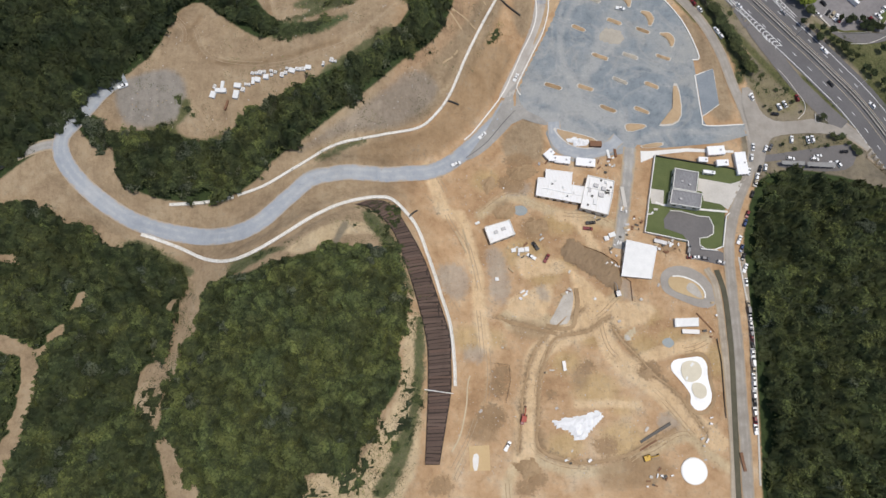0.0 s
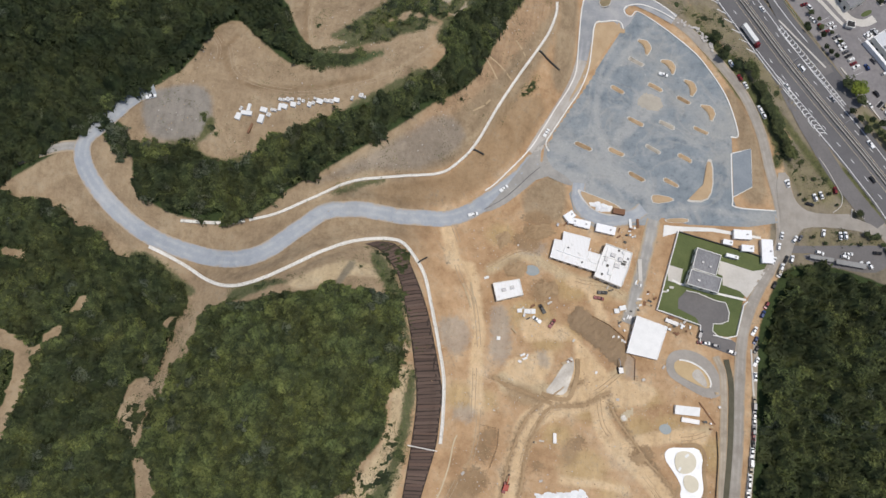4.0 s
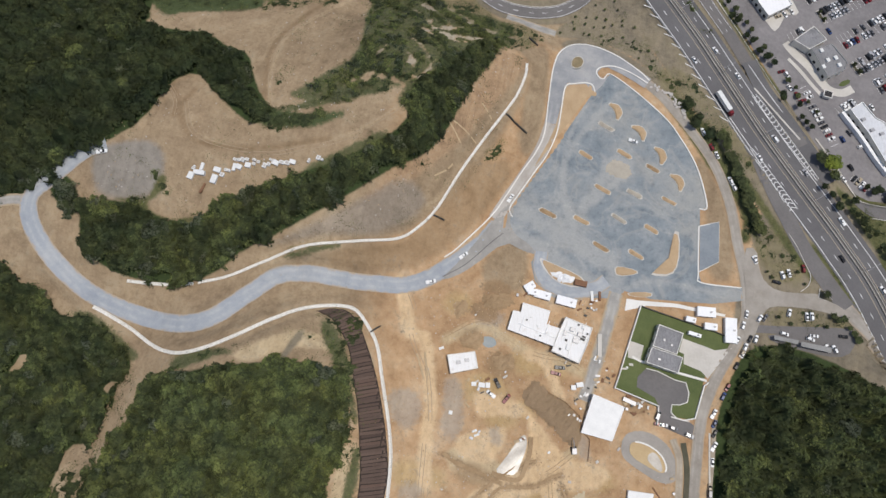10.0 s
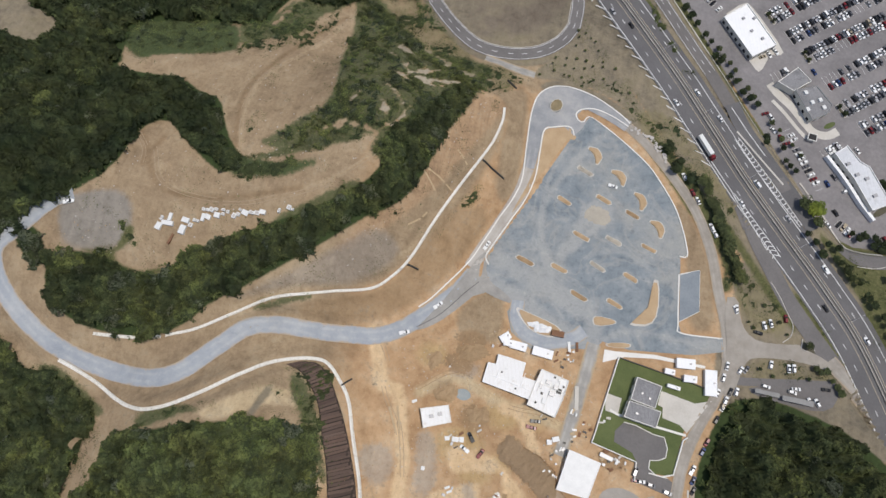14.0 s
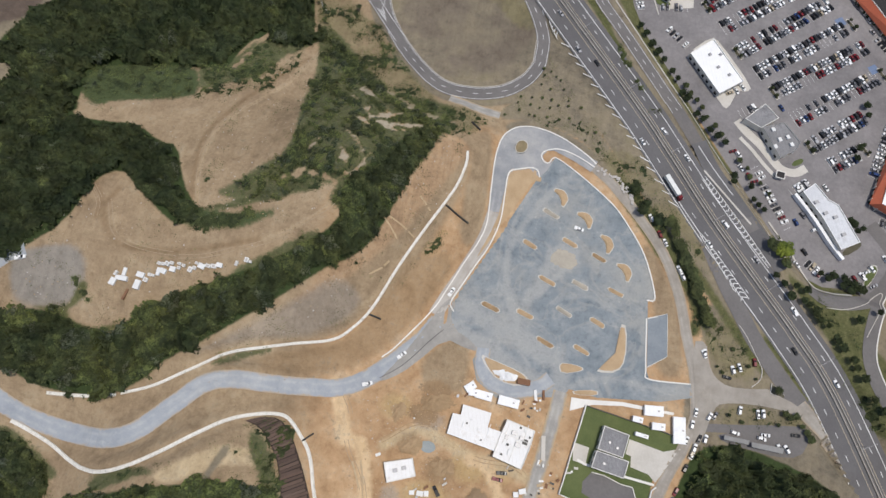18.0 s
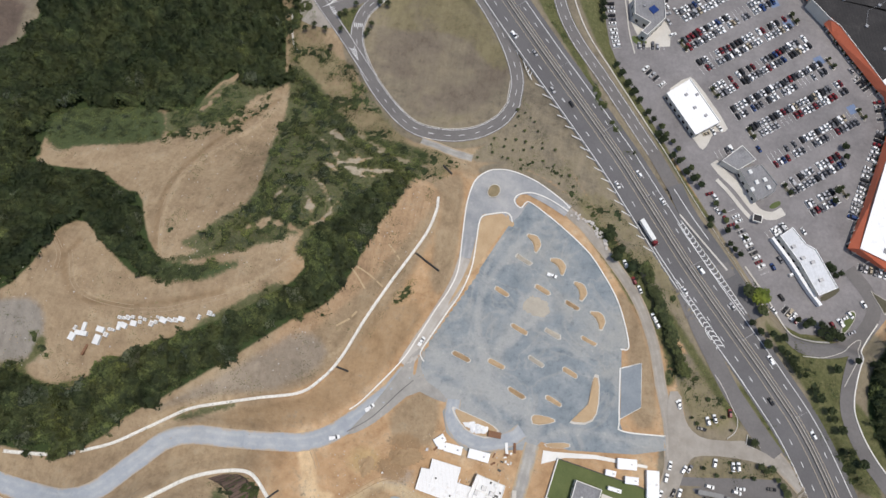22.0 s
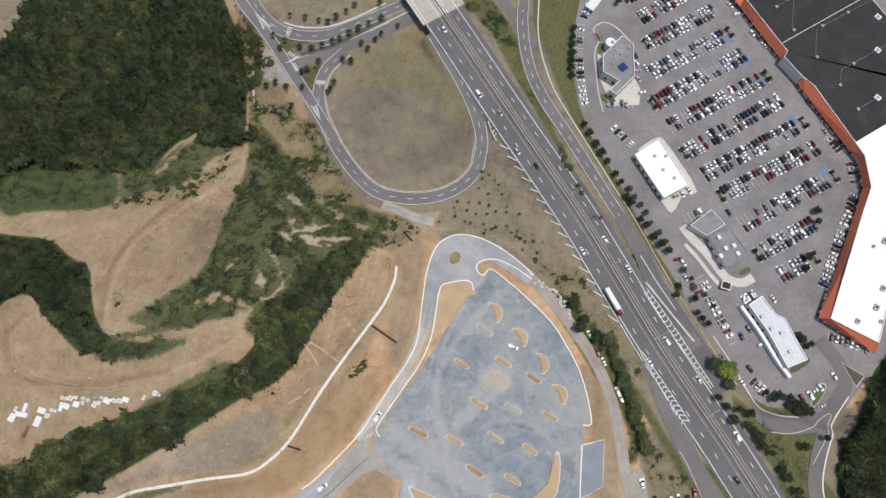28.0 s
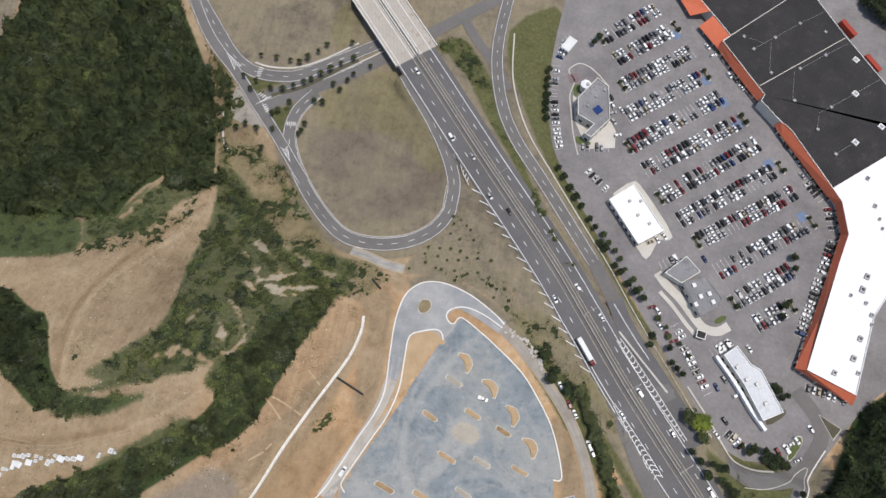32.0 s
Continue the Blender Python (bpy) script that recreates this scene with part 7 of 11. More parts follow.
# ---- buildings ----
def flat_building(name, outline, base, height, label, wall_mat, roof_mat, parapet=0.5, rim=None, category="building"):
    """Walls one by one, a roof slab and a parapet round it."""
    p = np.array(outline, float)
    area = 0.5 * np.sum(p[:, 0] * np.roll(p[:, 1], -1) - np.roll(p[:, 0], -1) * p[:, 1])
    if area < 0:
        p = p[::-1]
    c = p.mean(0)
    thing = empty(name, pose(c[0], c[1], base), label, category)
    q = p - c
    n = len(q)
    d = np.roll(q, -1, 0) - q
    d /= np.hypot(d[:, 0], d[:, 1])[:, None]
    out = np.stack([d[:, 1], -d[:, 0]], 1)
    inner = []
    for i in range(n):
        a, b = out[i - 1], out[i]
        k = 1 + a @ b
        inner.append(q[i] - 0.35 * (a + b) / max(0.4, k))
    inner = np.array(inner)
    for i in range(n):
        j = (i + 1) % n
        bm = bmesh.new()
        ring = [bm.verts.new((*v, z)) for z in (-3.0, height + parapet) for v in (q[i], q[j], inner[j], inner[i])]
        for f in ((0, 1, 5, 4), (1, 2, 6, 5), (2, 3, 7, 6), (3, 0, 4, 7), (4, 5, 6, 7)):
            bm.faces.new([ring[k] for k in f])
        w = part("wall", bm, [wall_mat, rim or wall_mat], thing)
        w.data.polygons[4].material_index = 1
    bm = bmesh.new()
    bm.faces.new([bm.verts.new((*v, height)) for v in inner])
    bm.normal_update()
    bmesh.ops.triangulate(bm, faces=bm.faces[:], ngon_method="EAR_CLIP")
    part("roof", bm, roof_mat, thing)
    return thing


def base_of(outline, dz=0.0):
    p = np.array(outline, float)
    return float(ground(p[:, 0], p[:, 1]).min()) + dz


PALE_ROOF = roof_coat("pale_grey_roof_coating", (0.50, 0.51, 0.53), (0.66, 0.67, 0.69), (0.33, 0.33, 0.33), 0.5)
flat_building("site_hall", ROOF_A, base_of(ROOF_A), 5.0, "white flat-roofed site hall on bare earth", WALL_PAINT, WHITE_METAL, 0.2, WHITE_ROOF)
flat_building("site_office", ROOF_SMALL, base_of(ROOF_SMALL), 4.2, "small white flat-roofed building under construction", WALL_PAINT, SITE_ROOF, 0.5, PALE_CONCRETE)
flat_building("white_block_main", ROOF_WHITE_MAIN, base_of(ROOF_WHITE_MAIN), 4.2, "white stepped flat-roofed building under construction", WALL_PAINT, SITE_ROOF, 0.3, WHITE_ROOF)
flat_building("white_block_east", ROOF_WHITE_EAST, base_of(ROOF_WHITE_EAST), 4.8, "white flat-roofed wing with roof plant", WALL_PAINT, SITE_ROOF, 0.6, PALE_CONCRETE)
flat_building("compound_hall", GREY_HOUSE_BACK, base_of(GREY_HOUSE_BACK), 4.5, "grey flat-roofed compound building with pale parapet", WALL_PAINT, GREY_ROOF, 0.6, PALE_CONCRETE)
flat_building("compound_office", GREY_HOUSE_FRONT, base_of(GREY_HOUSE_FRONT), 5.4, "taller grey flat-roofed compound building with pale parapet", WALL_PAINT, GREY_ROOF, 0.6, PALE_CONCRETE)
flat_building("site_shed", SHED, base_of(SHED), 3.2, "long white site shed", WHITE_METAL, WHITE_METAL, 0.0)
flat_building("shop_white", SHOP_WHITE, MALL_LEVEL, 4.8, "white flat-roofed shop in the car park", WALL_PAINT, WHITE_ROOF, 0.6, WHITE_ROOF)
flat_building("drive_through", SHOP_GREY_FRONT, MALL_LEVEL, 5.0, "drive-through canopy with a blue-grey roof", WALL_PAINT, GREY_ROOF, 0.5, PALE_CONCRETE)
flat_building("bank", SHOP_GREY, MALL_LEVEL, 5.5, "grey flat-roofed bank with roof plant", WALL_PAINT, GREY_ROOF, 0.5, GREY_ROOF)
flat_building("shop_long", SHOP_LONG, MALL_LEVEL, 6.0, "long pale grey flat-roofed shop with roof plant", WALL_PAINT, PALE_ROOF, 0.6, WHITE_ROOF)
flat_building("hexagon_block", HEX_BLOCK, MALL_LEVEL, 7.0, "grey angular restaurant with pale parapet", WALL_PAINT, GREY_ROOF, 0.8, PALE_CONCRETE)
flat_building("mall_dark", MALL_DARK, MALL_LEVEL, 8.0, "shopping hall with a dark membrane roof", WALL_PAINT, DARK_ROOF, 0.6, PALE_CONCRETE)
flat_building("mall_white", MALL_WHITE, MALL_LEVEL, 8.0, "shopping hall with a white roof", WALL_PAINT, WHITE_ROOF, 0.6, WHITE_ROOF)


def sloped_canopy(name, low, high, label):
    """A sloping metal roof on posts in front of the hall, from its outer low edge to the high edge at the wall."""
    thing = empty(name, pose(0, 0, MALL_LEVEL), label, "canopy")
    n = len(low)
    for i in range(n - 1):
        bm = bmesh.new()
        c = [(*low[i], 3.5), (*low[i + 1], 3.5), (*high[i + 1], 8.75), (*high[i], 8.75)]
        t = [bm.verts.new(v) for v in c]
        u = [bm.verts.new((x, y, z - 0.35)) for x, y, z in c]
        bm.faces.new(t)
        bm.faces.new(u[::-1])
        for k in range(4):
            j = (k + 1) % 4
            bm.faces.new((t[j], t[k], u[k], u[j]))
        bmesh.ops.recalc_face_normals(bm, faces=bm.faces[:])
        part("roof_panel", bm, ORANGE_PAINT, thing)
        a, b = Vector(low[i]), Vector(low[i + 1])
        m = Vector(high[i]) * 0.12
        for k in range(max(1, int((b - a).length / 7))):
            p = a + (b - a) * (k + 0.5) / max(1, int((b - a).length / 7)) + (Vector(high[i]) - a) * 0.12
            part("post", a_box(p.x - 0.25, p.x + 0.25, p.y - 0.25, p.y + 0.25, 0.0, 3.8), WALL_PAINT, thing)
    return thing


for low, high in ARCADES:
    sloped_canopy("mall_canopy", low, high, "orange metal arcade roof along the shopping hall")

# ---- trees ----
rng = np.random.default_rng(7)


def crown_shape(seed, clumps, leaf, lobes=6):
    """A lumpy crown of unit radius: a dark core and many small leaf clumps on its lobes, with gaps."""
    r = np.random.default_rng(seed)
    verts, faces = [(0, 0, 0.42)], []
    ids = []
    for rad, z in ((0.55, 0.25), (0.78, -0.05), (0.45, -0.4)):
        row = []
        for k in range(6):
            a = 2 * math.pi * k / 6 + z
            j = r.uniform(0.75, 1.15)
            row.append(len(verts))
            verts.append((rad * j * math.cos(a), rad * j * math.sin(a), z))
        ids.append(row)
    for k in range(6):
        n = (k + 1) % 6
        faces.append((0, ids[0][k], ids[0][n], ids[0][n]))
        for a, b in zip(ids[:-1], ids[1:]):
            faces.append((a[k], b[k], b[n], a[n]))
    heads = [(0.0, 0.0, 0.35, 0.5)]
    for k in range(lobes - 1):
        a, d = 2 * math.pi * (k + r.uniform(-0.3, 0.3)) / (lobes - 1), r.uniform(0.35, 0.62)
        heads.append((d * math.cos(a), d * math.sin(a), r.uniform(-0.1, 0.35), r.uniform(0.28, 0.45)))
    for i in range(clumps):
        lx, ly, lz, lr = heads[i % lobes]
        v = r.normal(size=3)
        v /= np.linalg.norm(v)
        v[2] = abs(v[2]) * 0.95 - 0.1
        c = np.array((lx, ly, lz)) + v * lr * r.uniform(0.7, 1.12)
        up = v + r.normal(size=3) * 0.4 + np.array((0, 0, 0.5))
        up /= np.linalg.norm(up)
        e = np.cross(up, r.normal(size=3))
        e /= np.linalg.norm(e)
        f = np.cross(up, e)
        s = leaf * r.uniform(0.7, 1.35)
        q = len(verts)
        for a, b, h in ((-1, -0.6, 0), (0.2, -1, -0.15), (1, 0.1, 0.05), (-0.1, 1, -0.2)):
            verts.append(tuple(c + e * a * s + f * b * s + up * h * s))
        faces.append((q, q + 1, q + 2, q + 3))
    return np.array(verts), np.array(faces)


CROWNS_MIDDLE = [crown_shape(200 + k, 76, 0.145, 6) for k in range(8)]
CROWNS_LARGE = [crown_shape(300 + k, 150, 0.10, 9) for k in range(6)]


PAVED = [(LOT_SIDE_ROAD, 6.0), (FRONTAGE_ROAD, 9.0), (RAMP_CONNECTOR, 8.0), (RAMP, 7.6), (LOOP_SOUTH, 8.0), (LOOP_NORTH, 8.0), (SIDE_STREET, 7.0), (CROSS_ROAD, 7.6), (BRANCH_TRACK, 6.5), (LOOP_ROAD, 7.4), (MALL_EXIT, 7.0), (FRONTAGE_STUB, 6.0)]


def off_road(x, y):
    """True where no road lies."""
    ok = np.ones(len(x), bool)
    for line, width in PAVED:
        p = np.array(line)
        near = np.flatnonzero((x > p[:, 0].min() - 9) & (x < p[:, 0].max() + 9) & (y > p[:, 1].min() - 9) & (y < p[:, 1].max() + 9))
        if len(near):
            ok[near] &= away(spline(line, 4.0)[0], x[near], y[near])[0] > width / 2 + 0.4
    return ok


def canopy(name, poly, label, height=5.0, trees=(2.0, 4.5), per_m2=3.6, leaf=(0.22, 0.55), tint=(0.15, 0.6), light=0.06, grey=0.04, relief=1.0, rim=0.8, thin=0.0, category="woodland", ragged=1.0):
    """Closed woodland: trees of mixed size side by side, each a dome of many leaf clumps, over an under-layer tinted
    dark for shade.
    """
    p = np.array(poly, float)
    lo, hi = p.min(0) - 2, p.max(0) + 2
    # the trees
    mean = (trees[0] + trees[1]) / 2
    bend = 1.5 * mean
    n = int((hi - lo).prod() / (mean * mean * 1.9))
    tx, ty = rng.uniform(lo[0], hi[0], n), rng.uniform(lo[1], hi[1], n)
    tr = trees[0] + (trees[1] - trees[0]) * rng.random(n) ** 2.2
    patch = np.clip(2.4 * mottled(tx, ty, 20.0, 31) - 0.7, 0, 1)
    # copse tone: darker species, and shadow between crowns put into the tint
    copse = np.clip(3.2 * mottled(tx, ty, 8.0, 37) - 1.1, 0, 1)
    clump = patchy(tx, ty, 12.0, 33)
    th = relief * (rng.normal(0, 0.75, n) + np.where(rng.random(n) < 0.1, 1.8, 0.0) + (tr - mean) * 0.4)
    tt = tint[0] + (tint[1] - tint[0]) * np.clip(0.45 * patch + 0.48 * copse + 0.2 * rng.random(n), 0, 1.0)
    pick = rng.random(n)
    tt = np.minimum(tt, 0.84)
    tt = np.where(pick < light * (0.3 + 14.0 * (clump > 0.8)), rng.uniform(0.7, 0.88, n), np.where(pick > 1 - grey * (0.3 + 1.4 * clump[::-1]), 0.93, tt))
    cell = trees[1]
    nx, ny = int((hi[0] - lo[0]) / cell) + 2, int((hi[1] - lo[1]) / cell) + 2
    grid = [[] for _ in range(nx * ny)]
    for i in range(n):
        grid[int((tx[i] - lo[0]) / cell) * ny + int((ty[i] - lo[1]) / cell)].append(i)
    width = max(map(len, grid)) * 9
    near = np.full((nx * ny, width), -1)
    for i in range(nx):
        for j in range(ny):
            found = [k for a in (i - 1, i, i + 1) for b in (j - 1, j, j + 1) if 0 <= a < nx and 0 <= b < ny for k in grid[a * ny + b]]
            near[i * ny + j, :len(found)] = found

    def dome(x, y):
        """Which tree stands over a point, and its crown's height there and slope."""
        c = ((x - lo[0]) / cell).astype(int) * ny + ((y - lo[1]) / cell).astype(int)
        best, who = np.full(len(x), -99.0), np.zeros(len(x), int)
        wx, wy = x + bend * (patchy(x, y, 2.4, 61) - 0.5), y + bend * (patchy(x, y, 2.4, 62) - 0.5)
        for k in range(width):
            i = near[c, k]
            ok = i >= 0
            if not ok.any():
                break
            q = ((wx - tx[i]) ** 2 + (wy - ty[i]) ** 2) / tr[i] ** 2
            h = np.where(ok, th[i] - relief * tr[i] * (0.3 * q + 0.55 * q ** 3), -99)
            up = h > best
            best, who = np.where(up, h, best), np.where(up, i, who)
        best = np.maximum(best, -min(4.0 * relief, 0.8 * height))
        k = relief * 1.5 / tr[who]
        return best, who, (wx - tx[who]) * k, (wy - ty[who]) * k

    def edge(x, y):
        wob = ragged * (7.0 * (patchy(x, y, 8.0, 41) - 0.5) + 4.0 * (patchy(x, y, 2.6, 42) - 0.5))
        return np.minimum(inside(poly, x, y) + wob - rim, -1.5 * scarred(x, y))

    m = int((hi - lo).prod() * per_m2)
    x, y = rng.uniform(lo[0], hi[0], m), rng.uniform(lo[1], hi[1], m)
    e = edge(x, y)
    keep = e > rng.random(m) ** 2 * min(2.5, height * 0.5)
    if thin:
        bare = np.clip(2.0 * mottled(x, y, 11.0, 51) - 0.5, 0, 1)
        keep &= bare > thin + 0.15 * rng.normal(size=m)
    if height < 2.0:
        keep &= off_road(x, y)
    x, y, e = x[keep], y[keep], e[keep]
    h, who, gx, gy = dome(x, y)
    m = len(x)
    rise = np.clip(0.35 + e / 4.0, 0, 1)
    z = ground(x, y) + (height + h) * rise + rng.normal(0, 0.22, m) * relief
    up = np.stack([gx, gy, np.ones(m)], 1) + rng.normal(0, 0.42, (m, 3))
    up /= np.linalg.norm(up, axis=1)[:, None]
    ex = np.cross(up, rng.normal(size=(m, 3)))
    ex /= np.linalg.norm(ex, axis=1)[:, None]
    fy = np.cross(up, ex)
    s = (leaf[0] + (leaf[1] - leaf[0]) * rng.random(m) ** 1.5) * (0.8 + 0.1 * tr[who])
    c = np.stack([x, y, z], 1)
    vs = np.empty((m, 4, 3))
    for k, (a, b, o) in enumerate(((-1, -0.6, 0), (0.25, -1, -0.2), (1, 0.15, 0.05), (-0.15, 1, -0.25))):
        vs[:, k] = c + (ex * a + fy * b + up * o) * s[:, None]
    tone = np.where(tt[who] > 0.9, tt[who], np.clip(tt[who] + rng.normal(0, 0.035, m), 0, 0.86))
    # the layer under the leaf clumps, its halved tint putting shade into the colour
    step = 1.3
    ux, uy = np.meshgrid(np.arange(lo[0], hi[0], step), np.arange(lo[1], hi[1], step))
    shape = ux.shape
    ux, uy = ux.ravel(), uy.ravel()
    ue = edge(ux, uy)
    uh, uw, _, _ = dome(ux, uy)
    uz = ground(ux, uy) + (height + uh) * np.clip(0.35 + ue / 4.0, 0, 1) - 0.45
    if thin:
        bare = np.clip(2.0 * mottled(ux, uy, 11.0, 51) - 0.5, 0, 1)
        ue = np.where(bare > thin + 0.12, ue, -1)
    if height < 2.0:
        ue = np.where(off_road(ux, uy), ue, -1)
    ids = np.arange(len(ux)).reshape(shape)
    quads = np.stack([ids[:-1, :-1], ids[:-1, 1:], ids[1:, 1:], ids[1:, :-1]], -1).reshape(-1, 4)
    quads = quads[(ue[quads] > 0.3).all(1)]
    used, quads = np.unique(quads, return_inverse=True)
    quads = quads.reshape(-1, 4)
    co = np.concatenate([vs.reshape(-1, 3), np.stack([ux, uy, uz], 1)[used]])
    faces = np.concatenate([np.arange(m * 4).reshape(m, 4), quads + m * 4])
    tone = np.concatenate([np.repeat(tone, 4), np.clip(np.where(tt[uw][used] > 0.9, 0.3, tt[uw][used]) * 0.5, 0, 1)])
    me = bpy.data.meshes.new(name)
    me.vertices.add(len(co))
    me.vertices.foreach_set("co", co.ravel())
    me.loops.add(faces.size)
    me.loops.foreach_set("vertex_index", faces.ravel())
    me.polygons.add(len(faces))
    me.polygons.foreach_set("loop_start", np.arange(0, faces.size, 4))
    me.polygons.foreach_set("loop_total", np.full(len(faces), 4))
    me.update()
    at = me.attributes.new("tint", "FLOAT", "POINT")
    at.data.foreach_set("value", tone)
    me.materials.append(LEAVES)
    return tagged(new(name, me), label, category, kind="stuff")


canopy("woodland_west", WOODS_WEST, "dense dark green broadleaf woodland on the slope", tint=(0.0, 0.5), light=0.01, trees=(2.0, 5.0), relief=1.4)
canopy("woodland_corner", WOODS_CORNER, "dense dark green broadleaf woodland above the quarry", tint=(0.02, 0.42), light=0.01, trees=(2.0, 5.0), relief=1.4)
canopy("woodland_gap", WOODS_GAP, "dark green broadleaf woodland beside a clearing", tint=(0.1, 0.7), trees=(2.0, 5.0), relief=1.6, light=0.01)
canopy("woodland_fringe", WOODS_FRINGE, "ragged scrub along the edge of the wood", tint=(0.2, 0.86), trees=(0.9, 2.8), height=1.6, thin=0.1, rim=-0.8, per_m2=4.5, leaf=(0.16, 0.4), relief=0.9, category="scrub")
canopy("woodland_north", WOODS_NORTH, "dense dark green broadleaf woodland", tint=(0.0, 0.66), trees=(2.0, 5.2), relief=1.9, light=0.008)
canopy("woodland_strip", WOODS_STRIP, "strip of dark green trees above the cut slope", tint=(0.08, 0.94), grey=0.12, relief=1.3, trees=(1.8, 4.8), per_m2=4.5, light=0.05)
canopy("woodland_clump", WOODS_CLUMP, "clump of dark trees beside the gravel road", tint=(0.0, 0.4), grey=0.3, per_m2=4.5)
canopy("woodland_hill", WOODS_HILL, "green scrubby woodland on the rounded hill", tint=(0.34, 0.98), trees=(1.2, 4.4), height=3.4, light=0.04, grey=0.05, per_m2=4.4, leaf=(0.26, 0.6), relief=1.1, rim=-0.6)
canopy("woodland_southwest", WOODS_SOUTHWEST, "dark green woodland in the valley", tint=(0.08, 0.95), trees=(1.5, 4.4), relief=1.2, height=4.5, light=0.05, per_m2=3.8, leaf=(0.26, 0.58), rim=-0.8)
canopy("woodland_east", WOODS_EAST, "tall dark green woodland beside the lane", tint=(0.14, 1.0), trees=(2.2, 5.6), height=8.0, light=0.06, relief=1.8, rim=3.2)
canopy("woodland_mall", WOODS_MALL, "dark green woodland behind the car park", tint=(0.0, 0.42), height=8.0, relief=1.2)
canopy("woodland_northeast", WOODS_NORTHEAST, "dark green woodland behind the shopping hall", tint=(0.0, 0.42), height=8.0)
canopy("scrub_slope", SCRUB_SLOPE, "dark green scrub on the slope with bare gaps", tint=(0.5, 1.1), grey=0.3, light=0.05, trees=(0.9, 2.8), height=1.4, thin=0.12, rim=0.0, per_m2=4.5, leaf=(0.16, 0.36), relief=0.9, category="scrub")
for outline in (SCRUB_BANK, SCRUB_TONGUE, SCRUB_VERGE, SCRUB_TERRACE, SCRUB_FOOT):
    canopy("scrub", outline, "low green scrub on bare earth", tint=(0.4, 0.95), trees=(0.8, 1.8), height=0.7, thin=0.14, rim=0.0, per_m2=4.5, leaf=(0.14, 0.32), relief=0.5, category="scrub")
canopy("terrace_grass", SCRUB_PATCH, "green grass and weeds on the terrace above the quarry", tint=(0.45, 0.8), trees=(0.9, 2.2), height=0.5, thin=0.02, rim=0.0, per_m2=4.0, leaf=(0.14, 0.3), relief=0.35, category="grass")
for outline in (GRASS_GULLY, GRASS_GULLY_NORTH, GRASS_GULLY_SOUTH, GRASS_CORNER, DITCH_GRASS):
    canopy("weeds", outline, "bright green weeds and grass tufts", tint=(0.5, 0.84), trees=(0.8, 1.6), height=0.4, thin=0.22, rim=-0.4, per_m2=4.0, leaf=(0.12, 0.28), relief=0.3, category="weeds")
canopy("verge_shrubs", MEDIAN_RAMP, "olive shrubs on the highway verge", tint=(0.45, 0.86), trees=(0.8, 2.0), height=0.9, thin=0.36, rim=0.3, per_m2=4.0, leaf=(0.14, 0.3), relief=0.5, category="shrubs")
canopy("verge_shrubs", SHRUB_NORTH, "olive shrubs beside the bridge", tint=(0.35, 0.84), trees=(0.8, 2.2), height=1.0, thin=0.34, rim=0.0, per_m2=4.0, leaf=(0.14, 0.32), relief=0.5, category="shrubs")
canopy("lane_shrubs", VERGE_OLIVE, "olive shrubs beside the lane", tint=(0.4, 0.85), trees=(0.8, 1.8), height=0.8, thin=0.36, rim=0.2, per_m2=4.0, leaf=(0.14, 0.3), relief=0.5, category="shrubs")
canopy("lane_weeds", LANE_OLIVE, "olive weeds along the lane", tint=(0.35, 0.85), trees=(0.7, 1.8), height=0.5, thin=0.28, rim=-0.3, per_m2=3.5, leaf=(0.14, 0.3), relief=0.4, category="weeds")
canopy("ramp_weeds", RAMP_OLIVE, "olive weeds beside the ramp", tint=(0.4, 0.85), trees=(0.7, 1.6), height=0.4, thin=0.5, rim=-0.3, per_m2=3.5, leaf=(0.12, 0.28), relief=0.3, category="weeds")
canopy("junction_weeds", JUNCTION_OLIVE, "olive weeds on the dusty triangle", tint=(0.35, 0.8), trees=(0.7, 1.6), height=0.4, thin=0.52, rim=-0.3, per_m2=3.0, leaf=(0.14, 0.28), relief=0.3, category="weeds")
canopy("triangle_weeds", FIELD_TRIANGLE, "thin olive grass on the dry triangle", tint=(0.45, 0.86), trees=(0.7, 1.6), height=0.3, thin=0.56, rim=-0.3, per_m2=3.0, leaf=(0.12, 0.26), relief=0.25, category="weeds")
canopy("fringe_weeds", QUARRY_FRINGE, "patchy green weeds along the quarry's upper edge", tint=(0.35, 0.84), trees=(0.8, 1.9), height=0.6, thin=0.36, rim=-0.6, per_m2=4.0, leaf=(0.14, 0.32), relief=0.5, category="weeds")
canopy("rim_weeds", PAD_RIM, "olive weeds round the grey gravel pad", tint=(0.45, 0.86), trees=(0.7, 1.6), height=0.5, thin=0.1, rim=-0.9, per_m2=4.0, leaf=(0.12, 0.28), relief=0.4, category="weeds")
canopy("slope_tufts", SLOPE_TUFT, "green weeds on the bare slope", tint=(0.4, 0.84), trees=(0.7, 1.6), height=0.5, thin=0.4, rim=-0.6, per_m2=3.0, leaf=(0.12, 0.28), relief=0.4, category="weeds")
canopy("cut_weeds", CUT_WEEDS, "green weeds on the cut slope below the drain", tint=(0.62, 0.9), trees=(0.7, 1.6), height=0.4, thin=-0.1, rim=-0.5, per_m2=4.0, leaf=(0.12, 0.28), relief=0.3, category="weeds")
canopy("mat_weeds", MAT_WEEDS, "green weeds growing over the upper end of the matting", tint=(0.3, 0.8), trees=(0.7, 1.8), height=1.2, thin=0.2, rim=-0.3, per_m2=4.0, leaf=(0.14, 0.32), relief=0.4, category="weeds")
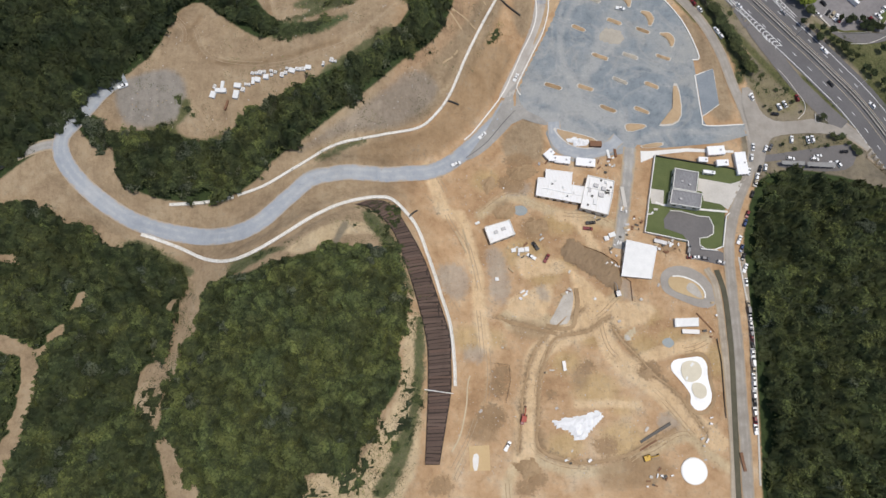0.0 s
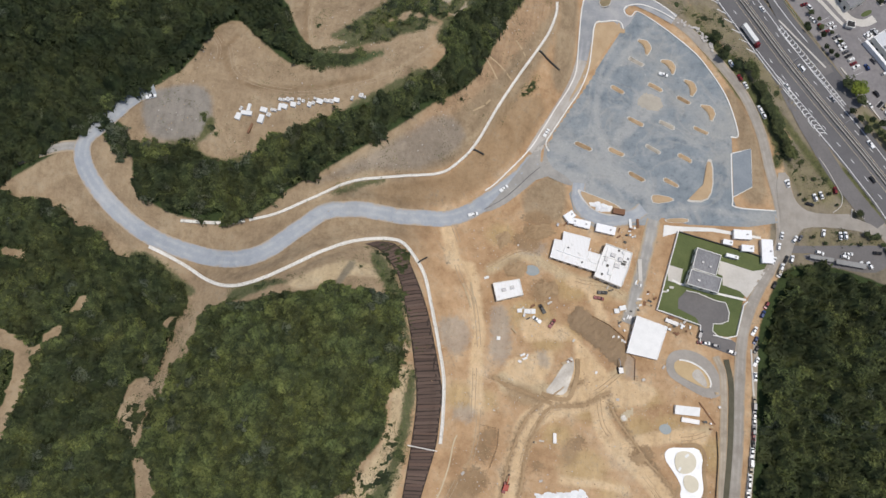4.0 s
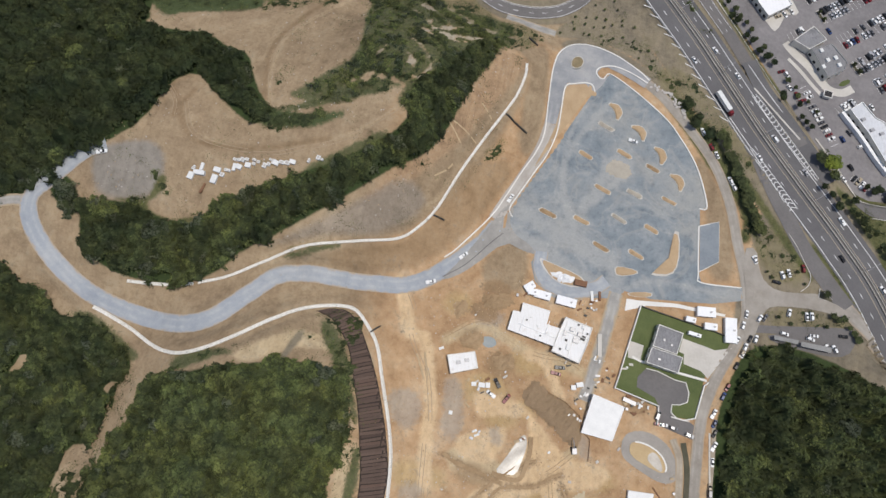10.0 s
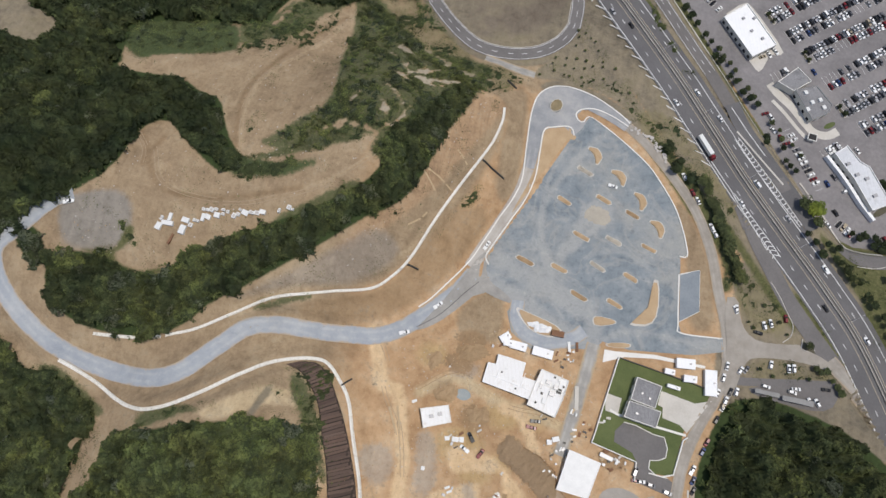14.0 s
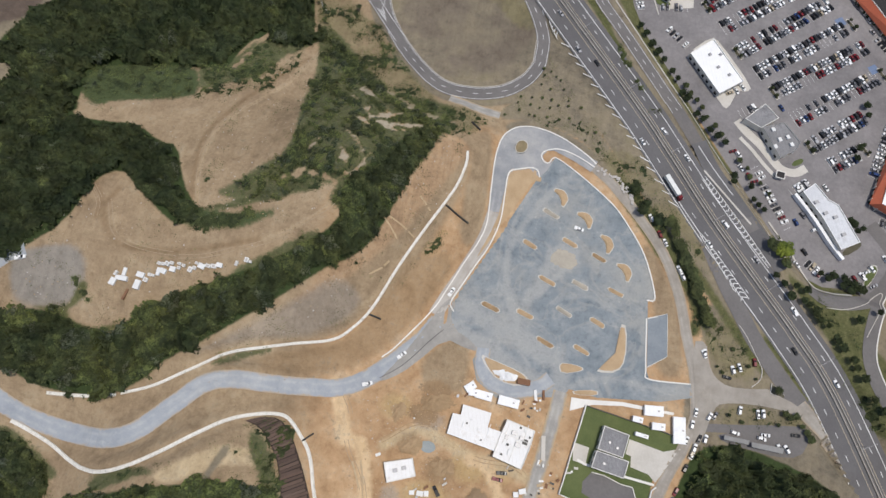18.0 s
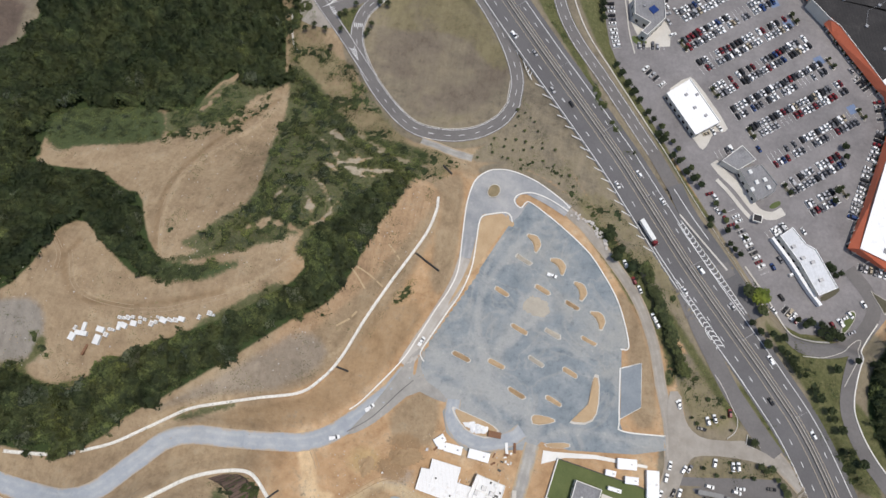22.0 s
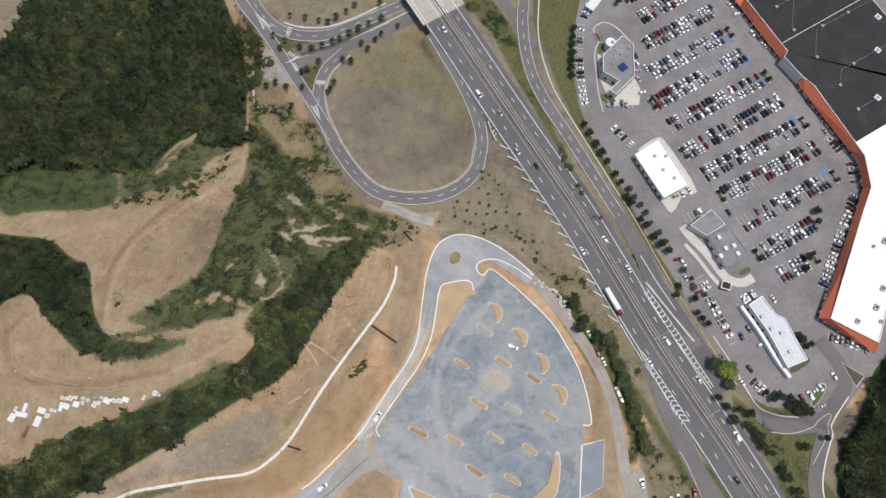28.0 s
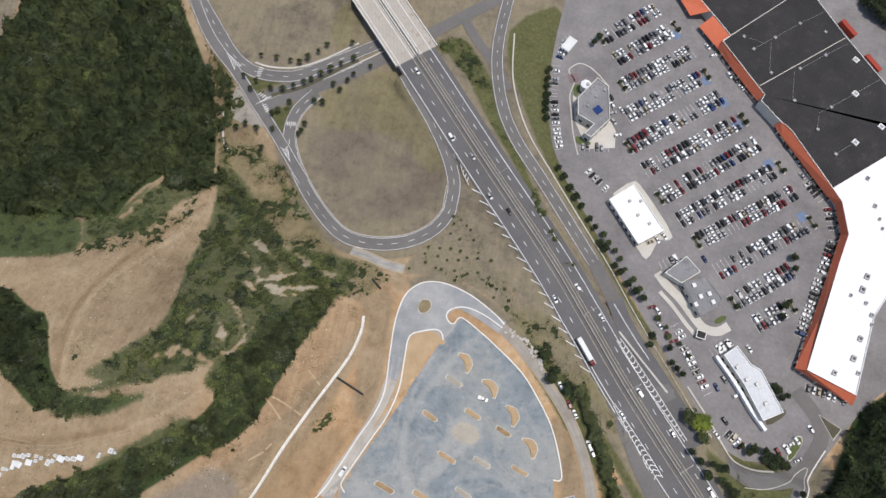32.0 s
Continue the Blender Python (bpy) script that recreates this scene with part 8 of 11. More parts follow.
canopy("lip_weeds", QUARRY_LIP, "green weeds on the ledge between the quarry floors", tint=(0.4, 0.85), trees=(0.8, 1.8), height=0.7, thin=-0.5, rim=-0.3, per_m2=4.0, leaf=(0.14, 0.32), relief=0.5, category="weeds")
canopy("ramp_bank_weeds", RAMP_BANK, "olive weeds and low bushes beside the loop ramp", tint=(0.35, 0.86), trees=(0.7, 2.0), height=0.6, thin=0.36, rim=-0.5, per_m2=3.5, leaf=(0.14, 0.32), relief=0.5, category="weeds")
canopy("strip_weeds", VERGE_LOWER, "patchy green weeds on the dusty strip", tint=(0.3, 0.8), trees=(0.7, 1.6), height=0.4, thin=0.5, rim=-0.2, per_m2=3.5, leaf=(0.12, 0.28), relief=0.3, category="weeds")
canopy("verge_weeds", VERGE_SERE, "olive weeds and low bushes on the highway bank", tint=(0.35, 0.84), trees=(0.7, 1.9), height=0.6, thin=0.42, rim=-0.3, per_m2=3.5, leaf=(0.13, 0.3), relief=0.45, category="weeds")
for outline in (UNDER_OLIVE, UNDER_OLIVE_SOUTH):
    canopy("strip_grass", outline, "green grass strip between the underpass roads", tint=(0.35, 0.8), trees=(0.7, 1.6), height=0.4, thin=0.3, rim=-0.2, per_m2=3.5, leaf=(0.12, 0.28), relief=0.3, category="grass")
canopy("bank_weeds", ORANGE_CUT, "scattered weeds on the orange cut", tint=(0.3, 0.7), trees=(0.7, 1.5), height=0.5, thin=0.8, rim=0.0, per_m2=3.0, leaf=(0.14, 0.3), relief=0.4, category="weeds")
canopy("quarry_weeds", QUARRY_FLOOR, "sparse weeds on the quarry floor", tint=(0.35, 0.75), trees=(0.7, 1.5), height=0.4, thin=0.93, rim=0.0, per_m2=2.0, leaf=(0.14, 0.28), relief=0.3, category="weeds")
canopy("slope_weeds", BARE_SLOPE, "sparse weeds on the bare slope", tint=(0.35, 0.7), trees=(0.7, 1.5), height=0.4, thin=0.93, rim=0.0, per_m2=2.0, leaf=(0.14, 0.28), relief=0.3, category="weeds")
canopy("clay_weeds", CLAY_BANK, "olive weeds on the pale clay bank", tint=(0.4, 0.84), trees=(0.7, 1.8), height=0.5, thin=0.42, rim=-1.0, per_m2=3.5, leaf=(0.14, 0.3), relief=0.35, category="weeds")
canopy("dry_weeds", DULL_BANK, "olive weeds on the dry bank", tint=(0.35, 0.8), trees=(0.7, 1.6), height=0.5, thin=0.4, rim=-1.0, per_m2=3.5, leaf=(0.14, 0.3), relief=0.35, category="weeds")
canopy("frontage_weeds", FRONTAGE_VERGE, "green weeds on the verge strip", tint=(0.4, 0.8), trees=(0.7, 1.6), height=0.4, thin=0.3, rim=-0.2, per_m2=3.5, leaf=(0.12, 0.28), relief=0.3, category="weeds")
canopy("path_weeds", PATH_STRIP, "weeds and low bushes beside the dirt path", tint=(0.2, 0.8), trees=(0.7, 1.8), height=0.7, thin=0.56, rim=-0.8, per_m2=4.0, leaf=(0.14, 0.32), relief=0.5, category="weeds")
canopy("foot_weeds", HILL_FOOT, "patchy green weeds on the pale foot of the hill", tint=(0.35, 0.86), trees=(0.7, 1.8), height=0.5, thin=0.52, rim=-0.8, per_m2=4.0, leaf=(0.14, 0.3), relief=0.4, category="weeds")
canopy("bench_weeds", BENCH_WEEDS, "patchy weeds on the bench under the drain", tint=(0.35, 0.8), trees=(0.7, 1.6), height=0.5, thin=0.62, rim=-0.5, per_m2=3.5, leaf=(0.14, 0.3), relief=0.35, category="weeds")
canopy("woodland_ramp", WOODS_RAMP, "dark green woodland beside the exit road", tint=(0.0, 0.45), height=7.0, relief=1.2)
canopy("verge_grass", EAST_VERGE, "olive shrubs on the verge by the exit road", tint=(0.3, 0.75), trees=(0.8, 2.2), height=0.9, thin=0.5, rim=0.2, per_m2=3.5, leaf=(0.14, 0.3), relief=0.5, category="shrubs")

# ---- highway: markings, barriers, bridge, lamps ----
def hw_line(name, offset, width=0.35, material=PAINT_WHITE, lift=0.03, gaps=None, label="white painted line", category="road marking", line=HIGHWAY, level=hw_level, step=3.05):
    return ribbon(name, line, width, material, label, category, offset=offset, lift=lift, level=level, gaps=gaps, step=step)


def dashed(s):
    return s % 12.2 < 3.0


hw_line("lane_line_west_edge", 12.3)
hw_line("lane_line_west_inner", 3.3, width=0.25, material=PAINT_YELLOW, label="yellow painted line")
hw_line("lane_line_east_inner", -2.7, width=0.25, material=PAINT_YELLOW, label="yellow painted line")
hw_line("lane_line_east_edge", -8.9)
hw_line("lane_dashes_west", 7.7, 0.3, gaps=dashed, label="dashed white lane line")
hw_line("lane_dashes_east", -5.6, 0.3, gaps=dashed, label="dashed white lane line")
ribbon("barrier_west", HIGHWAY, 0.45, BARRIER, "pale concrete median barrier", "barrier", offset=0.9, lift=0.9, thick=0.1, level=hw_level, step=4)
ribbon("barrier_east", HIGHWAY, 0.45, BARRIER, "pale concrete median barrier", "barrier", offset=-0.9, lift=0.9, thick=0.1, level=hw_level, step=4)
ribbon("median_strip", HIGHWAY, 1.2, OLD_ASPHALT, "grey median strip between the barriers", "median", lift=0.25, level=hw_level, step=4)

hw_pts, hw_s = spline(HIGHWAY, 1.0)
hw_nrm = normals(hw_pts)


def hw_place(s, offset):
    """A point on the highway: metres along it and to its west side."""
    i = min(len(hw_pts) - 1, max(0, int(round(s))))
    p = hw_pts[i] + hw_nrm[i] * offset
    d = np.array((-hw_nrm[i][1], hw_nrm[i][0]))
    return p, d, float(highway_level(hw_pts[i][1]))


def hw_along(x, y):
    return float(np.argmin((hw_pts[:, 0] - x) ** 2 + (hw_pts[:, 1] - y) ** 2))


def painted_bars(name, bars, label):
    """Short painted strokes: each a pair of ends, a width and a height."""
    vs, fs = [], []
    for (ax, ay), (bx, by), w, z in bars:
        dx, dy = bx - ax, by - ay
        n = math.hypot(dx, dy)
        ox, oy = -dy / n * w / 2, dx / n * w / 2
        k = len(vs)
        vs += [(ax + ox, ay + oy, z), (ax - ox, ay - oy, z), (bx - ox, by - oy, z), (bx + ox, by + oy, z)]
        fs.append((k, k + 1, k + 2, k + 3))
    return tagged(new(name, mesh_from(name, vs, fs, PAINT_WHITE)), label, "road marking", kind="structure")


# slanted shoulder strokes north of the exit
bars = []
s0, s1 = hw_along(88, 347), hw_along(164, 258)
for s in np.arange(s0, s1, 7.6):
    p, d, z = hw_place(s, 13.0)
    q, _, _ = hw_place(s - 4.8, 15.9)
    bars.append((p, q, 0.45, max(z, ground_at(*q)) + 0.12))
painted_bars("shoulder_strokes", bars, "slanted white shoulder strokes")


def chevrons(name, line, widths, step, point, label):
    pts, s = spline(line, 0.5)
    nrm = normals(pts)
    bars = []
    for k in np.arange(2.0, s[-1] - 2, step):
        i = int(k / s[-1] * (len(pts) - 1))
        w = float(np.interp(k / s[-1], *widths))
        z = max(float(highway_level(pts[i][1])) + 0.14, ground_at(*pts[i]) + 0.12)
        j = min(len(pts) - 1, max(0, i + int(point * w / 0.5)))
        for side in (-1, 1):
            bars.append((pts[j], pts[i] + nrm[i] * side * w, 0.42, z))
    for a, b in zip(range(0, len(pts) - 6, 6), range(6, len(pts), 6)):
        for side in (-1, 1):
            wa, wb = (float(np.interp(s[q] / s[-1], *widths)) + 0.3 for q in (a, b))
            bars.append((pts[a] + nrm[a] * side * wa, pts[b] + nrm[b] * side * wb, 0.35, max(float(highway_level(pts[a][1])) + 0.14, ground_at(*pts[a]) + 0.12)))
    return painted_bars(name, bars, label)


GORE_EXIT = [(172.5, 244), (180, 234.5), (192.6, 218.2), (199.5, 208.5)]
GORE_ENTRY = [(171.9, 277.8), (184.7, 262.4), (196.6, 248.2), (210.5, 231.5)]
chevrons("gore_exit", GORE_EXIT, ([0, 1], [0.2, 2.3]), 2.8, -0.9, "white chevrons of the exit gore")
chevrons("gore_entry", GORE_ENTRY, ([0, 0.15, 0.5, 1], [0.9, 1.3, 1.4, 0.4]), 2.9, 0.9, "white chevrons of the entry gore")
chevrons("gore_loop", GORE_LOOP, ([0, 1], [0.3, 2.6]), 2.8, -0.8, "white chevrons where the loop ramp leaves the highway")
entry_level = lambda pts: highway_level(pts[:, 1])
ribbon("road_merge", [(168, 299), (176, 284), (190, 266.5), (204, 249), (218, 231)], 9.0, ASPHALT, "dark asphalt merging lane", "road", lift=-0.03, level=entry_level, step=3)
ribbon("merge_island", [(171.9, 282.1), (184.2, 269.6), (199.6, 254.2)], 1.0, CONCRETE, "pale concrete separator island", "kerb", lift=0.25, thick=0.2, level=entry_level, step=3)
ribbon("merge_line", [(167.9, 296.5), (178.5, 282.3), (188.9, 269.7)], 0.4, PAINT_WHITE, "white painted line", "road marking", lift=0.06, level=entry_level, step=3)
ribbon("sidewalk_ramp", [(93, 455), (96, 425), (103.5, 402), (113, 385), (131, 361.5), (150, 337), (165, 318), (182, 292), (200, 268), (216, 247), (226, 236)], 0.8, CONCRETE, "pale concrete sidewalk along the ramp", "sidewalk", lift=0.35, thick=0.2)


def along_road(prefix, line, width, dashes=True, lift=0.33):
    for side in (-1, 1):
        ribbon("edge_line_" + prefix, line, 0.22, PAINT_WHITE, "white painted edge line", "road marking", offset=side * (width / 2 - 0.6), lift=lift)
    if dashes:
        ribbon("centre_dashes_" + prefix, line, 0.25, PAINT_WHITE, "dashed white centre line", "road marking", lift=lift, gaps=lambda s: s % 9 < 3)


along_road("south_loop", LOOP_SOUTH, 8.0)
along_road("north_loop", LOOP_NORTH, 8.0)
along_road("ramp", RAMP[:8], 7.6)
along_road("street", SIDE_STREET, 7.0, False, 0.42)
ribbon("median_cross_road", CROSS_MEDIAN, 2.6, DARK_GRASS, "planted green median of the road under the bridge", "median", lift=0.45, thick=0.2)
ribbon("edge_line_cross", CROSS_ROAD[:5], 0.25, PAINT_WHITE, "white painted edge line", "road marking", offset=-3.3, lift=0.36)
ribbon("edge_line_slip", CROSS_SLIP[:3], 0.45, PAINT_WHITE, "white painted edge line", "road marking", offset=1.8, lift=0.36)
ribbon("sidewalk_cross", CROSS_ROAD[2:6], 0.8, CONCRETE, "pale concrete sidewalk", "sidewalk", lift=0.42, offset=-4.3, thick=0.1)
ribbon("sidewalk_loop", SIDEWALK_LOOP, 1.1, CONCRETE, "pale concrete sidewalk on the outside of the loop ramp", "sidewalk", lift=0.42, thick=0.1)
marks = []
for (ax, ay), (bx, by), count in CROSSWALKS:
    for k in range(count):
        f, h = (k + 0.5) / count, math.hypot(bx - ax, by - ay)
        mx, my = ax + (bx - ax) * f, ay + (by - ay) * f
        ox, oy = -(by - ay) / h * 1.3, (bx - ax) / h * 1.3
        marks.append(((mx - ox, my - oy), (mx + ox, my + oy), 0.5, ground_at(mx, my) + 0.42))
painted_bars("crosswalk", marks, "white crosswalk bars at the junction")
marks = []
for tip, left, right in FORK_MARKS:
    for k in range(5):
        f = 0.2 + 0.19 * k
        a, b = (tuple(t + (q - t) * f for t, q in zip(tip, w)) for w in (left, right))
        c = tuple((p + q) / 2 + (t - (p + q) / 2) * 0.25 for p, q, t in zip(a, b, tip))
        z = ground_at(*c) + 0.42
        marks += [(a, c, 0.35, z), (c, b, 0.35, z)]
    for w in (left, right):
        marks.append((tip, w, 0.3, ground_at(*tip) + 0.42))
painted_bars("fork_chevrons", marks, "white chevrons where the ramps fork")
sheet("lay_by", LAY_BY, LANE, "worn dusty grey lay-by beside the street", "paving", lift=0.22)
ribbon("path_channel", PATH_CHANNEL, 1.0, CONCRETE, "pale concrete channel along the wood's edge", "channel", lift=0.3, thick=0.2)
ribbon("kerb_wedge", KERB_WEDGE, 0.35, CONCRETE, "pale kerb round the grassy wedge", "kerb", lift=0.4, thick=0.2)
ribbon("kerb_loop_field", LOOP_SOUTH[5:], 0.35, CONCRETE, "pale concrete kerb round the dry field", "kerb", lift=0.4, offset=4.2)


def make_bridge():
    a, b = hw_along(38, 425.5), hw_along(2, 468)
    thing = empty("highway_bridge", pose(0, 0, 0), "pale concrete highway bridge over the side road", "bridge")
    lo, hi = -13.6, 14.6
    rows = [hw_place(s, 0) for s in np.arange(min(a, b), max(a, b) + 1, 2.0)]
    offs = np.linspace(lo, hi, 9)

    def slab(name, o0, o1, z0, z1, material, label=""):
        vs, fs = [], []
        for p, d, z in rows:
            n = np.array((d[1], -d[0]))
            for o, h in ((o0, z1), (o1, z1), (o1, z0), (o0, z0)):
                q = p + n * o
                vs.append((q[0], q[1], z + h))
        for i in range(len(rows) - 1):
            for k in range(4):
                j = (k + 1) % 4
                fs.append((4 * i + k, 4 * i + j, 4 * i + 4 + j, 4 * i + 4 + k))
        fs += [(0, 1, 2, 3), (len(vs) - 1, len(vs) - 2, len(vs) - 3, len(vs) - 4)]
        bm = bmesh.new()
        bm.from_mesh(mesh_from(name, vs, fs, material))
        bmesh.ops.recalc_face_normals(bm, faces=bm.faces[:])
        return part(name, bm, material, thing, label)

    deck = BRIDGE_DECK
    slab("deck", lo, hi, -1.4, 0.06, deck)
    slab("parapet", lo, lo + 0.5, 0.0, 1.0, PALE_CONCRETE)
    slab("parapet", hi - 0.5, hi, 0.0, 1.0, PALE_CONCRETE)
    slab("barrier", 0.6, 1.1, 0.0, 0.95, PALE_CONCRETE)
    slab("barrier", -1.1, -0.6, 0.0, 0.95, PALE_CONCRETE)
    for o in (12.0, 3.3, -2.7, -8.9):
        slab("edge_line", o - 0.17, o + 0.17, 0.05, 0.09, PAINT_WHITE)
    for o in (-9, -3, 3, 9):
        p, d, z = rows[len(rows) // 2]
        n = np.array((d[1], -d[0]))
        q = p + n * o
        part("pier", a_box(q[0] - 0.6, q[0] + 0.6, q[1] - 0.6, q[1] + 0.6, ground_at(*q) - 1, z - 1.3), CONCRETE, thing)


make_bridge()


def lamp_post(x, y, z, turn, arms=(1, -1), height=11.0, reach_=3.4, label="grey steel twin-arm highway lamp post", group="highway lamps"):
    thing = empty("street_lamp", pose(x, y, z, 0, 0, turn), label, "street lamp", group)
    bm = bmesh.new()
    bmesh.ops.create_cone(bm, cap_ends=True, segments=8, radius1=0.16, radius2=0.09, depth=height, matrix=Matrix.Translation((0, 0, height / 2)))
    part("pole", bm, GREY_METAL, thing)
    part("base", a_box(-0.3, 0.3, -0.3, 0.3, -0.4, 0.35, taper=0.8), CONCRETE, thing)
    for s in arms:
        a, b = sorted((0.0, s * reach_))
        part("arm", a_box(a, b, -0.06, 0.06, height - 0.25, height - 0.1), GREY_METAL, thing)
        a, b = sorted((s * reach_, s * (reach_ + 0.8)))
        part("lamp_head", a_box(a, b, -0.17, 0.17, height - 0.3, height - 0.12, taper=0.8), GREY_METAL, thing)
    return thing


first = hw_along(155, 289.6)
lamp0 = None
for k in range(-4, 5):
    s = first + 44.5 * k
    if not 0 < s < len(hw_pts) - 1:
        continue
    p, d, z = hw_place(s, 0)
    turn = math.degrees(math.atan2(-d[0], d[1]))
    lamp0 = lamp_post(p[0], p[1], z + 0.2, turn) if lamp0 is None else copy_thing(lamp0, pose(p[0], p[1], z + 0.2, 0, 0, turn))

ribbon("exit_line", [(158.5, 262), (165, 253.5), (172.5, 244)], 0.4, PAINT_WHITE, "white painted exit line", "road marking", lift=0.06, level=hw_level, step=3)

# ---- vehicles ----
PAINTS = {"white": (0.80, 0.80, 0.79), "silver": (0.42, 0.42, 0.43), "grey": (0.13, 0.13, 0.14), "black": (0.018, 0.018, 0.02), "red": (0.17, 0.014, 0.02), "blue": (0.022, 0.05, 0.15), "sand": (0.38, 0.32, 0.23), "yellow": (0.62, 0.36, 0.02)}
PAINT_MATS = {k: plain("car_paint_" + k, v, 0.28, 0.25 if k in ("silver", "grey") else 0.0) for k, v in PAINTS.items()}


def loft(bm, sections):
    """Joins cross-sections (x, half width, low z, high z, half width at top) along x."""
    rings = []
    for x, w, z0, z1, wt in sections:
        rings.append([bm.verts.new(v) for v in ((x, -w, z0), (x, w, z0), (x, w, (z0 + z1) / 2), (x, wt, z1), (x, -wt, z1), (x, -w, (z0 + z1) / 2))])
    for a, b in zip(rings[:-1], rings[1:]):
        for k in range(6):
            j = (k + 1) % 6
            bm.faces.new((a[k], a[j], b[j], b[k]))
    bm.faces.new(rings[0][::-1])
    bm.faces.new(rings[-1])
    bmesh.ops.recalc_face_normals(bm, faces=bm.faces[:])
    return bm


CAR_FORMS = {
    "sedan": dict(body=[(-2.25, 0.72, 0.35, 0.85, 0.62), (-2.05, 0.86, 0.28, 0.98, 0.76), (-1.2, 0.89, 0.25, 1.0, 0.8), (0.9, 0.89, 0.25, 0.98, 0.8), (1.9, 0.86, 0.27, 0.86, 0.74), (2.25, 0.70, 0.35, 0.68, 0.58)],
                  glass=[(-1.75, 0.74, 0.96, 0.99, 0.72), (-1.05, 0.76, 0.96, 1.4, 0.6), (0.15, 0.76, 0.96, 1.43, 0.62), (1.1, 0.74, 0.96, 0.99, 0.70)], roof=(-1.05, 0.15, 0.60, 1.40)),
    "suv": dict(body=[(-2.2, 0.80, 0.4, 1.0, 0.74), (-2.1, 0.92, 0.32, 1.1, 0.84), (-1.0, 0.95, 0.3, 1.12, 0.86), (0.9, 0.95, 0.3, 1.1, 0.86), (1.9, 0.92, 0.32, 1.0, 0.80), (2.25, 0.78, 0.4, 0.8, 0.66)],
                glass=[(-2.12, 0.82, 1.08, 1.12, 0.8), (-1.85, 0.8, 1.08, 1.66, 0.66), (0.2, 0.82, 1.08, 1.7, 0.68), (1.05, 0.8, 1.08, 1.12, 0.76)], roof=(-1.85, 0.2, 0.66, 1.67)),
    "pickup": dict(body=[(-2.7, 0.9, 0.45, 0.98, 0.88), (-2.6, 0.95, 0.4, 1.02, 0.9), (-0.6, 0.95, 0.38, 1.02, 0.9), (1.2, 0.95, 0.38, 1.1, 0.86), (2.3, 0.92, 0.4, 1.02, 0.80), (2.65, 0.8, 0.45, 0.8, 0.7)],
                   glass=[(-0.75, 0.82, 1.04, 1.1, 0.78), (-0.6, 0.82, 1.04, 1.7, 0.68), (0.7, 0.82, 1.04, 1.72, 0.68), (1.45, 0.8, 1.04, 1.12, 0.76)], roof=(-0.6, 0.7, 0.67, 1.69)),
    "van": dict(body=[(-2.6, 0.92, 0.4, 1.2, 0.9), (-2.5, 0.98, 0.32, 1.3, 0.95), (1.0, 0.98, 0.3, 1.3, 0.95), (2.0, 0.95, 0.32, 1.15, 0.86), (2.5, 0.82, 0.4, 0.85, 0.7)],
                glass=[(-2.52, 0.94, 1.25, 1.32, 0.93), (-2.4, 0.93, 1.25, 2.05, 0.82), (0.8, 0.93, 1.25, 2.08, 0.82), (1.7, 0.88, 1.2, 1.25, 0.82)], roof=(-2.4, 0.8, 0.81, 2.05))}

wheel_mesh = bpy.data.meshes.new("wheel")
bm = bmesh.new()
bmesh.ops.create_cone(bm, cap_ends=True, segments=10, radius1=0.32, radius2=0.32, depth=0.22, matrix=Matrix.Rotation(radians(90), 4, "X"))
bm.to_mesh(wheel_mesh)
bm.free()
wheel_mesh.materials.append(TYRE)
CAR_MESHES = {}


def car_meshes(form, paint):
    if (form, paint) not in CAR_MESHES:
        f = CAR_FORMS[form]
        made = []
        for name, material in (("body", PAINT_MATS[paint]), ("glass", GLASS)):
            bm = loft(bmesh.new(), f[name])
            me = bpy.data.meshes.new(name)
            bm.to_mesh(me)
            bm.free()
            me.materials.append(material)
            made.append(me)
        x0, x1, w, z = f["roof"]
        bm = a_box(x0 - 0.05, x1 + 0.05, -w - 0.02, w + 0.02, z - 0.04, z + 0.07, taper=0.9)
        me = bpy.data.meshes.new("roof")
        bm.to_mesh(me)
        bm.free()
        me.materials.append(PAINT_MATS[paint])
        CAR_MESHES[form, paint] = made + [me]
    return CAR_MESHES[form, paint]


CAR_FIRST = {}
FORM_WORDS = {"sedan": "saloon car", "suv": "sport utility car", "pickup": "pickup truck", "van": "van"}


def car(form, paint, x, y, z, turn, where, group):
    """turn: degrees, 0 heads along x."""
    m = pose(x, y, z, 0, 0, turn)
    key = (form, paint, where, group)
    if key in CAR_FIRST:
        return copy_thing(CAR_FIRST[key], m)
    thing = empty("car" if form in ("sedan", "suv") else form, m, paint + " " + FORM_WORDS[form] + " " + where, "van" if form == "van" else "pickup" if form == "pickup" else "car", group)
    body, glass, roof = car_meshes(form, paint)
    hang("body", body, thing)
    hang("glazing", glass, thing, "dark glass")
    hang("roof", roof, thing)
    for sx in (-1.4, 1.4):
        for sy in (-0.8, 0.8):
            hang("wheel", wheel_mesh, thing, "black tyre", Matrix.Translation((sx, sy, 0.32)))
    CAR_FIRST[key] = thing
    return thing


paint_names = ["white", "silver", "grey", "black", "red", "blue", "sand"]
paint_odds = [0.40, 0.17, 0.13, 0.14, 0.09, 0.035, 0.035]
form_names, form_odds = ["sedan", "suv", "pickup", "van"], [0.5, 0.36, 0.1, 0.04]


def any_car():
    return str(rng.choice(form_names, p=form_odds)), str(rng.choice(paint_names, p=paint_odds))


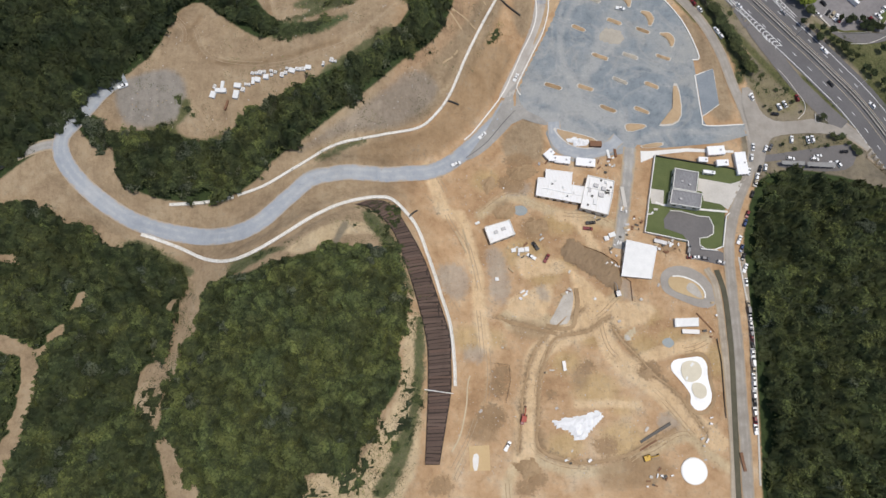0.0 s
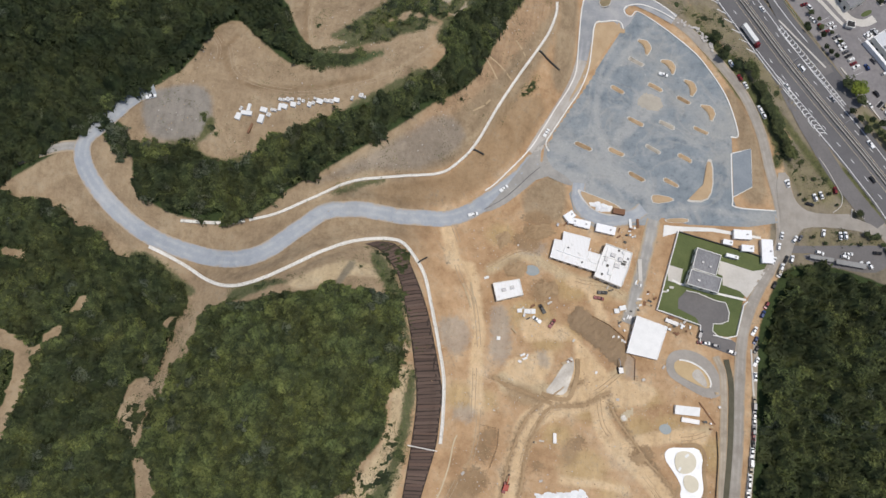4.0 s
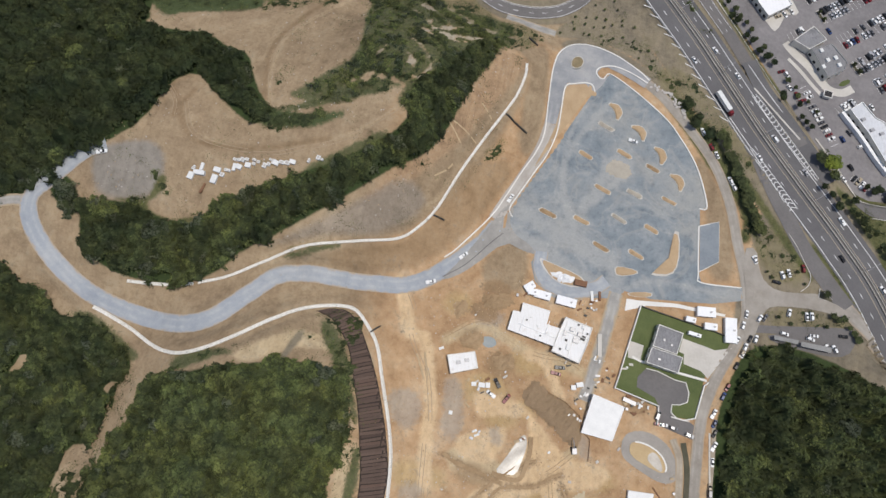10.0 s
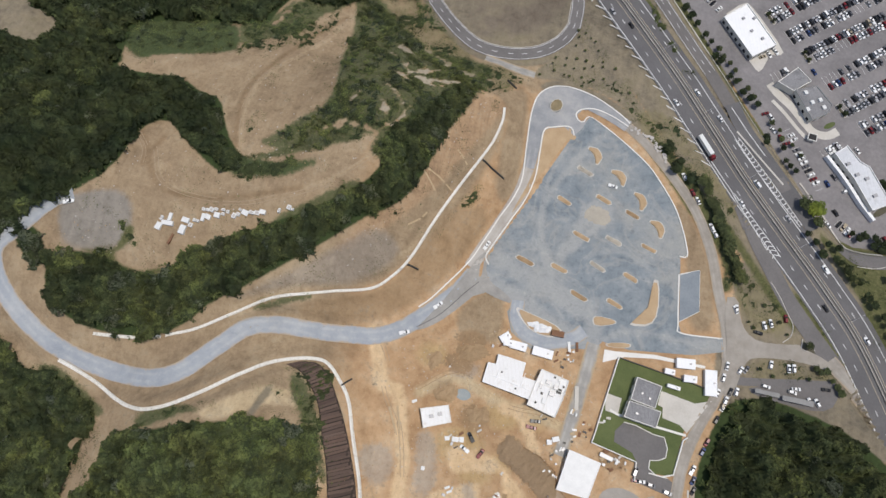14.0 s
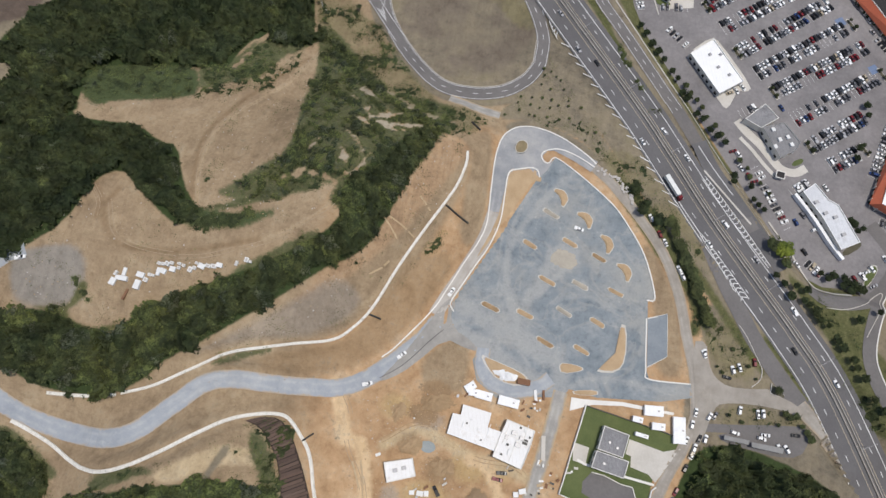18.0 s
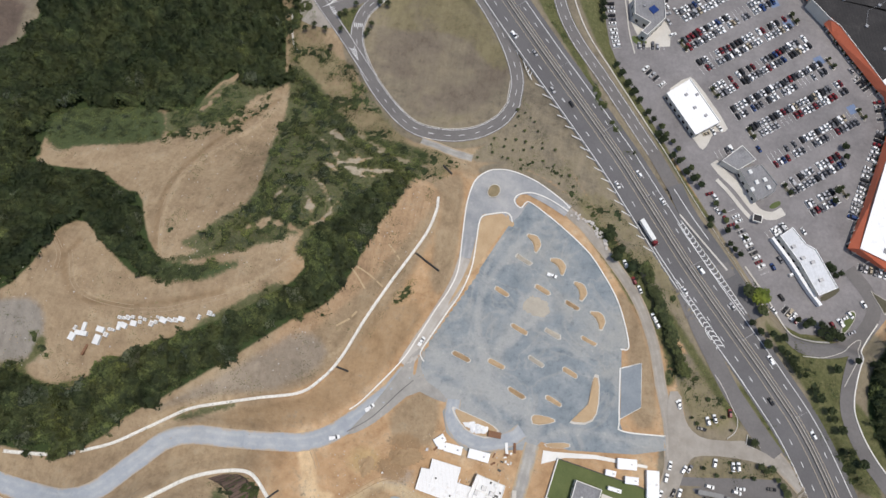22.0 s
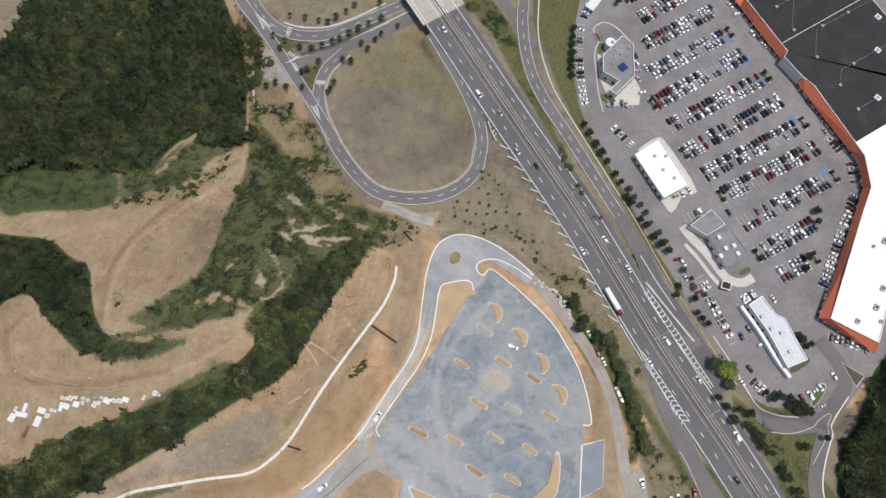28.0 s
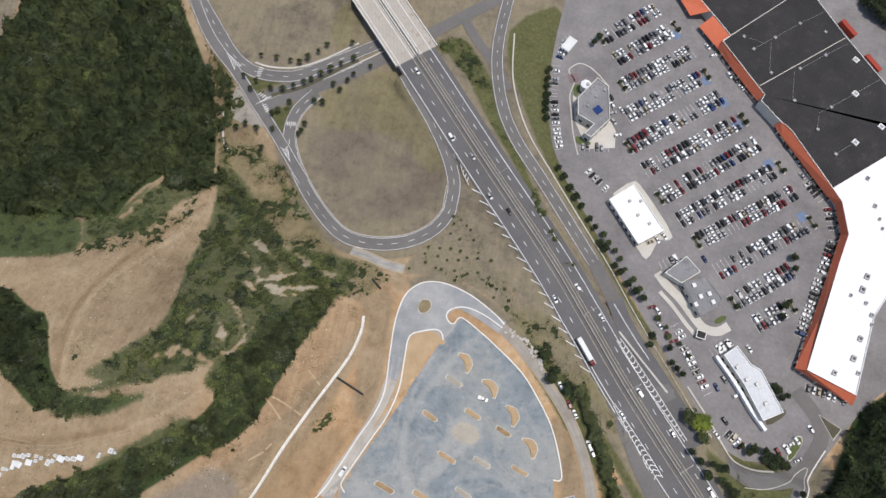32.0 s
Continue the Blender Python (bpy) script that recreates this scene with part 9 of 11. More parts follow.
def joined_cars(name, cars, label):
    """Cars too many to pick apart, in one mesh."""
    order = list(PAINTS)
    mats = [PAINT_MATS[k] for k in order] + [GLASS, TYRE]
    vs, fs, mi = [], [], []
    for form, paint, x, y, z, turn in cars:
        m = np.array(pose(x, y, z, 0, 0, turn))
        body, glass, roof = car_meshes(form, paint)
        for me, slot in ((body, order.index(paint)), (glass, len(order)), (roof, order.index(paint))):
            k = len(vs)
            for v in me.vertices:
                vs.append(tuple(m[:3, :3] @ np.array(v.co) + m[:3, 3]))
            for f in me.polygons:
                fs.append(tuple(i + k for i in f.vertices))
                mi.append(slot)
    me = mesh_from(name, vs, fs, mats)
    me.polygons.foreach_set("material_index", mi)
    return tagged(new(name, me), label, "cars", kind="stuff")


STALL = 2.75
MALL_ROWS_NEAR = [(170.3, 393.9, 223.5, 437.3), (179.8, 380.1, 233.7, 421.3), (190.9, 365.3, 246.0, 409.7), (201.6, 352.6, 256.4, 394.0), (213.5, 342.3, 268.2, 382.4), (224.8, 325.7, 274.9, 363.0), (235.4, 310.5, 267.5, 335.4), (246.6, 299.6, 264.7, 312.1)]
MALL_ROWS_FAR = [(147.4, 463.6, 179.7, 490.8), (156.4, 449.8, 189.8, 477.9), (163.2, 433.6, 202.3, 464.0), (166.1, 413.3, 210.2, 447.7)]
MALL_SINGLE = [(272.7, 388.5, 283.9, 376.9), (285.3, 374.7, 288.9, 360.6), (288.3, 355, 270.1, 295.5), (125.8, 460.5, 121.7, 442.0), (121.3, 440.0, 121.8, 420.0), (122.0, 419.0, 125.5, 400.0), (125.8, 398.5, 129.6, 385.0), (274.6, 270.0, 297.6, 265.5), (203.3, 292.0, 208.6, 284.4), (208.6, 281.3, 224.8, 255.9), (233.9, 240.0, 245.0, 231.9), (141.3, 388.7, 159.4, 391.1), (146.8, 374.7, 160.7, 363.3), (193.1, 324.6, 204.5, 331.6), (224.4, 280.1, 233.6, 287.9)]
stall_lines, far_cars = [], []


def stall_row(a, b, sides, fill, joined=False):
    (ax, ay), (bx, by) = a, b
    n = int(math.hypot(bx - ax, by - ay) / STALL)
    ux, uy = (bx - ax) / math.hypot(bx - ax, by - ay), (by - ay) / math.hypot(bx - ax, by - ay)
    turn = math.degrees(math.atan2(uy, ux)) + 90
    for side in sides:
        px, py = -uy * side, ux * side
        for k in range(n + 1):
            x, y = ax + ux * k * STALL, ay + uy * k * STALL
            stall_lines.append(((x + px * 0.15, y + py * 0.15), (x + px * 5.2, y + py * 5.2), 0.14, MALL_LEVEL + 0.13))
        busy = rng.random() * 6
        for k in range(n):
            share = fill * (1.0 - 0.28 * (0.5 + 0.5 * math.sin(k * 0.4 + busy)) ** 2)
            if rng.random() > share:
                continue
            c = (k + 0.5) * STALL
            x, y = ax + ux * c + px * (2.7 + rng.normal() * 0.15), ay + uy * c + py * (2.7 + rng.normal() * 0.15)
            form, paint = any_car()
            spin = turn + (180 if rng.random() < 0.5 else 0) + rng.normal() * 1.5
            if joined:
                far_cars.append((form, paint, x, y, MALL_LEVEL + 0.1, spin))
            else:
                car(form, paint, x, y, MALL_LEVEL + 0.1, spin, "parked in a marked bay", "cars in the shopping centre car park")


for ax, ay, bx, by in MALL_ROWS_NEAR:
    stall_row((ax, ay), (bx, by), (1, -1), 0.97)
for ax, ay, bx, by in MALL_ROWS_FAR:
    stall_row((ax, ay), (bx, by), (1, -1), 0.95, True)
for ax, ay, bx, by in MALL_SINGLE:
    n = math.hypot(bx - ax, by - ay)
    ox, oy = 2.7 * (by - ay) / n, -2.7 * (bx - ax) / n  # the line runs through the cars' middles
    stall_row((ax + ox, ay + oy), (bx + ox, by + oy), (1,), 0.92, True)
joined_cars("parked_cars", far_cars, "rows of parked cars in many colours")
for x, y in [(223.2, 432.1), (212.3, 445.2), (232.2, 418.8), (251.3, 396.3), (271.5, 366.8), (192.2, 474.0)]:
    sheet("accessible_bay", [(x + 2.3 * a - 1.5 * b, y + 1.5 * a + 2.3 * b) for a, b in ((-1, -1), (1, -1), (1, 1), (-1, 1))], BLUE_BAY, "worn blue painted parking bay", "road marking", level=MALL_LEVEL, lift=0.16, smooth=0)
painted_bars("bay_lines", stall_lines, "white painted parking bay lines")

for i, (x, y) in enumerate(MALL_LOOSE):
    car(*any_car(), x, y, MALL_LEVEL + 0.15, (-52, 128, 30, -48)[i % 4] + rng.normal() * 4, "in the shopping centre car park", "loose cars in the car park")

# the lane beside the woods
for i, (x, y) in enumerate(CARS_LANE):
    form, paint = any_car()
    near = min(EAST_ROAD, key=lambda q: (q[0] - x) ** 2 + (q[1] - y) ** 2)
    turn = 92 if y < 75 else 65
    car(form, paint, x, y, ground_at(x, y) + 0.1, turn + 180 * (i % 2), "parked on the lane's edge", "cars along the lane")
for x, y in CARS_LOT_SIDE:
    form, paint = any_car()
    car(form, "white" if rng.random() < 0.7 else paint, x, y, ground_at(x, y) + 0.25, 118, "parked beside the hedge", "cars by the hedge")
for i, (x, y) in enumerate(CARS_TRIANGLE):
    form, paint = any_car()
    turn = (95, 108, 108, 95, -8, 80, 95, 95, 60, 62, 82, 78, 70, 75, 68, -8, 5, -10, 118, 120, 2, 72, 70)[i]
    car("suv" if i % 2 else "sedan", {3: "red", 4: "black", 8: "grey", 14: "black", 20: "black"}.get(i, "white"), x, y, ground_at(x, y) + 0.3, turn, "parked on rough ground", "cars by the junction")
for i, (x, y) in enumerate(CARS_SITE):
    car("pickup", ("black", "red", "black", "white", "red", "white", "red", "white", "white", "white")[i], x, y, ground_at(x, y) + 0.25, (5, -5, 125, 150, 60, 60, 80, 45, 20, 65)[i], "on the building site", "site pickups")
car("pickup", "white", *TRUCK_LOT[0], LOT_LEVEL + 0.15, -12, "parked on the gravel lot", "site pickups")
for i, (x, y) in enumerate(CARS_COMPOUND):
    car(*any_car(), x, y, ground_at(x, y) + 0.3, (75, 0, 5, -8, -12)[i], "parked in the compound yard", "cars in the compound")

# traffic on the highway: metres along, offset to the west side, kind and colour
for x, y, off, form, paint in ((68, 378, 9.8, "van", "white"), (94, 346, 9.8, "suv", "silver"), (104, 338, 5.4, "sedan", "black"), (146, 301, -4.2, "suv", "white"), (160, 287, -7.2, "sedan", "white"), (186, 253, -4.2, "van", "white"),
                               (80, 368, 5.4, "sedan", "silver"), (213, 200, -7.2, "pickup", "white"), (226, 188, 5.5, "sedan", "black"), (202, 233, -7.2, "sedan", "silver"), (136, 294, 10, "sedan", "white"), (40, 415, 5.5, "suv", "white"), (240, 170, -4.3, "suv", "white"), (178, 240, 9.8, "sedan", "white")):
    p, d, z = hw_place(hw_along(x, y), off)
    car(form, paint, p[0], p[1], z + 0.02, math.degrees(math.atan2(d[1], d[0])) + (180 if off < 0 else 0), "driving on the highway", "traffic")


def box_truck(x, y, z, turn):
    thing = empty("truck", pose(x, y, z, 0, 0, turn), "white articulated box truck with a red cab on the highway", "truck")
    part("trailer", a_box(-9.0, 4.0, -1.25, 1.25, 1.1, 3.9, bevel=0.06), WHITE_METAL, thing)
    part("chassis", a_box(-8.8, 6.4, -0.5, 0.5, 0.7, 1.1), DARK_METAL, thing)
    cab = part("cab", loft(bmesh.new(), [(4.5, 1.2, 0.6, 3.2, 1.1), (6.0, 1.22, 0.6, 3.3, 1.1), (6.7, 1.2, 0.6, 2.4, 1.05), (7.0, 1.1, 0.6, 1.6, 1.0)]), PAINT_MATS["red"], thing)
    part("windscreen", a_box(6.2, 6.62, -0.95, 0.95, 2.2, 3.0, taper=0.9), GLASS, cab)
    for sx in (-8.0, -6.8, 3.0, 4.2, 6.0):
        for sy in (-1.05, 1.05):
            bm = bmesh.new()
            bmesh.ops.create_cone(bm, cap_ends=True, segments=12, radius1=0.5, radius2=0.5, depth=0.35, matrix=Matrix.Translation((sx, sy, 0.5)) @ Matrix.Rotation(radians(90), 4, "X"))
            part("wheel", bm, TYRE, thing, "black tyre")


p, d, z = hw_place(hw_along(160, 270), 9.8)
box_truck(p[0], p[1], z + 0.02, math.degrees(math.atan2(d[1], d[0])))

# ---- the building site ----
on_roof_later = []
ISLE_SOIL = surface("weedy_island_soil", (0.15, 0.125, 0.07), (0.32, 0.25, 0.15), 0.3, 1.5, 0.95, 0.4)
PALE_SAND = surface("pale_sand", (0.42, 0.34, 0.22), (0.55, 0.46, 0.32), 0.2, 1.2)
BASIN_SAND = surface("basin_sand", (0.55, 0.50, 0.38), (0.68, 0.62, 0.49), 0.2, 1.2)
LOT_DUST = surface("trodden_lot_dust", (0.33, 0.30, 0.25), (0.45, 0.405, 0.33), 0.25, 1.4, 0.95, 0.4)
TIMBER = surface("sawn_timber", (0.36, 0.26, 0.15), (0.52, 0.41, 0.27), 0.5, 3.0, 0.8, 0.2)
SITE_SOIL = surface("loose_site_soil", (0.25, 0.165, 0.09), (0.44, 0.315, 0.185), 0.09, 0.7, 0.95, 0.5, 0.2)
def slope_matting():
    top, ts = spline(MAT_SLOPE_TOP, 0.5)
    foot, fs_ = spline(MAT_SLOPE_FOOT, 0.5)
    thing = empty("slope_matting", pose(0, 0, 0), "dark brown erosion matting laid in strips down the cut slope", "slope matting")
    n = 92
    jog = np.random.default_rng(17).uniform(-0.22, 0.22, (n + 1, 2)) / n

    def at(line, s, q):
        return np.array([np.interp(q * s[-1], s, line[:, k]) for k in (0, 1)])

    for i in range(n):
        a, b = i / n, (i + 0.80 + 0.1 * math.sin(i * 3.7)) / n
        skew = lambda t: jog[i, 0] * (1 - t) + jog[i, 1] * t
        low = 0.94 + 0.04 * math.sin(i * 2.3)
        high = 0.02 + 0.06 * math.sin(i * 1.1) ** 2
        flat = np.array([at(top, ts, q + skew(t)) * (1 - t) + at(foot, fs_, q + skew(t)) * t for t in np.linspace(high, low, 9) for q in (a, (a + b) / 2, b)])
        z = ground(flat[:, 0], flat[:, 1]) + 0.6 + 0.05 * math.sin(i * 1.7)
        z[1::3] += 0.08
        vs = [(x, y, h) for (x, y), h in zip(flat, z)]
        m = len(vs)
        vs += [(x, y, h - 0.55) for x, y, h in vs]
        fs = []
        for k in range(8):
            j = 3 * k
            fs += [(j, j + 1, j + 4, j + 3), (j + 1, j + 2, j + 5, j + 4), (j + 2, j + 2 + m, j + 5 + m, j + 5), (j + 3, j + 3 + m, j + m, j)]
        hang("mat_strip", mesh_from("mat_strip", vs, fs, MAT_BROWN), thing)
    # near-black sheet below: the shadow lines between strips put in as colour
    under = [tuple(v) for v in rounded([tuple(p) for p in top[::6]] + [tuple(p) for p in foot[::-6]], True, 0)]
    sheet("backing", under, surface("mat_gap_shade", (0.035, 0.026, 0.02), (0.06, 0.045, 0.036), 0.2, 1.0), "", "", lift=0.35, cell=2.0, parent=thing, smooth=0)


slope_matting()


def island(outline, label, group="", height=0.5, name="parking_island", rounds=2, soil=None, level=LOT_LEVEL):
    """A kerbed island heaped with earth."""
    p = rounded(outline, True, rounds)
    c = np.mean(np.array(p), 0)
    thing = empty(name, pose(c[0], c[1], level), label, "island", group)
    q = [(a - c[0], b - c[1]) for a, b in p]
    n = len(q)
    for nm, k0, k1, z0, z1, material in (("kerb", 1.0, None, 0.0, 0.28, CONCRETE), ("soil", 0.0, 0.9, 0.2, 0.2, soil or MOUND)):
        bm = bmesh.new()
        if nm == "kerb":
            o = [bm.verts.new((a, b, -0.2)) for a, b in q]
            t = [bm.verts.new((a, b, z1)) for a, b in q]
            i = [bm.verts.new((a * 0.9, b * 0.9, z1)) for a, b in q]
            for k in range(n):
                j = (k + 1) % n
                for f in ((o[k], o[j], t[j], t[k]), (t[k], t[j], i[j], i[k])):
                    bm.faces.new(f)
        else:
            r0 = [bm.verts.new((a * 0.91, b * 0.91, 0.2)) for a, b in q]
            r1 = [bm.verts.new((a * 0.6, b * 0.6, 0.2 + height * 0.8 + 0.12 * math.sin(k * 2.1))) for k, (a, b) in enumerate(q)]
            top = bm.verts.new((0, 0, 0.2 + height))
            for k in range(n):
                j = (k + 1) % n
                bm.faces.new((r0[k], r0[j], r1[j], r1[k]))
                bm.faces.new((r1[k], r1[j], top))
        bmesh.ops.recalc_face_normals(bm, faces=bm.faces[:])
        part(nm, bm, material, thing, "heaped orange earth" if nm == "soil" else "")
    return thing


def capsule(length, width, bend=0.0):
    out = []
    for k in range(14):
        a = 2 * math.pi * k / 14
        x, y = math.cos(a), math.sin(a)
        px = (length - width) / 2 * (1 if x > 0 else -1) + x * width / 2
        out.append((px, y * width / 2 + bend * (1 - (2 * px / length) ** 2)))
    return out


def bean(length, width, bend):
    """A bent strip with round, wider ends."""
    out = []
    for side in (1, -1):
        for k in range(9):
            u = side * (k / 4 - 1)
            w = width / 2 * (0.82 + 0.3 * u * u) * math.sqrt(max(0.0, 1 - abs(u) ** 5))
            out.append((u * length / 2 - side * w * 2 * bend * u / length, bend * (0.5 - u * u) + side * w))
    return out


def turned(outline, x, y, degrees):
    c, s = math.cos(radians(degrees)), math.sin(radians(degrees))
    return [(x + a * c - b * s, y + a * s + b * c) for a, b in outline]


r14 = np.random.default_rng(14)
for i, (x, y) in enumerate(ISLANDS_BAR):
    shape = [(a * r14.uniform(0.93, 1.07), b * r14.uniform(0.78, 1.2)) for a, b in capsule(10.0 * (0.9 + 0.02 * (i * 7 % 10)), 2.7)]
    island(turned(shape, x, y, -26 + i * 37 % 9), "kerbed bar-shaped island of orange earth in the gravel lot", "islands in the gravel lot", 0.35, rounds=1, soil=(MOUND, LOT_DUST, MOUND, SITE_SOIL)[i * 5 % 4], level=LOT_LEVEL + 0.12)
for i, (x, y) in enumerate(ISLANDS_BEAN):
    shape = [(a * r14.uniform(0.97, 1.03), b * r14.uniform(0.95, 1.05)) for a, b in bean(12.0, 5.6, 2.4)]
    island(turned(shape, x, y, -58 + (0, 12, -6, 4)[i % 4]), "kerbed bean-shaped island of orange earth in the gravel lot", "bean islands in the gravel lot", rounds=1, level=LOT_LEVEL + 0.12)
island(MOON_ISLAND, "kerbed crescent island of orange earth in the gravel lot", rounds=1)
island(LOW_ISLAND, "kerbed island of orange earth at the gravel lot's edge", rounds=1)
island(HEAP_ISLAND, "kerbed curved island of orange earth beside the service loop", rounds=1, height=0.3)
island(LOT_ISLAND_SOUTH, "kerbed strip of orange earth beside the white slab", rounds=1, height=0.2)
island(CIRCLE_ISLAND, "round kerbed traffic island of weedy brown earth", rounds=1, height=0.3, name="traffic_island", level=float(ground(*np.array(CIRCLE_ISLAND).T).max()) + 0.4, soil=ISLE_SOIL)


def heap(name, outline, material, label, category, height=1.2, seed=1, lift=0.1, cell=1.2, kind=""):
    """An uneven heap within an outline."""
    p = np.array(outline, float)
    r = np.random.default_rng(seed)
    xs, ys = np.arange(p[:, 0].min() - 1, p[:, 0].max() + 1, cell), np.arange(p[:, 1].min() - 1, p[:, 1].max() + 1, cell)
    gx, gy = np.meshgrid(xs, ys)
    d = inside(outline, gx, gy)
    z = ground(gx.ravel(), gy.ravel()).reshape(gx.shape) + lift + np.clip(d / 2.5, -0.6, 1) * height * (0.7 + 0.6 * r.random(gx.shape))
    keep = d > -cell * 0.6
    idx = np.full(gx.shape, -1)
    idx[keep] = np.arange(keep.sum())
    vs = list(zip(gx[keep] + r.normal(0, 0.2, keep.sum()), gy[keep] + r.normal(0, 0.2, keep.sum()), z[keep]))
    fs = [(idx[j, i], idx[j, i + 1], idx[j + 1, i + 1], idx[j + 1, i]) for j in range(len(ys) - 1) for i in range(len(xs) - 1) if min(idx[j, i], idx[j, i + 1], idx[j + 1, i + 1], idx[j + 1, i]) >= 0]
    return tagged(new(name, mesh_from(name, vs, fs, material)), label, category, kind=kind)


heap("limestone_mound", WHITE_HEAP, SHEETING, "lumpy heap of white limestone rubble on bare earth", "heap", 1.3, 3)
sheet("mud_pond", WEDGE_SHEET, WET_LINER, "wedge-shaped pond of shallow muddy water in a dug pit", "pond", lift=0.2, smooth=1, cell=1.2, kind="")
ribbon("pond_bank", WEDGE_BANK, 2.2, SITE_SOIL, "dark earth bank of the muddy pond", "bank", lift=0.5, thick=0.3)
sheet("site_puddle", PUDDLE_NORTH, POND, "shallow blue-grey puddle beside the small building", "puddle", lift=0.12, smooth=2)
heap("sand_mound", SHEET_PATCH, PALE_SAND, "small heap of pale sand and rubble", "sand", 0.6, 5)
sheet("white_puddle", [(93.7, 39.7), (95.3, 41.3), (97.4, 39.9), (95.8, 37.4)], WET_LINER, "small shiny puddle beside the sand heap", "puddle", lift=0.55, smooth=2)
heap("sand_spread", SAND_PATCH, LOT_DUST, "spread of pale tan dust on the gravel lot", "sand", 0.25, 15, lift=0.15, cell=1.0)
heap("plastic_sheet", SACKS, SHEETING, "white plastic sheet over material beside the service loop", "sheet", 1.4, 6, cell=0.9)
heap("soil_stockpile", DARK_SOIL, surface("dark_stockpile_soil", (0.21, 0.145, 0.085), (0.31, 0.22, 0.135), 0.15, 1.2, 0.95, 0.5), "long stockpile of dark brown soil", "stockpile", 1.2, 8, cell=1.6)
sheet("bean_liner", BEAN_LINER, SHEETING, "white liner of a bean-shaped basin", "basin liner", lift=0.35, smooth=1, cell=1.2)
ribbon("bean_bank", BEAN_LINER[2:13], 1.6, SITE_SOIL, "dark earth rim of the white basin", "bank", lift=0.3, offset=-1.2)
sheet("sand_bed", BEAN_FILL, BASIN_SAND, "round bed of pale tan sand in the white basin", "sand", lift=0.68, smooth=3, cell=1.2, kind="")
sheet("sand_bed", BEAN_FILL_LOW, BASIN_SAND, "small bed of pale tan sand in the white basin", "sand", lift=0.68, smooth=3, cell=1.2, kind="")
sheet("ring_gravel", STONE_RING, surface("grey_ring_gravel", (0.25, 0.228, 0.2), (0.385, 0.352, 0.31), 0.12, 0.7, 0.9, 0.3), "grey gravel round the oval basin", "gravel", lift=0.14, smooth=2)
sheet("ring_pool", POND_RING, surface("tan_sand", (0.42, 0.30, 0.16), (0.54, 0.41, 0.24), 0.1, 1.0), "tan sand floor of the round basin", "basin", lift=0.3, smooth=2)
ribbon("ring_rim", rounded(POND_RING, True, 2)[:14], 0.8, PALE_CONCRETE, "pale rim of the round basin", "kerb", lift=0.5, thick=0.2)
sheet("ring_water", RING_WATER, WET_LINER, "shallow water in the end of the round basin", "basin", lift=0.36, smooth=2, cell=1.2)
sheet("small_pond", POND_SMALL, POND, "shallow grey puddle on the site", "puddle", lift=0.2, smooth=2)
sheet("basin", BASIN, surface("tan_screed", (0.47, 0.33, 0.17), (0.58, 0.43, 0.24), 0.1, 1.0), "rectangular tan slab on the site", "slab", lift=0.35, smooth=0)
sheet("basin_strip", BASIN_WHITE, PALE_CONCRETE, "white strip on the tan slab", "strip", lift=0.5, smooth=1)
sheet("pool_gravel", POOL, surface("dark_blue_gravel", (0.16, 0.185, 0.21), (0.29, 0.315, 0.33), 0.1, 0.9), "dark blue-grey gravel bay with white kerb", "gravel bay", lift=0.2, level=LOT_LEVEL, smooth=0)
ribbon("kerb_bay", POOL_EDGE, 0.5, PALE_CONCRETE, "white concrete kerb", "kerb", lift=0.4, thick=0.2, straight=True)

x, y = CIRCLE_PAD[0]
tank = empty("round_slab", pose(x, y, ground_at(x, y)), "round white concrete tank base on bare earth", "slab")
bm = bmesh.new()
bmesh.ops.create_cone(bm, cap_ends=True, segments=40, radius1=6.6, radius2=6.5, depth=0.9, matrix=Matrix.Translation((0, 0, 0.2)))
part("slab", bm, PALE_CONCRETE, tank)
bm = bmesh.new()
bmesh.ops.create_cone(bm, cap_ends=True, segments=40, radius1=6.0, radius2=6.0, depth=0.1, matrix=Matrix.Translation((0, 0, 0.7)))
part("liner", bm, SHEETING, tank)


def crate(x, y, sx, sy, h, turn, label, name="concrete_block", group="", category="block", material=WHITE_METAL, z=None):
    thing = empty(name, pose(x, y, ground_at(x, y) if z is None else z, 0, 0, turn), label, category, group)
    part("body", a_box(-sx / 2, sx / 2, -sy / 2, sy / 2, -0.5, h, bevel=0.05), material, thing)
    if "drainage ring" in label:
        # solid plate: the shade inside the open ring put in as a darker colour
        part("opening", a_box(-sx * 0.32, sx * 0.32, -sy * 0.32, sy * 0.32, h + 0.1, h + 0.15), ROCK, thing, "dark plate standing for the open top")
    part("lid", a_box(-sx / 2 - 0.05, sx / 2 + 0.05, -sy / 2 - 0.05, sy / 2 + 0.05, h, h + 0.12, taper=0.97), material, thing)
    return thing


for i, (x, y, sx, sy) in enumerate(WHITE_BOXES):
    ring = sx * sy < 5.5
    crate(x, y, sx, sy, 0.9 + 0.25 * (i % 3), -9 + rng.uniform(-9, 9), "white concrete drainage ring on bare earth" if ring else "white concrete drainage box on bare earth", group="drainage rings in the quarry yard" if ring else "white boxes in the quarry yard")



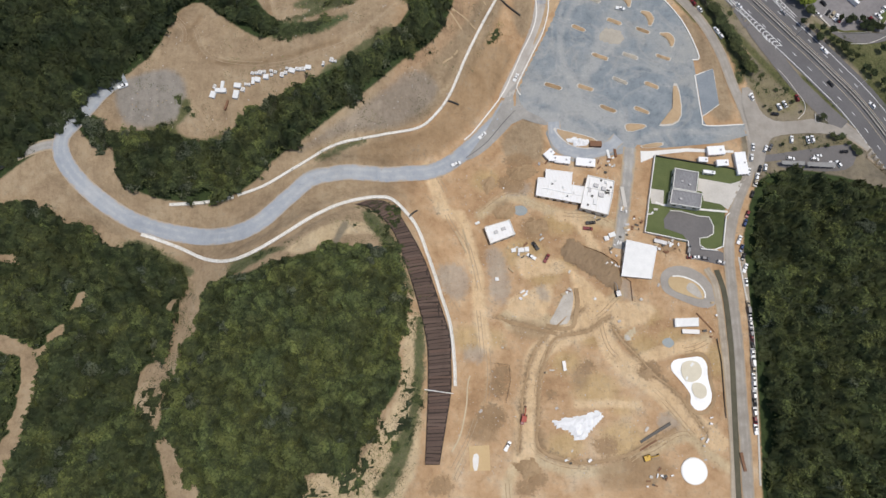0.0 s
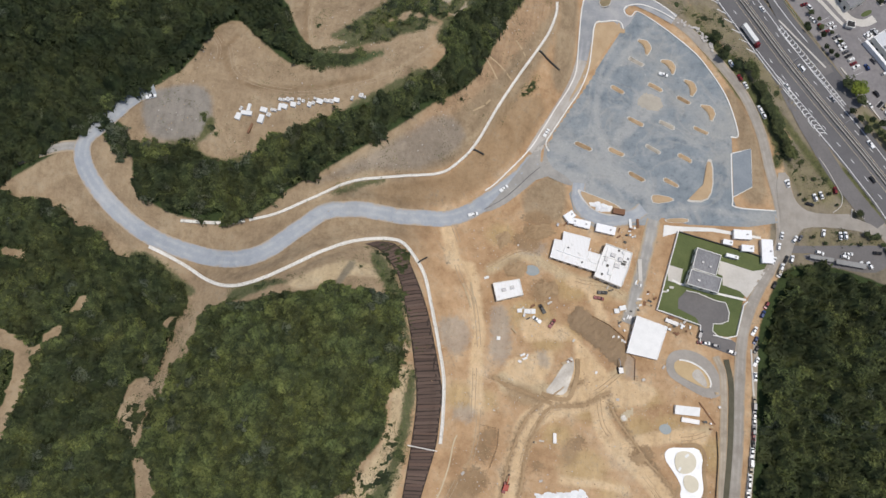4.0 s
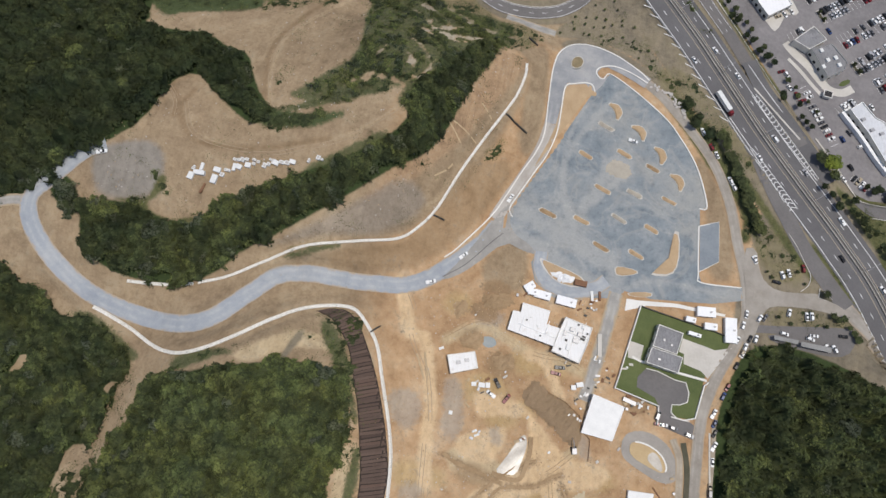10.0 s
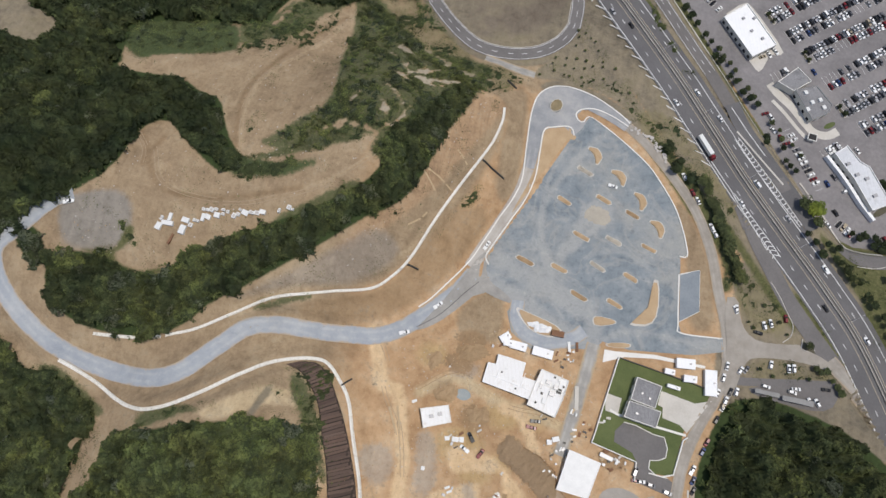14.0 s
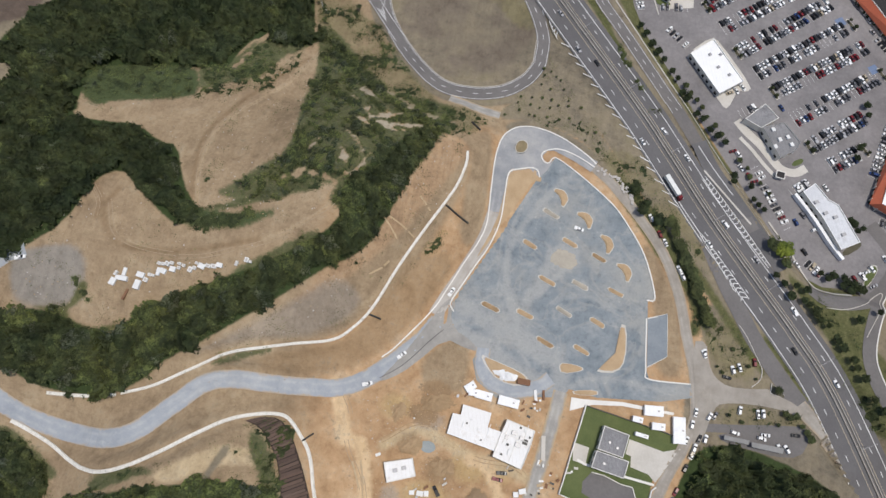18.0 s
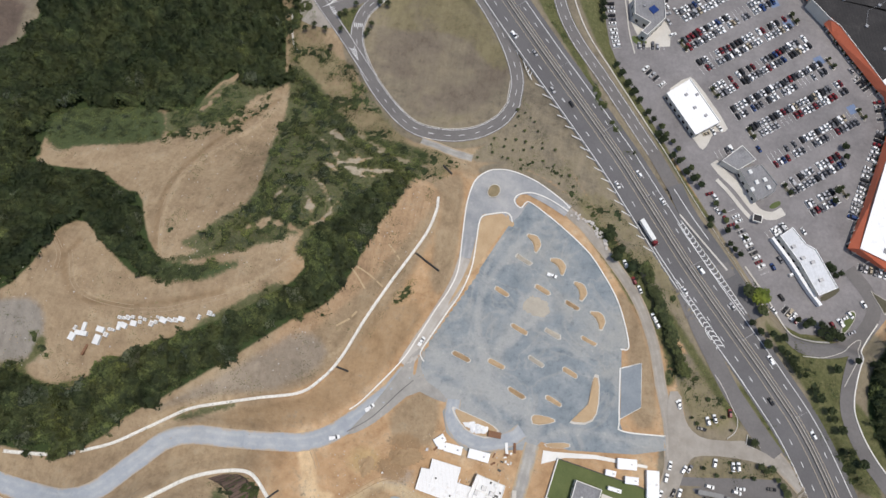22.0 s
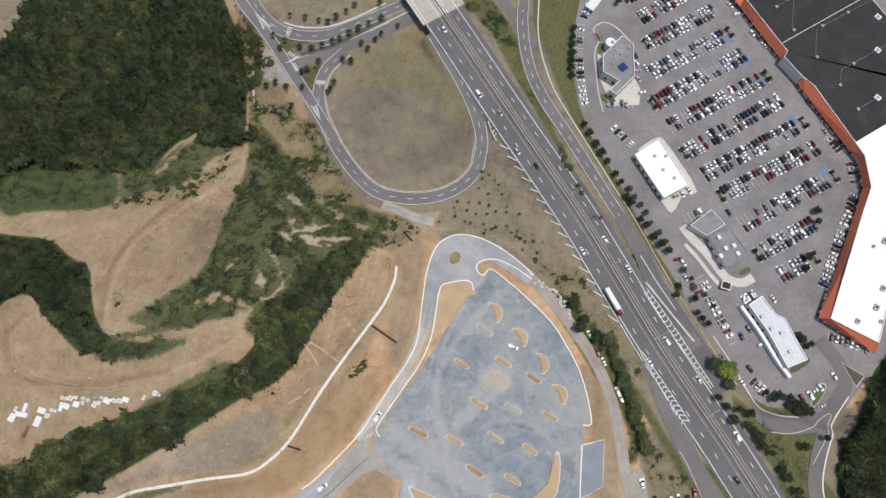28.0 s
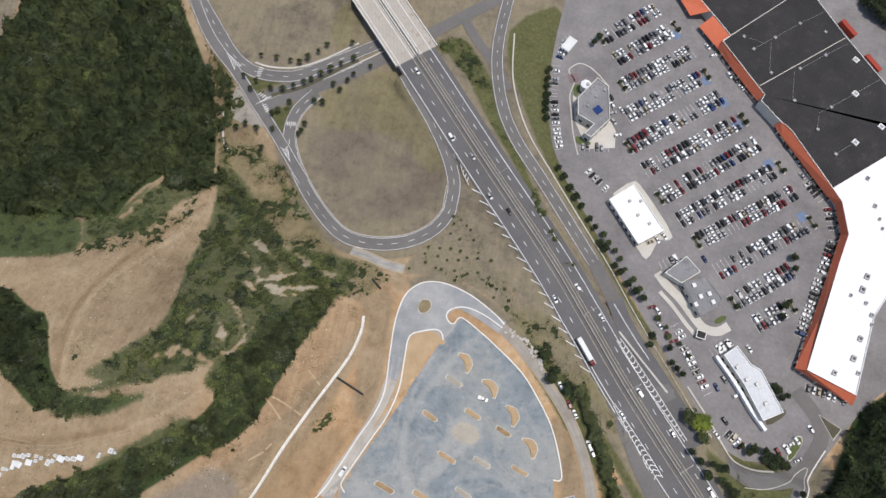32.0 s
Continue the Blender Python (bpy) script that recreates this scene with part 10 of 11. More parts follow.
def cabin(x, y, sx, sy, h, turn, label, name="site_cabin", group="site cabins"):
    z = ground_at(x, y)
    thing = empty(name, pose(x, y, z, 0, 0, turn), label, "cabin", group)
    part("body", a_box(-sx / 2, sx / 2, -sy / 2, sy / 2, -0.6, h), WHITE_METAL, thing)
    part("roof", a_box(-sx / 2 - 0.15, sx / 2 + 0.15, -sy / 2 - 0.15, sy / 2 + 0.15, h, h + 0.18, taper=0.96), WHITE_ROOF, thing)
    part("door", a_box(-sx * 0.3, -sx * 0.3 + 0.95, -sy / 2 - 0.06, -sy / 2, 0.1, 2.1), GREY_METAL, thing)
    for k in (0.05, 0.3):
        part("window", a_box(sx * k, sx * k + 1.1, -sy / 2 - 0.05, -sy / 2, 1.0, 1.9), GLASS, thing)
    part("roof_unit", a_box(sx * 0.2, sx * 0.2 + 0.9, -0.4, 0.4, h + 0.15, h + 0.75), GREY_METAL, thing)
    return thing


for (x, y), (sx, sy, turn) in zip(SITE_TRAILERS, ((5.5, 3.6, 40), (4.5, 3.0, 0), (8.5, 4.0, -6), (10.5, 4.4, -6))):
    cabin(x, y, sx, sy, 2.8, turn, "white site cabin with flat roof")
for (x, y), (sx, sy, turn) in zip(CABINS_PLAN, ((9.5, 5.0, 4), (5.0, 2.6, -4), (6.5, 3.4, 2), (6.0, 13.0, 4), (6.5, 1.6, -8))):
    cabin(x, y, sx, sy, 2.9, turn, "white cabin beside the compound wall", group="cabins by the compound")


def pipe(line, label, radius=0.5, material=DARK_METAL, lift=0.4, name="drain_pipe"):
    (ax, ay), (bx, by) = line
    pts = [(ax + (bx - ax) * t, ay + (by - ay) * t) for t in np.linspace(0, 1, 9)]
    z = ground([p[0] for p in pts], [p[1] for p in pts]) + lift
    cu = bpy.data.curves.new(name, "CURVE")
    cu.dimensions, cu.bevel_depth, cu.bevel_resolution, cu.use_fill_caps = "3D", radius, 2, True
    sp = cu.splines.new("POLY")
    sp.points.add(len(pts) - 1)
    for k, (p, h) in enumerate(zip(pts, z)):
        sp.points[k].co = (*p, h, 1)
    cu.materials.append(material)
    ob = new("tmp_curve", cu)
    me = bpy.data.meshes.new_from_object(ob)
    bpy.data.objects.remove(ob)
    me.name = name
    return tagged(new(name, me), label, "pipe")


for line, rad in ((PIPE_A, 0.55), (PIPE_B, 0.5), (PIPE_C, 0.45), (PIPE_D, 0.6)):
    pipe(line, "dark corrugated drain pipe laid down the slope", rad)


def excavator(x, y, turn, colour, label):
    z = ground_at(x, y)
    thing = empty("excavator", pose(x, y, z, 0, 0, turn), label, "excavator")
    for s in (-1.15, 1.15):
        part("track", a_box(-1.9, 1.9, s - 0.3, s + 0.3, 0.0, 0.8, bevel=0.12), TYRE, thing)
    part("house", a_box(-1.8, 1.2, -1.25, 1.25, 0.9, 2.1, bevel=0.1), colour, thing)
    cab = part("cab", a_box(-0.2, 1.3, 0.25, 1.2, 1.2, 2.95, taper=0.85), colour, thing)
    part("window", a_box(1.0, 1.34, 0.35, 1.1, 1.7, 2.7, taper=0.9), GLASS, cab)
    bm = bmesh.new()
    loft(bm, [(0.9, 0.22, 1.4, 2.0, 0.2), (3.4, 0.2, 3.4, 3.9, 0.18), (5.2, 0.16, 2.9, 3.3, 0.14)])
    part("boom", bm, colour, thing)
    bm = bmesh.new()
    loft(bm, [(5.0, 0.15, 2.7, 3.2, 0.14), (5.9, 0.14, 0.9, 1.3, 0.12)])
    part("arm", bm, colour, thing)
    part("bucket", a_box(5.3, 6.3, -0.5, 0.5, 0.2, 1.0, taper=0.7), DARK_METAL, thing)


YELLOW_PAINT = plain("machine_yellow", (0.55, 0.33, 0.03), 0.45)
RED_PAINT = plain("machine_red", (0.35, 0.05, 0.03), 0.45)
# the grey excavator is put in place of a small grey truck
excavator(92.5, 63.2, 105, GREY_METAL, "dusty grey excavator standing in for a small truck by the stockpile")
excavator(101, -20, 15, YELLOW_PAINT, "yellow excavator by the trench")
excavator(40.5, -1, 80, RED_PAINT, "red excavator on the track")

def carport(outline, label):
    """A long low sheet roof on posts over parked cars."""
    c = np.mean(np.array(outline), 0)
    z = ground_at(*c) + 0.1
    thing = empty("carport", pose(c[0], c[1], z), label, "carport", "carports by the woods")
    bm = bmesh.new()
    top = [bm.verts.new((x - c[0], y - c[1], 2.7 + 0.3 * (k < 2))) for k, (x, y) in enumerate(outline)]
    low = [bm.verts.new((v.co.x, v.co.y, v.co.z - 0.12)) for v in top]
    bm.faces.new(top)
    bm.faces.new(low[::-1])
    for k in range(4):
        bm.faces.new((top[k - 1], top[k], low[k], low[k - 1]))
    bmesh.ops.recalc_face_normals(bm, faces=bm.faces[:])
    part("roof", bm, GREY_ROOF_SHEET, thing)
    (ax, ay), (bx, by), (cx, cy), (dx, dy) = outline
    for k in range(5):
        t = (k + 0.5) / 5
        for x, y in ((ax + (bx - ax) * t, ay + (by - ay) * t), (dx + (cx - dx) * t, dy + (cy - dy) * t)):
            part("post", a_box(x - c[0] - 0.08, x - c[0] + 0.08, y - c[1] - 0.08, y - c[1] + 0.08, -0.6, 2.65), GREY_METAL, thing)


GREY_ROOF_SHEET = surface("grey_sheet_roof", (0.17, 0.17, 0.17), (0.26, 0.26, 0.255), 0.3, 1.2, 0.5, 0.05)
carport([(189.1, 138.7), (201.8, 138.2), (201.7, 136.0), (189.2, 136.6)], "long grey sheet-metal carport beside the woods")
carport([(202.5, 137.5), (218.6, 137.0), (218.2, 134.2), (202.6, 135.1)], "long grey sheet-metal carport beside the woods")

# stacks of timber and steel, pallets, blocks
for x, y, sx, sy, h, turn, mm, words in ((106, -8, 18, 1.3, 0.7, 30, DARK_METAL, "long stack of dark steel pipes"), (102, -14, 10, 0.8, 0.5, 30, RUST, "stack of rusty steel pipes"), (62, 25, 1.6, 5, 0.8, 6, GREY_METAL, "grey steel formwork stack"),
                                        (148.5, -22, 1.4, 9, 0.8, 8, RUST, "rusty pipe stack beside the track"), (9.6, 91.2, 0.9, 13, 0.6, 25, TIMBER, "stack of tan timber planks"), (12.4, 92.6, 0.9, 12, 0.6, 17, TIMBER, "stack of tan timber planks"),
                                        (137, 47.5, 0.45, 13, 0.4, 40, RUST, "rusty pipe laid on the bare earth"), (128.3, 42.6, 9, 2.2, 1.2, -2, GREY_METAL, "grey steel material rack"), (92, 96, 3.5, 2.4, 1.5, 20, WHITE_METAL, "stack of white loaded pallets"),
                                        (89, 94, 2.5, 2.4, 1.2, 10, WHITE_METAL, "stack of white loaded pallets"), (93, 143, 1.4, 6, 0.7, 12, WHITE_METAL, "white bundle of pipes"), (97, 144, 1.2, 5, 0.7, 8, RUST, "rusty bundle of rods"), (100, 118, 2, 12, 0.6, 6, CONCRETE, "row of pale concrete kerbstones"),
                                        (86, 149, 6.5, 3.0, 2.4, -2, RUST, "brown steel container on the island"), (118, 92, 7, 2, 1.2, -15, GREY_METAL, "grey flatbed load of steel")):
    crate(x, y, sx, sy, h, turn, words, name="material_stack", category="stack", material=mm)
r9 = np.random.default_rng(9)
for k in range(22):
    x, y = r9.uniform(18, 140), r9.uniform(-25, 128)
    if min(inside(q, np.array([x]), np.array([y]))[0] for q in (ROOF_A, ROOF_SMALL, ROOF_WHITE_MAIN, COMPOUND_LAWN)) > -2 or any(inside(q, np.array([x]), np.array([y]))[0] > -3 for q in (ROOF_A, ROOF_SMALL, ROOF_WHITE_MAIN, ROOF_WHITE_EAST, COMPOUND_LAWN, SHED)):
        continue
    s = r9.uniform(0.5, 1.3)
    crate(x, y, s * r9.uniform(1, 2.2), s, s * 0.6, r9.uniform(0, 90), "pale block of building material on bare earth", group="loose blocks on the site", material=(WHITE_METAL, CONCRETE, ROCK)[k % 3], category="block")

# the compound's wall and the small building's fence
ribbon("compound_wall", COMPOUND_BOUND, 0.5, PALE_CONCRETE, "pale concrete wall round the compound", "wall", lift=2.0, thick=0.4, step=2, straight=True)
ribbon("compound_wall_east", COMPOUND_BOUND_EAST, 0.6, PALE_CONCRETE, "pale concrete wall beside the compound's gate", "wall", lift=1.2, thick=0.4, step=2, straight=True)
ribbon("compound_wall_north", COMPOUND_LAWN[:3], 0.4, DARK_METAL, "dark fence along the compound's lawn", "fence", lift=1.6, thick=0.4, step=2, straight=True)
ribbon("yard_kerb", COMPOUND_YARD[:11], 0.4, PALE_CONCRETE, "pale kerb round the compound's yard", "kerb", lift=0.4, thick=0.1, straight=True, step=2)
ribbon("compound_path", COMPOUND_PATH, 1.2, PALE_CONCRETE, "pale concrete path across the lawn", "path", lift=0.35, straight=True)
sheet("compound_patio", [(114.5, 123.5), (123, 122), (122, 113.5), (115.5, 114.5)], CONCRETE, "pale paved patio beside the compound building", "patio", lift=0.3, smooth=0)


def berm(name, line, width, height, label):
    """A low uneven ridge of pushed-up earth."""
    pts, s = spline(line, 1.3)
    nrm = normals(pts)
    r = np.random.default_rng(len(pts))
    vs, fs = [], []
    for i, (p, n) in enumerate(zip(pts, nrm)):
        k = 0.55 + 0.45 * math.sin(i * 0.5 + 1.7 * math.sin(i * 0.17)) + r.uniform(-0.15, 0.15)
        shift = 0.5 * math.sin(i * 0.31) + r.uniform(-0.2, 0.2)
        for u, h in ((-0.5, -0.25), (-0.2, 0.6), (0.12, 1.0), (0.5, -0.25)):
            x, y = p + n * (u * width + shift)
            vs.append((x, y, ground_at(x, y) + h * height * max(0.15, k)))
    for i in range(len(pts) - 1):
        for j in range(3):
            a = i * 4 + j
            fs.append((a, a + 1, a + 5, a + 4))
    return tagged(new(name, mesh_from(name, vs, fs, SITE_SOIL, True)), label, "berm")


# the white sacks and planks before the small building
for x, y, sx, sy, turn, mm, words in ((38.1, 87, 2.4, 2.0, 10, WHITE_METAL, "white sacks stacked on bare earth"), (42.2, 87.2, 3.4, 2.4, 0, WHITE_METAL, "white sacks stacked on bare earth"), (45.3, 87.6, 2.2, 2.6, 5, WHITE_METAL, "white sacks stacked on bare earth"),
                                      (36.5, 76, 3.2, 0.8, -40, TIMBER, "pale planks on bare earth"), (28.7, 70.9, 1.8, 1.8, 0, WHITE_METAL, "white water tank on bare earth"), (42.1, 64.1, 2.6, 1.0, 30, WHITE_METAL, "white pallets on bare earth"), (43.4, 62.3, 2.6, 1.0, 30, WHITE_METAL, "white pallets on bare earth")):
    crate(x, y, sx, sy, 0.9, turn, words, name="material_stack", category="stack", material=mm)
for line, w in ((BERM_A, 1.8), (BERM_B, 1.3), (BERM_C, 1.3), (BERM_D, 2.2)):
    berm("earth_berm", line, w, 0.55, "low ridge of pushed-up tan earth beside a track")
for k, outline in enumerate((HEAP_B, HEAP_C, HEAP_D, HEAP_E, HEAP_F, HEAP_G)):
    heap("soil_mound", outline, SITE_SOIL, "uneven heap of tan earth on the site", "mound", 1.1, 20 + k, cell=1.3)


def fence(line, label, height=1.2, spacing=3.0, name="site_fence"):
    """A rough fence of posts with a dark rail and netting between them."""
    pts, _ = straight_line(line, spacing)
    thing = empty(name, pose(0, 0, 0), label, "fence")
    z = ground(pts[:, 0], pts[:, 1])
    for (x, y), h in zip(pts, z):
        part("post", a_box(x - 0.07, x + 0.07, y - 0.07, y + 0.07, h - 0.3, h + height), DARK_METAL, thing)
    for i in range(len(pts) - 1):
        (ax, ay), (bx, by) = pts[i], pts[i + 1]
        n = math.hypot(bx - ax, by - ay)
        ox, oy = -(by - ay) / n * 0.04, (bx - ax) / n * 0.04
        bm = bmesh.new()
        lo, hi = 0.15, height - 0.05
        v = [bm.verts.new(q) for q in ((ax + ox, ay + oy, z[i] + lo), (bx + ox, by + oy, z[i + 1] + lo), (bx + ox, by + oy, z[i + 1] + hi), (ax + ox, ay + oy, z[i] + hi),
                                       (ax - ox, ay - oy, z[i] + lo), (bx - ox, by - oy, z[i + 1] + lo), (bx - ox, by - oy, z[i + 1] + hi), (ax - ox, ay - oy, z[i] + hi))]
        for f in ((0, 1, 2, 3), (7, 6, 5, 4), (3, 2, 6, 7), (1, 0, 4, 5)):
            bm.faces.new([v[k] for k in f])
        part("netting", bm, RUST if name == "silt_fence" else DARK_METAL, thing)


fence(PIT_WALL, "dark timber edging round a shallow pit", 0.7, 2.5, "pit_edging")
fence(SOIL_FENCE, "dark silt fence along the soil stockpile", 0.9, 3.0, "silt_fence")
fence(LINE_EAST, "dark fence along the site's edge", 1.2, 3.0)
ribbon("erosion_line", EROSION_LINE, 0.7, PALE_SAND, "pale washed-out rill in the bare earth", "rill", lift=0.1)
pipe((MAT_ROPE[0], MAT_ROPE[-1]), "pale hose lying across the matting", 0.28, PALE_CONCRETE, 0.95, "drain_hose")

# wheel ruts along the site's tracks
r12 = np.random.default_rng(12)
RUT_DARK = surface("rut_soil", (0.24, 0.16, 0.09), (0.40, 0.285, 0.165), 0.2, 0.8, 0.95, 0.4)
RUT_PALE = surface("rut_dust", (0.36, 0.26, 0.15), (0.52, 0.40, 0.25), 0.2, 0.8, 0.95, 0.4)
RUT_DULL = surface("rut_dull_soil", (0.27, 0.205, 0.135), (0.40, 0.31, 0.21), 0.2, 0.8, 0.95, 0.4)
for line in (TRACK_WEST, TRACK_LOOP, TRACK_CROSS, TRACK_NORTH, TRACK_SPUR, TRACK_DOWN, TRACK_QUARRY, TRACK_QUARRY_HIGH, TERRACE_MID):
    for k in range(2):
        base = r12.uniform(-1.6, 1.6)
        wander = [(x + r12.normal() * 0.7, y + r12.normal() * 0.7) for x, y in line]
        lo, hi = sorted(r12.uniform(0, 1, 2))
        for o in (-0.9, 0.9):
            ribbon("wheel_rut", wander, 0.3, RUT_DULL if line[0][0] < 0 else (RUT_DARK, RUT_PALE, RUT_PALE)[k], "wheel rut pressed into the bare earth", "rut", lift=0.05, offset=base + o, step=1.2,
                   gaps=lambda s, a=lo, k=k: math.sin(s * 0.11 + a * 9 + k) > 0.15)
for line in (RILL_A, RILL_B, RILL_C, RILL_D):
    ribbon("erosion_rill", line, 0.8, RUT_PALE, "pale sandy rill washed down the cut slope", "rill", lift=0.08)
# clods and stones strewn over the bare earth, too small to pick apart
def clods(name, polys, count, label, sizes=(0.12, 0.45), seed=5, materials=None):
    r = np.random.default_rng(seed)
    vs, fs, mi = [], [], []
    shape = [(1, 0, 0), (0.3, 0.9, 0), (-0.8, 0.5, 0), (-0.7, -0.6, 0), (0.4, -0.8, 0), (0.1, 0.1, 0.9)]
    share = [abs(np.ptp([q[0] for q in p]) * np.ptp([q[1] for q in p])) for p in polys]
    for p, a in zip(polys, share):
        q = np.array(p, float)
        n = int(count * a / sum(share))
        x, y = r.uniform(q[:, 0].min(), q[:, 0].max(), n), r.uniform(q[:, 1].min(), q[:, 1].max(), n)
        ok = (inside(p, x, y) > 0.5) & (mottled(x, y, 14.0, 61) + 0.25 * r.random(n) > 0.58)
        x, y = x[ok], y[ok]
        for px, py, pz in zip(x, y, ground(x, y)):
            s, t = sizes[0] + (sizes[1] - sizes[0]) * r.random() ** 2.5, r.uniform(0, 6.3)
            k = len(vs)
            c, d = math.cos(t) * s, math.sin(t) * s
            vs += [(px + a * c - b * d, py + a * d + b * c, pz + h * s - 0.03) for a, b, h in shape]
            fs += [(k + j, k + (j + 1) % 5, k + 5) for j in range(5)]
            mi += [int(r.integers(0, len(materials)))] * 5
    me = mesh_from(name, vs, fs, materials)
    me.polygons.foreach_set("material_index", mi)
    return tagged(new(name, me), label, "stones", kind="stuff")


RUBBLE_LINE = [(113.4, 272.2), (119.3, 270.6), (124.4, 267.5), (128.4, 262.8), (133.5, 256.4)]
pts, _ = spline(RUBBLE_LINE, 0.8)
r15 = np.random.default_rng(15)
for x, y in pts:
    px, py, s = x + r15.normal() * 0.7, y + r15.normal() * 0.7, r15.uniform(0.5, 1.5)
    crate(px, py, s * 1.3, s, s * 0.5, r15.uniform(0, 90), "rough white limestone boulder beside the lane", name="boulder", group="boulders along the lane", category="boulder", material=ROCK)
SITE_BOUND = [(6, 130), (0, 60), (8, -28), (150, -28), (148, 60), (118, 88), (104, 140), (60, 150), (20, 132)]
clods("clod_scatter", [SITE_BOUND], 9000, "clods and small stones strewn over the bare site", materials=[SITE_SOIL, RUT_PALE, ROCK, RUT_DARK])
clods("stone_scatter", [QUARRY_FLOOR, BARE_SLOPE, ORANGE_CUT], 8000, "small stones and clods strewn over the bare slopes", seed=6, sizes=(0.12, 0.5), materials=[RUT_DULL, ROCK, RUT_DULL, RUT_DARK])
r13 = np.random.default_rng(13)
for k, (x, y) in enumerate(CLUTTER_SPOTS):
    for j in range(2 + k % 3):
        px, py = x + r13.normal() * 1.8, y + r13.normal() * 1.8
        if any(inside(q, np.array([px]), np.array([py]))[0] > -1.5 for q in (ROOF_A, ROOF_SMALL, ROOF_WHITE_MAIN, ROOF_WHITE_EAST, SHED)):
            continue
        sx, sy, h = r13.uniform(0.6, 2.6), r13.uniform(0.5, 1.3), r13.uniform(0.3, 1.0)
        mm, words = ((WHITE_METAL, "white wrapped bundle of building material"), (GREY_METAL, "grey steel building material"), (RUST, "rusty steel bundle on bare earth"), (CONCRETE, "pale concrete blocks on a pallet"), (DARK_METAL, "dark covered pallet of material"), (TIMBER, "stack of tan timber boards"))[int(r13.integers(0, 6))]
        crate(px, py, sx, sy, h, r13.uniform(-20, 90), words, name="material_stack", group="building material on the site", category="stack", material=mm)
x, y = DARK_RIG[0]
crate(x, y, 5.5, 1.0, 0.9, 75, "dark rusty pipe stack on the quarry floor", name="material_stack", category="stack", material=RUST)
x, y = QUARRY_PICKUP[0]
car("pickup", "white", x, y, ground_at(x, y) + 0.05, 20, "on the quarry floor", "")
# low walls and openings on the white building's roof
for x, y, sx, sy, turn in ((65, 119.5, 22, 0.35, -12), (71, 121, 0.35, 9, -12), (58, 122, 0.35, 8, -12)):
    on_roof_later.append((x, y, sx, sy, turn))

# ---- roof plant, skylights and awnings, as parts of their buildings ----
def thing_named(name):
    return bpy.data.objects[name]


def on_roof(building, name, x, y, h, sx, sy, sz, material, label="", turn=0.0):
    """A part that stands on a building's roof at plan place x, y."""
    t = thing_named(building)
    bm = a_box(-sx / 2, sx / 2, -sy / 2, sy / 2, 0, sz, bevel=min(0.06, sz * 0.3))
    ob = part(name, bm, material, t, label)
    ob.matrix_basis = pose(x - t.location.x, y - t.location.y, h, 0, 0, turn)
    return ob


for x, y, s in [(303.0, 334.2, 2.6), (300.5, 326.4, 2.8), (294.1, 322.2, 1.4), (302.2, 319.1, 1.6), (305.2, 313.0, 1.8), (305.1, 307.7, 1.4), (299.0, 299.1, 2.4), (295.4, 287.9, 2.6), (285.4, 278.7, 2.2), (297.7, 280.5, 1.6), (303.9, 392.7, 1.8), (307.8, 376.4, 1.8), (310.2, 369.0, 1.3), (311.7, 363.5, 1.3)]:
    u = on_roof("mall_white", "roof_unit", x, y, 8.0, s, s * 1.3, 1.0, GREY_METAL, "grey roof ventilation unit", -18)
    part("fan", a_box(-s * 0.3, s * 0.3, -s * 0.3, s * 0.3, 1.0, 1.2, taper=0.8), DARK_METAL, u)
for x, y in [(297.6, 469.1), (297.2, 446.0), (312.1, 426.9), (297.0, 414.2)]:
    u = on_roof("mall_dark", "skylight", x, y, 8.0, 3.6, 3.2, 0.8, WHITE_METAL, "white framed roof hatch", -38)
    part("pane", a_box(-1.0, 1.0, -0.8, 0.8, 0.8, 0.95), GREY_METAL, u)
for x, y in [(230.3, 473.6), (236.4, 466.0), (249.0, 476.1), (263.8, 488.6), (279.3, 485.3), (279.4, 469.1), (264.3, 457.2), (247.3, 451.5), (261.4, 435.3), (282.9, 434.5), (275.1, 418.8), (285.6, 404.7)]:
    on_roof("mall_dark", "roof_vent", x, y, 8.0, 1.8, 1.8, 1.0, GREY_METAL, "pale grey roof vent", -38)
for (ax, ay), (bx, by) in [[(236.4, 466.4), (249.0, 476.5)], [(249.0, 476.5), (263.8, 489.0)], [(263.8, 489.0), (279.9, 500.7)], [(247.0, 473.0), (246.6, 453.0)], [(264.3, 457.2), (279.4, 469.5)], [(279.4, 469.5), (292.9, 479.7)], [(261.3, 455.1), (260.7, 436.3)], [(276.3, 430.1), (282.9, 434.9)], [(282.9, 434.9), (297.2, 446.4)], [(297.2, 446.4), (313.0, 459.0)], [(276.3, 430.1), (275.1, 419.5)], [(286.3, 405.5), (297.0, 414.5)], [(233.4, 473.8), (243.7, 471.2)]]:
    on_roof("mall_dark", "conduit", (ax + bx) / 2, (ay + by) / 2, 8.0, 0.16, math.hypot(bx - ax, by - ay), 0.15, GREY_METAL, "thin grey roof conduit", math.degrees(math.atan2(by - ay, bx - ax)) - 90)
for line in (MALL_SEAM_A, MALL_SEAM_B):
    (ax, ay), (bx, by) = line
    on_roof("mall_dark", "parapet", (ax + bx) / 2, (ay + by) / 2, 8.0, 0.45, math.hypot(bx - ax, by - ay), 0.6, CONCRETE, "white firewall parapet", math.degrees(math.atan2(by - ay, bx - ax)) - 90)
for x, y in ((171.7, 357.8), (178.0, 358.9), (177.1, 350.2), (183.8, 346.2)):
    on_roof("shop_white", "roof_unit", x, y, 4.8, 1.6, 1.6, 0.9, GREY_METAL, "grey roof ventilation unit", 40)
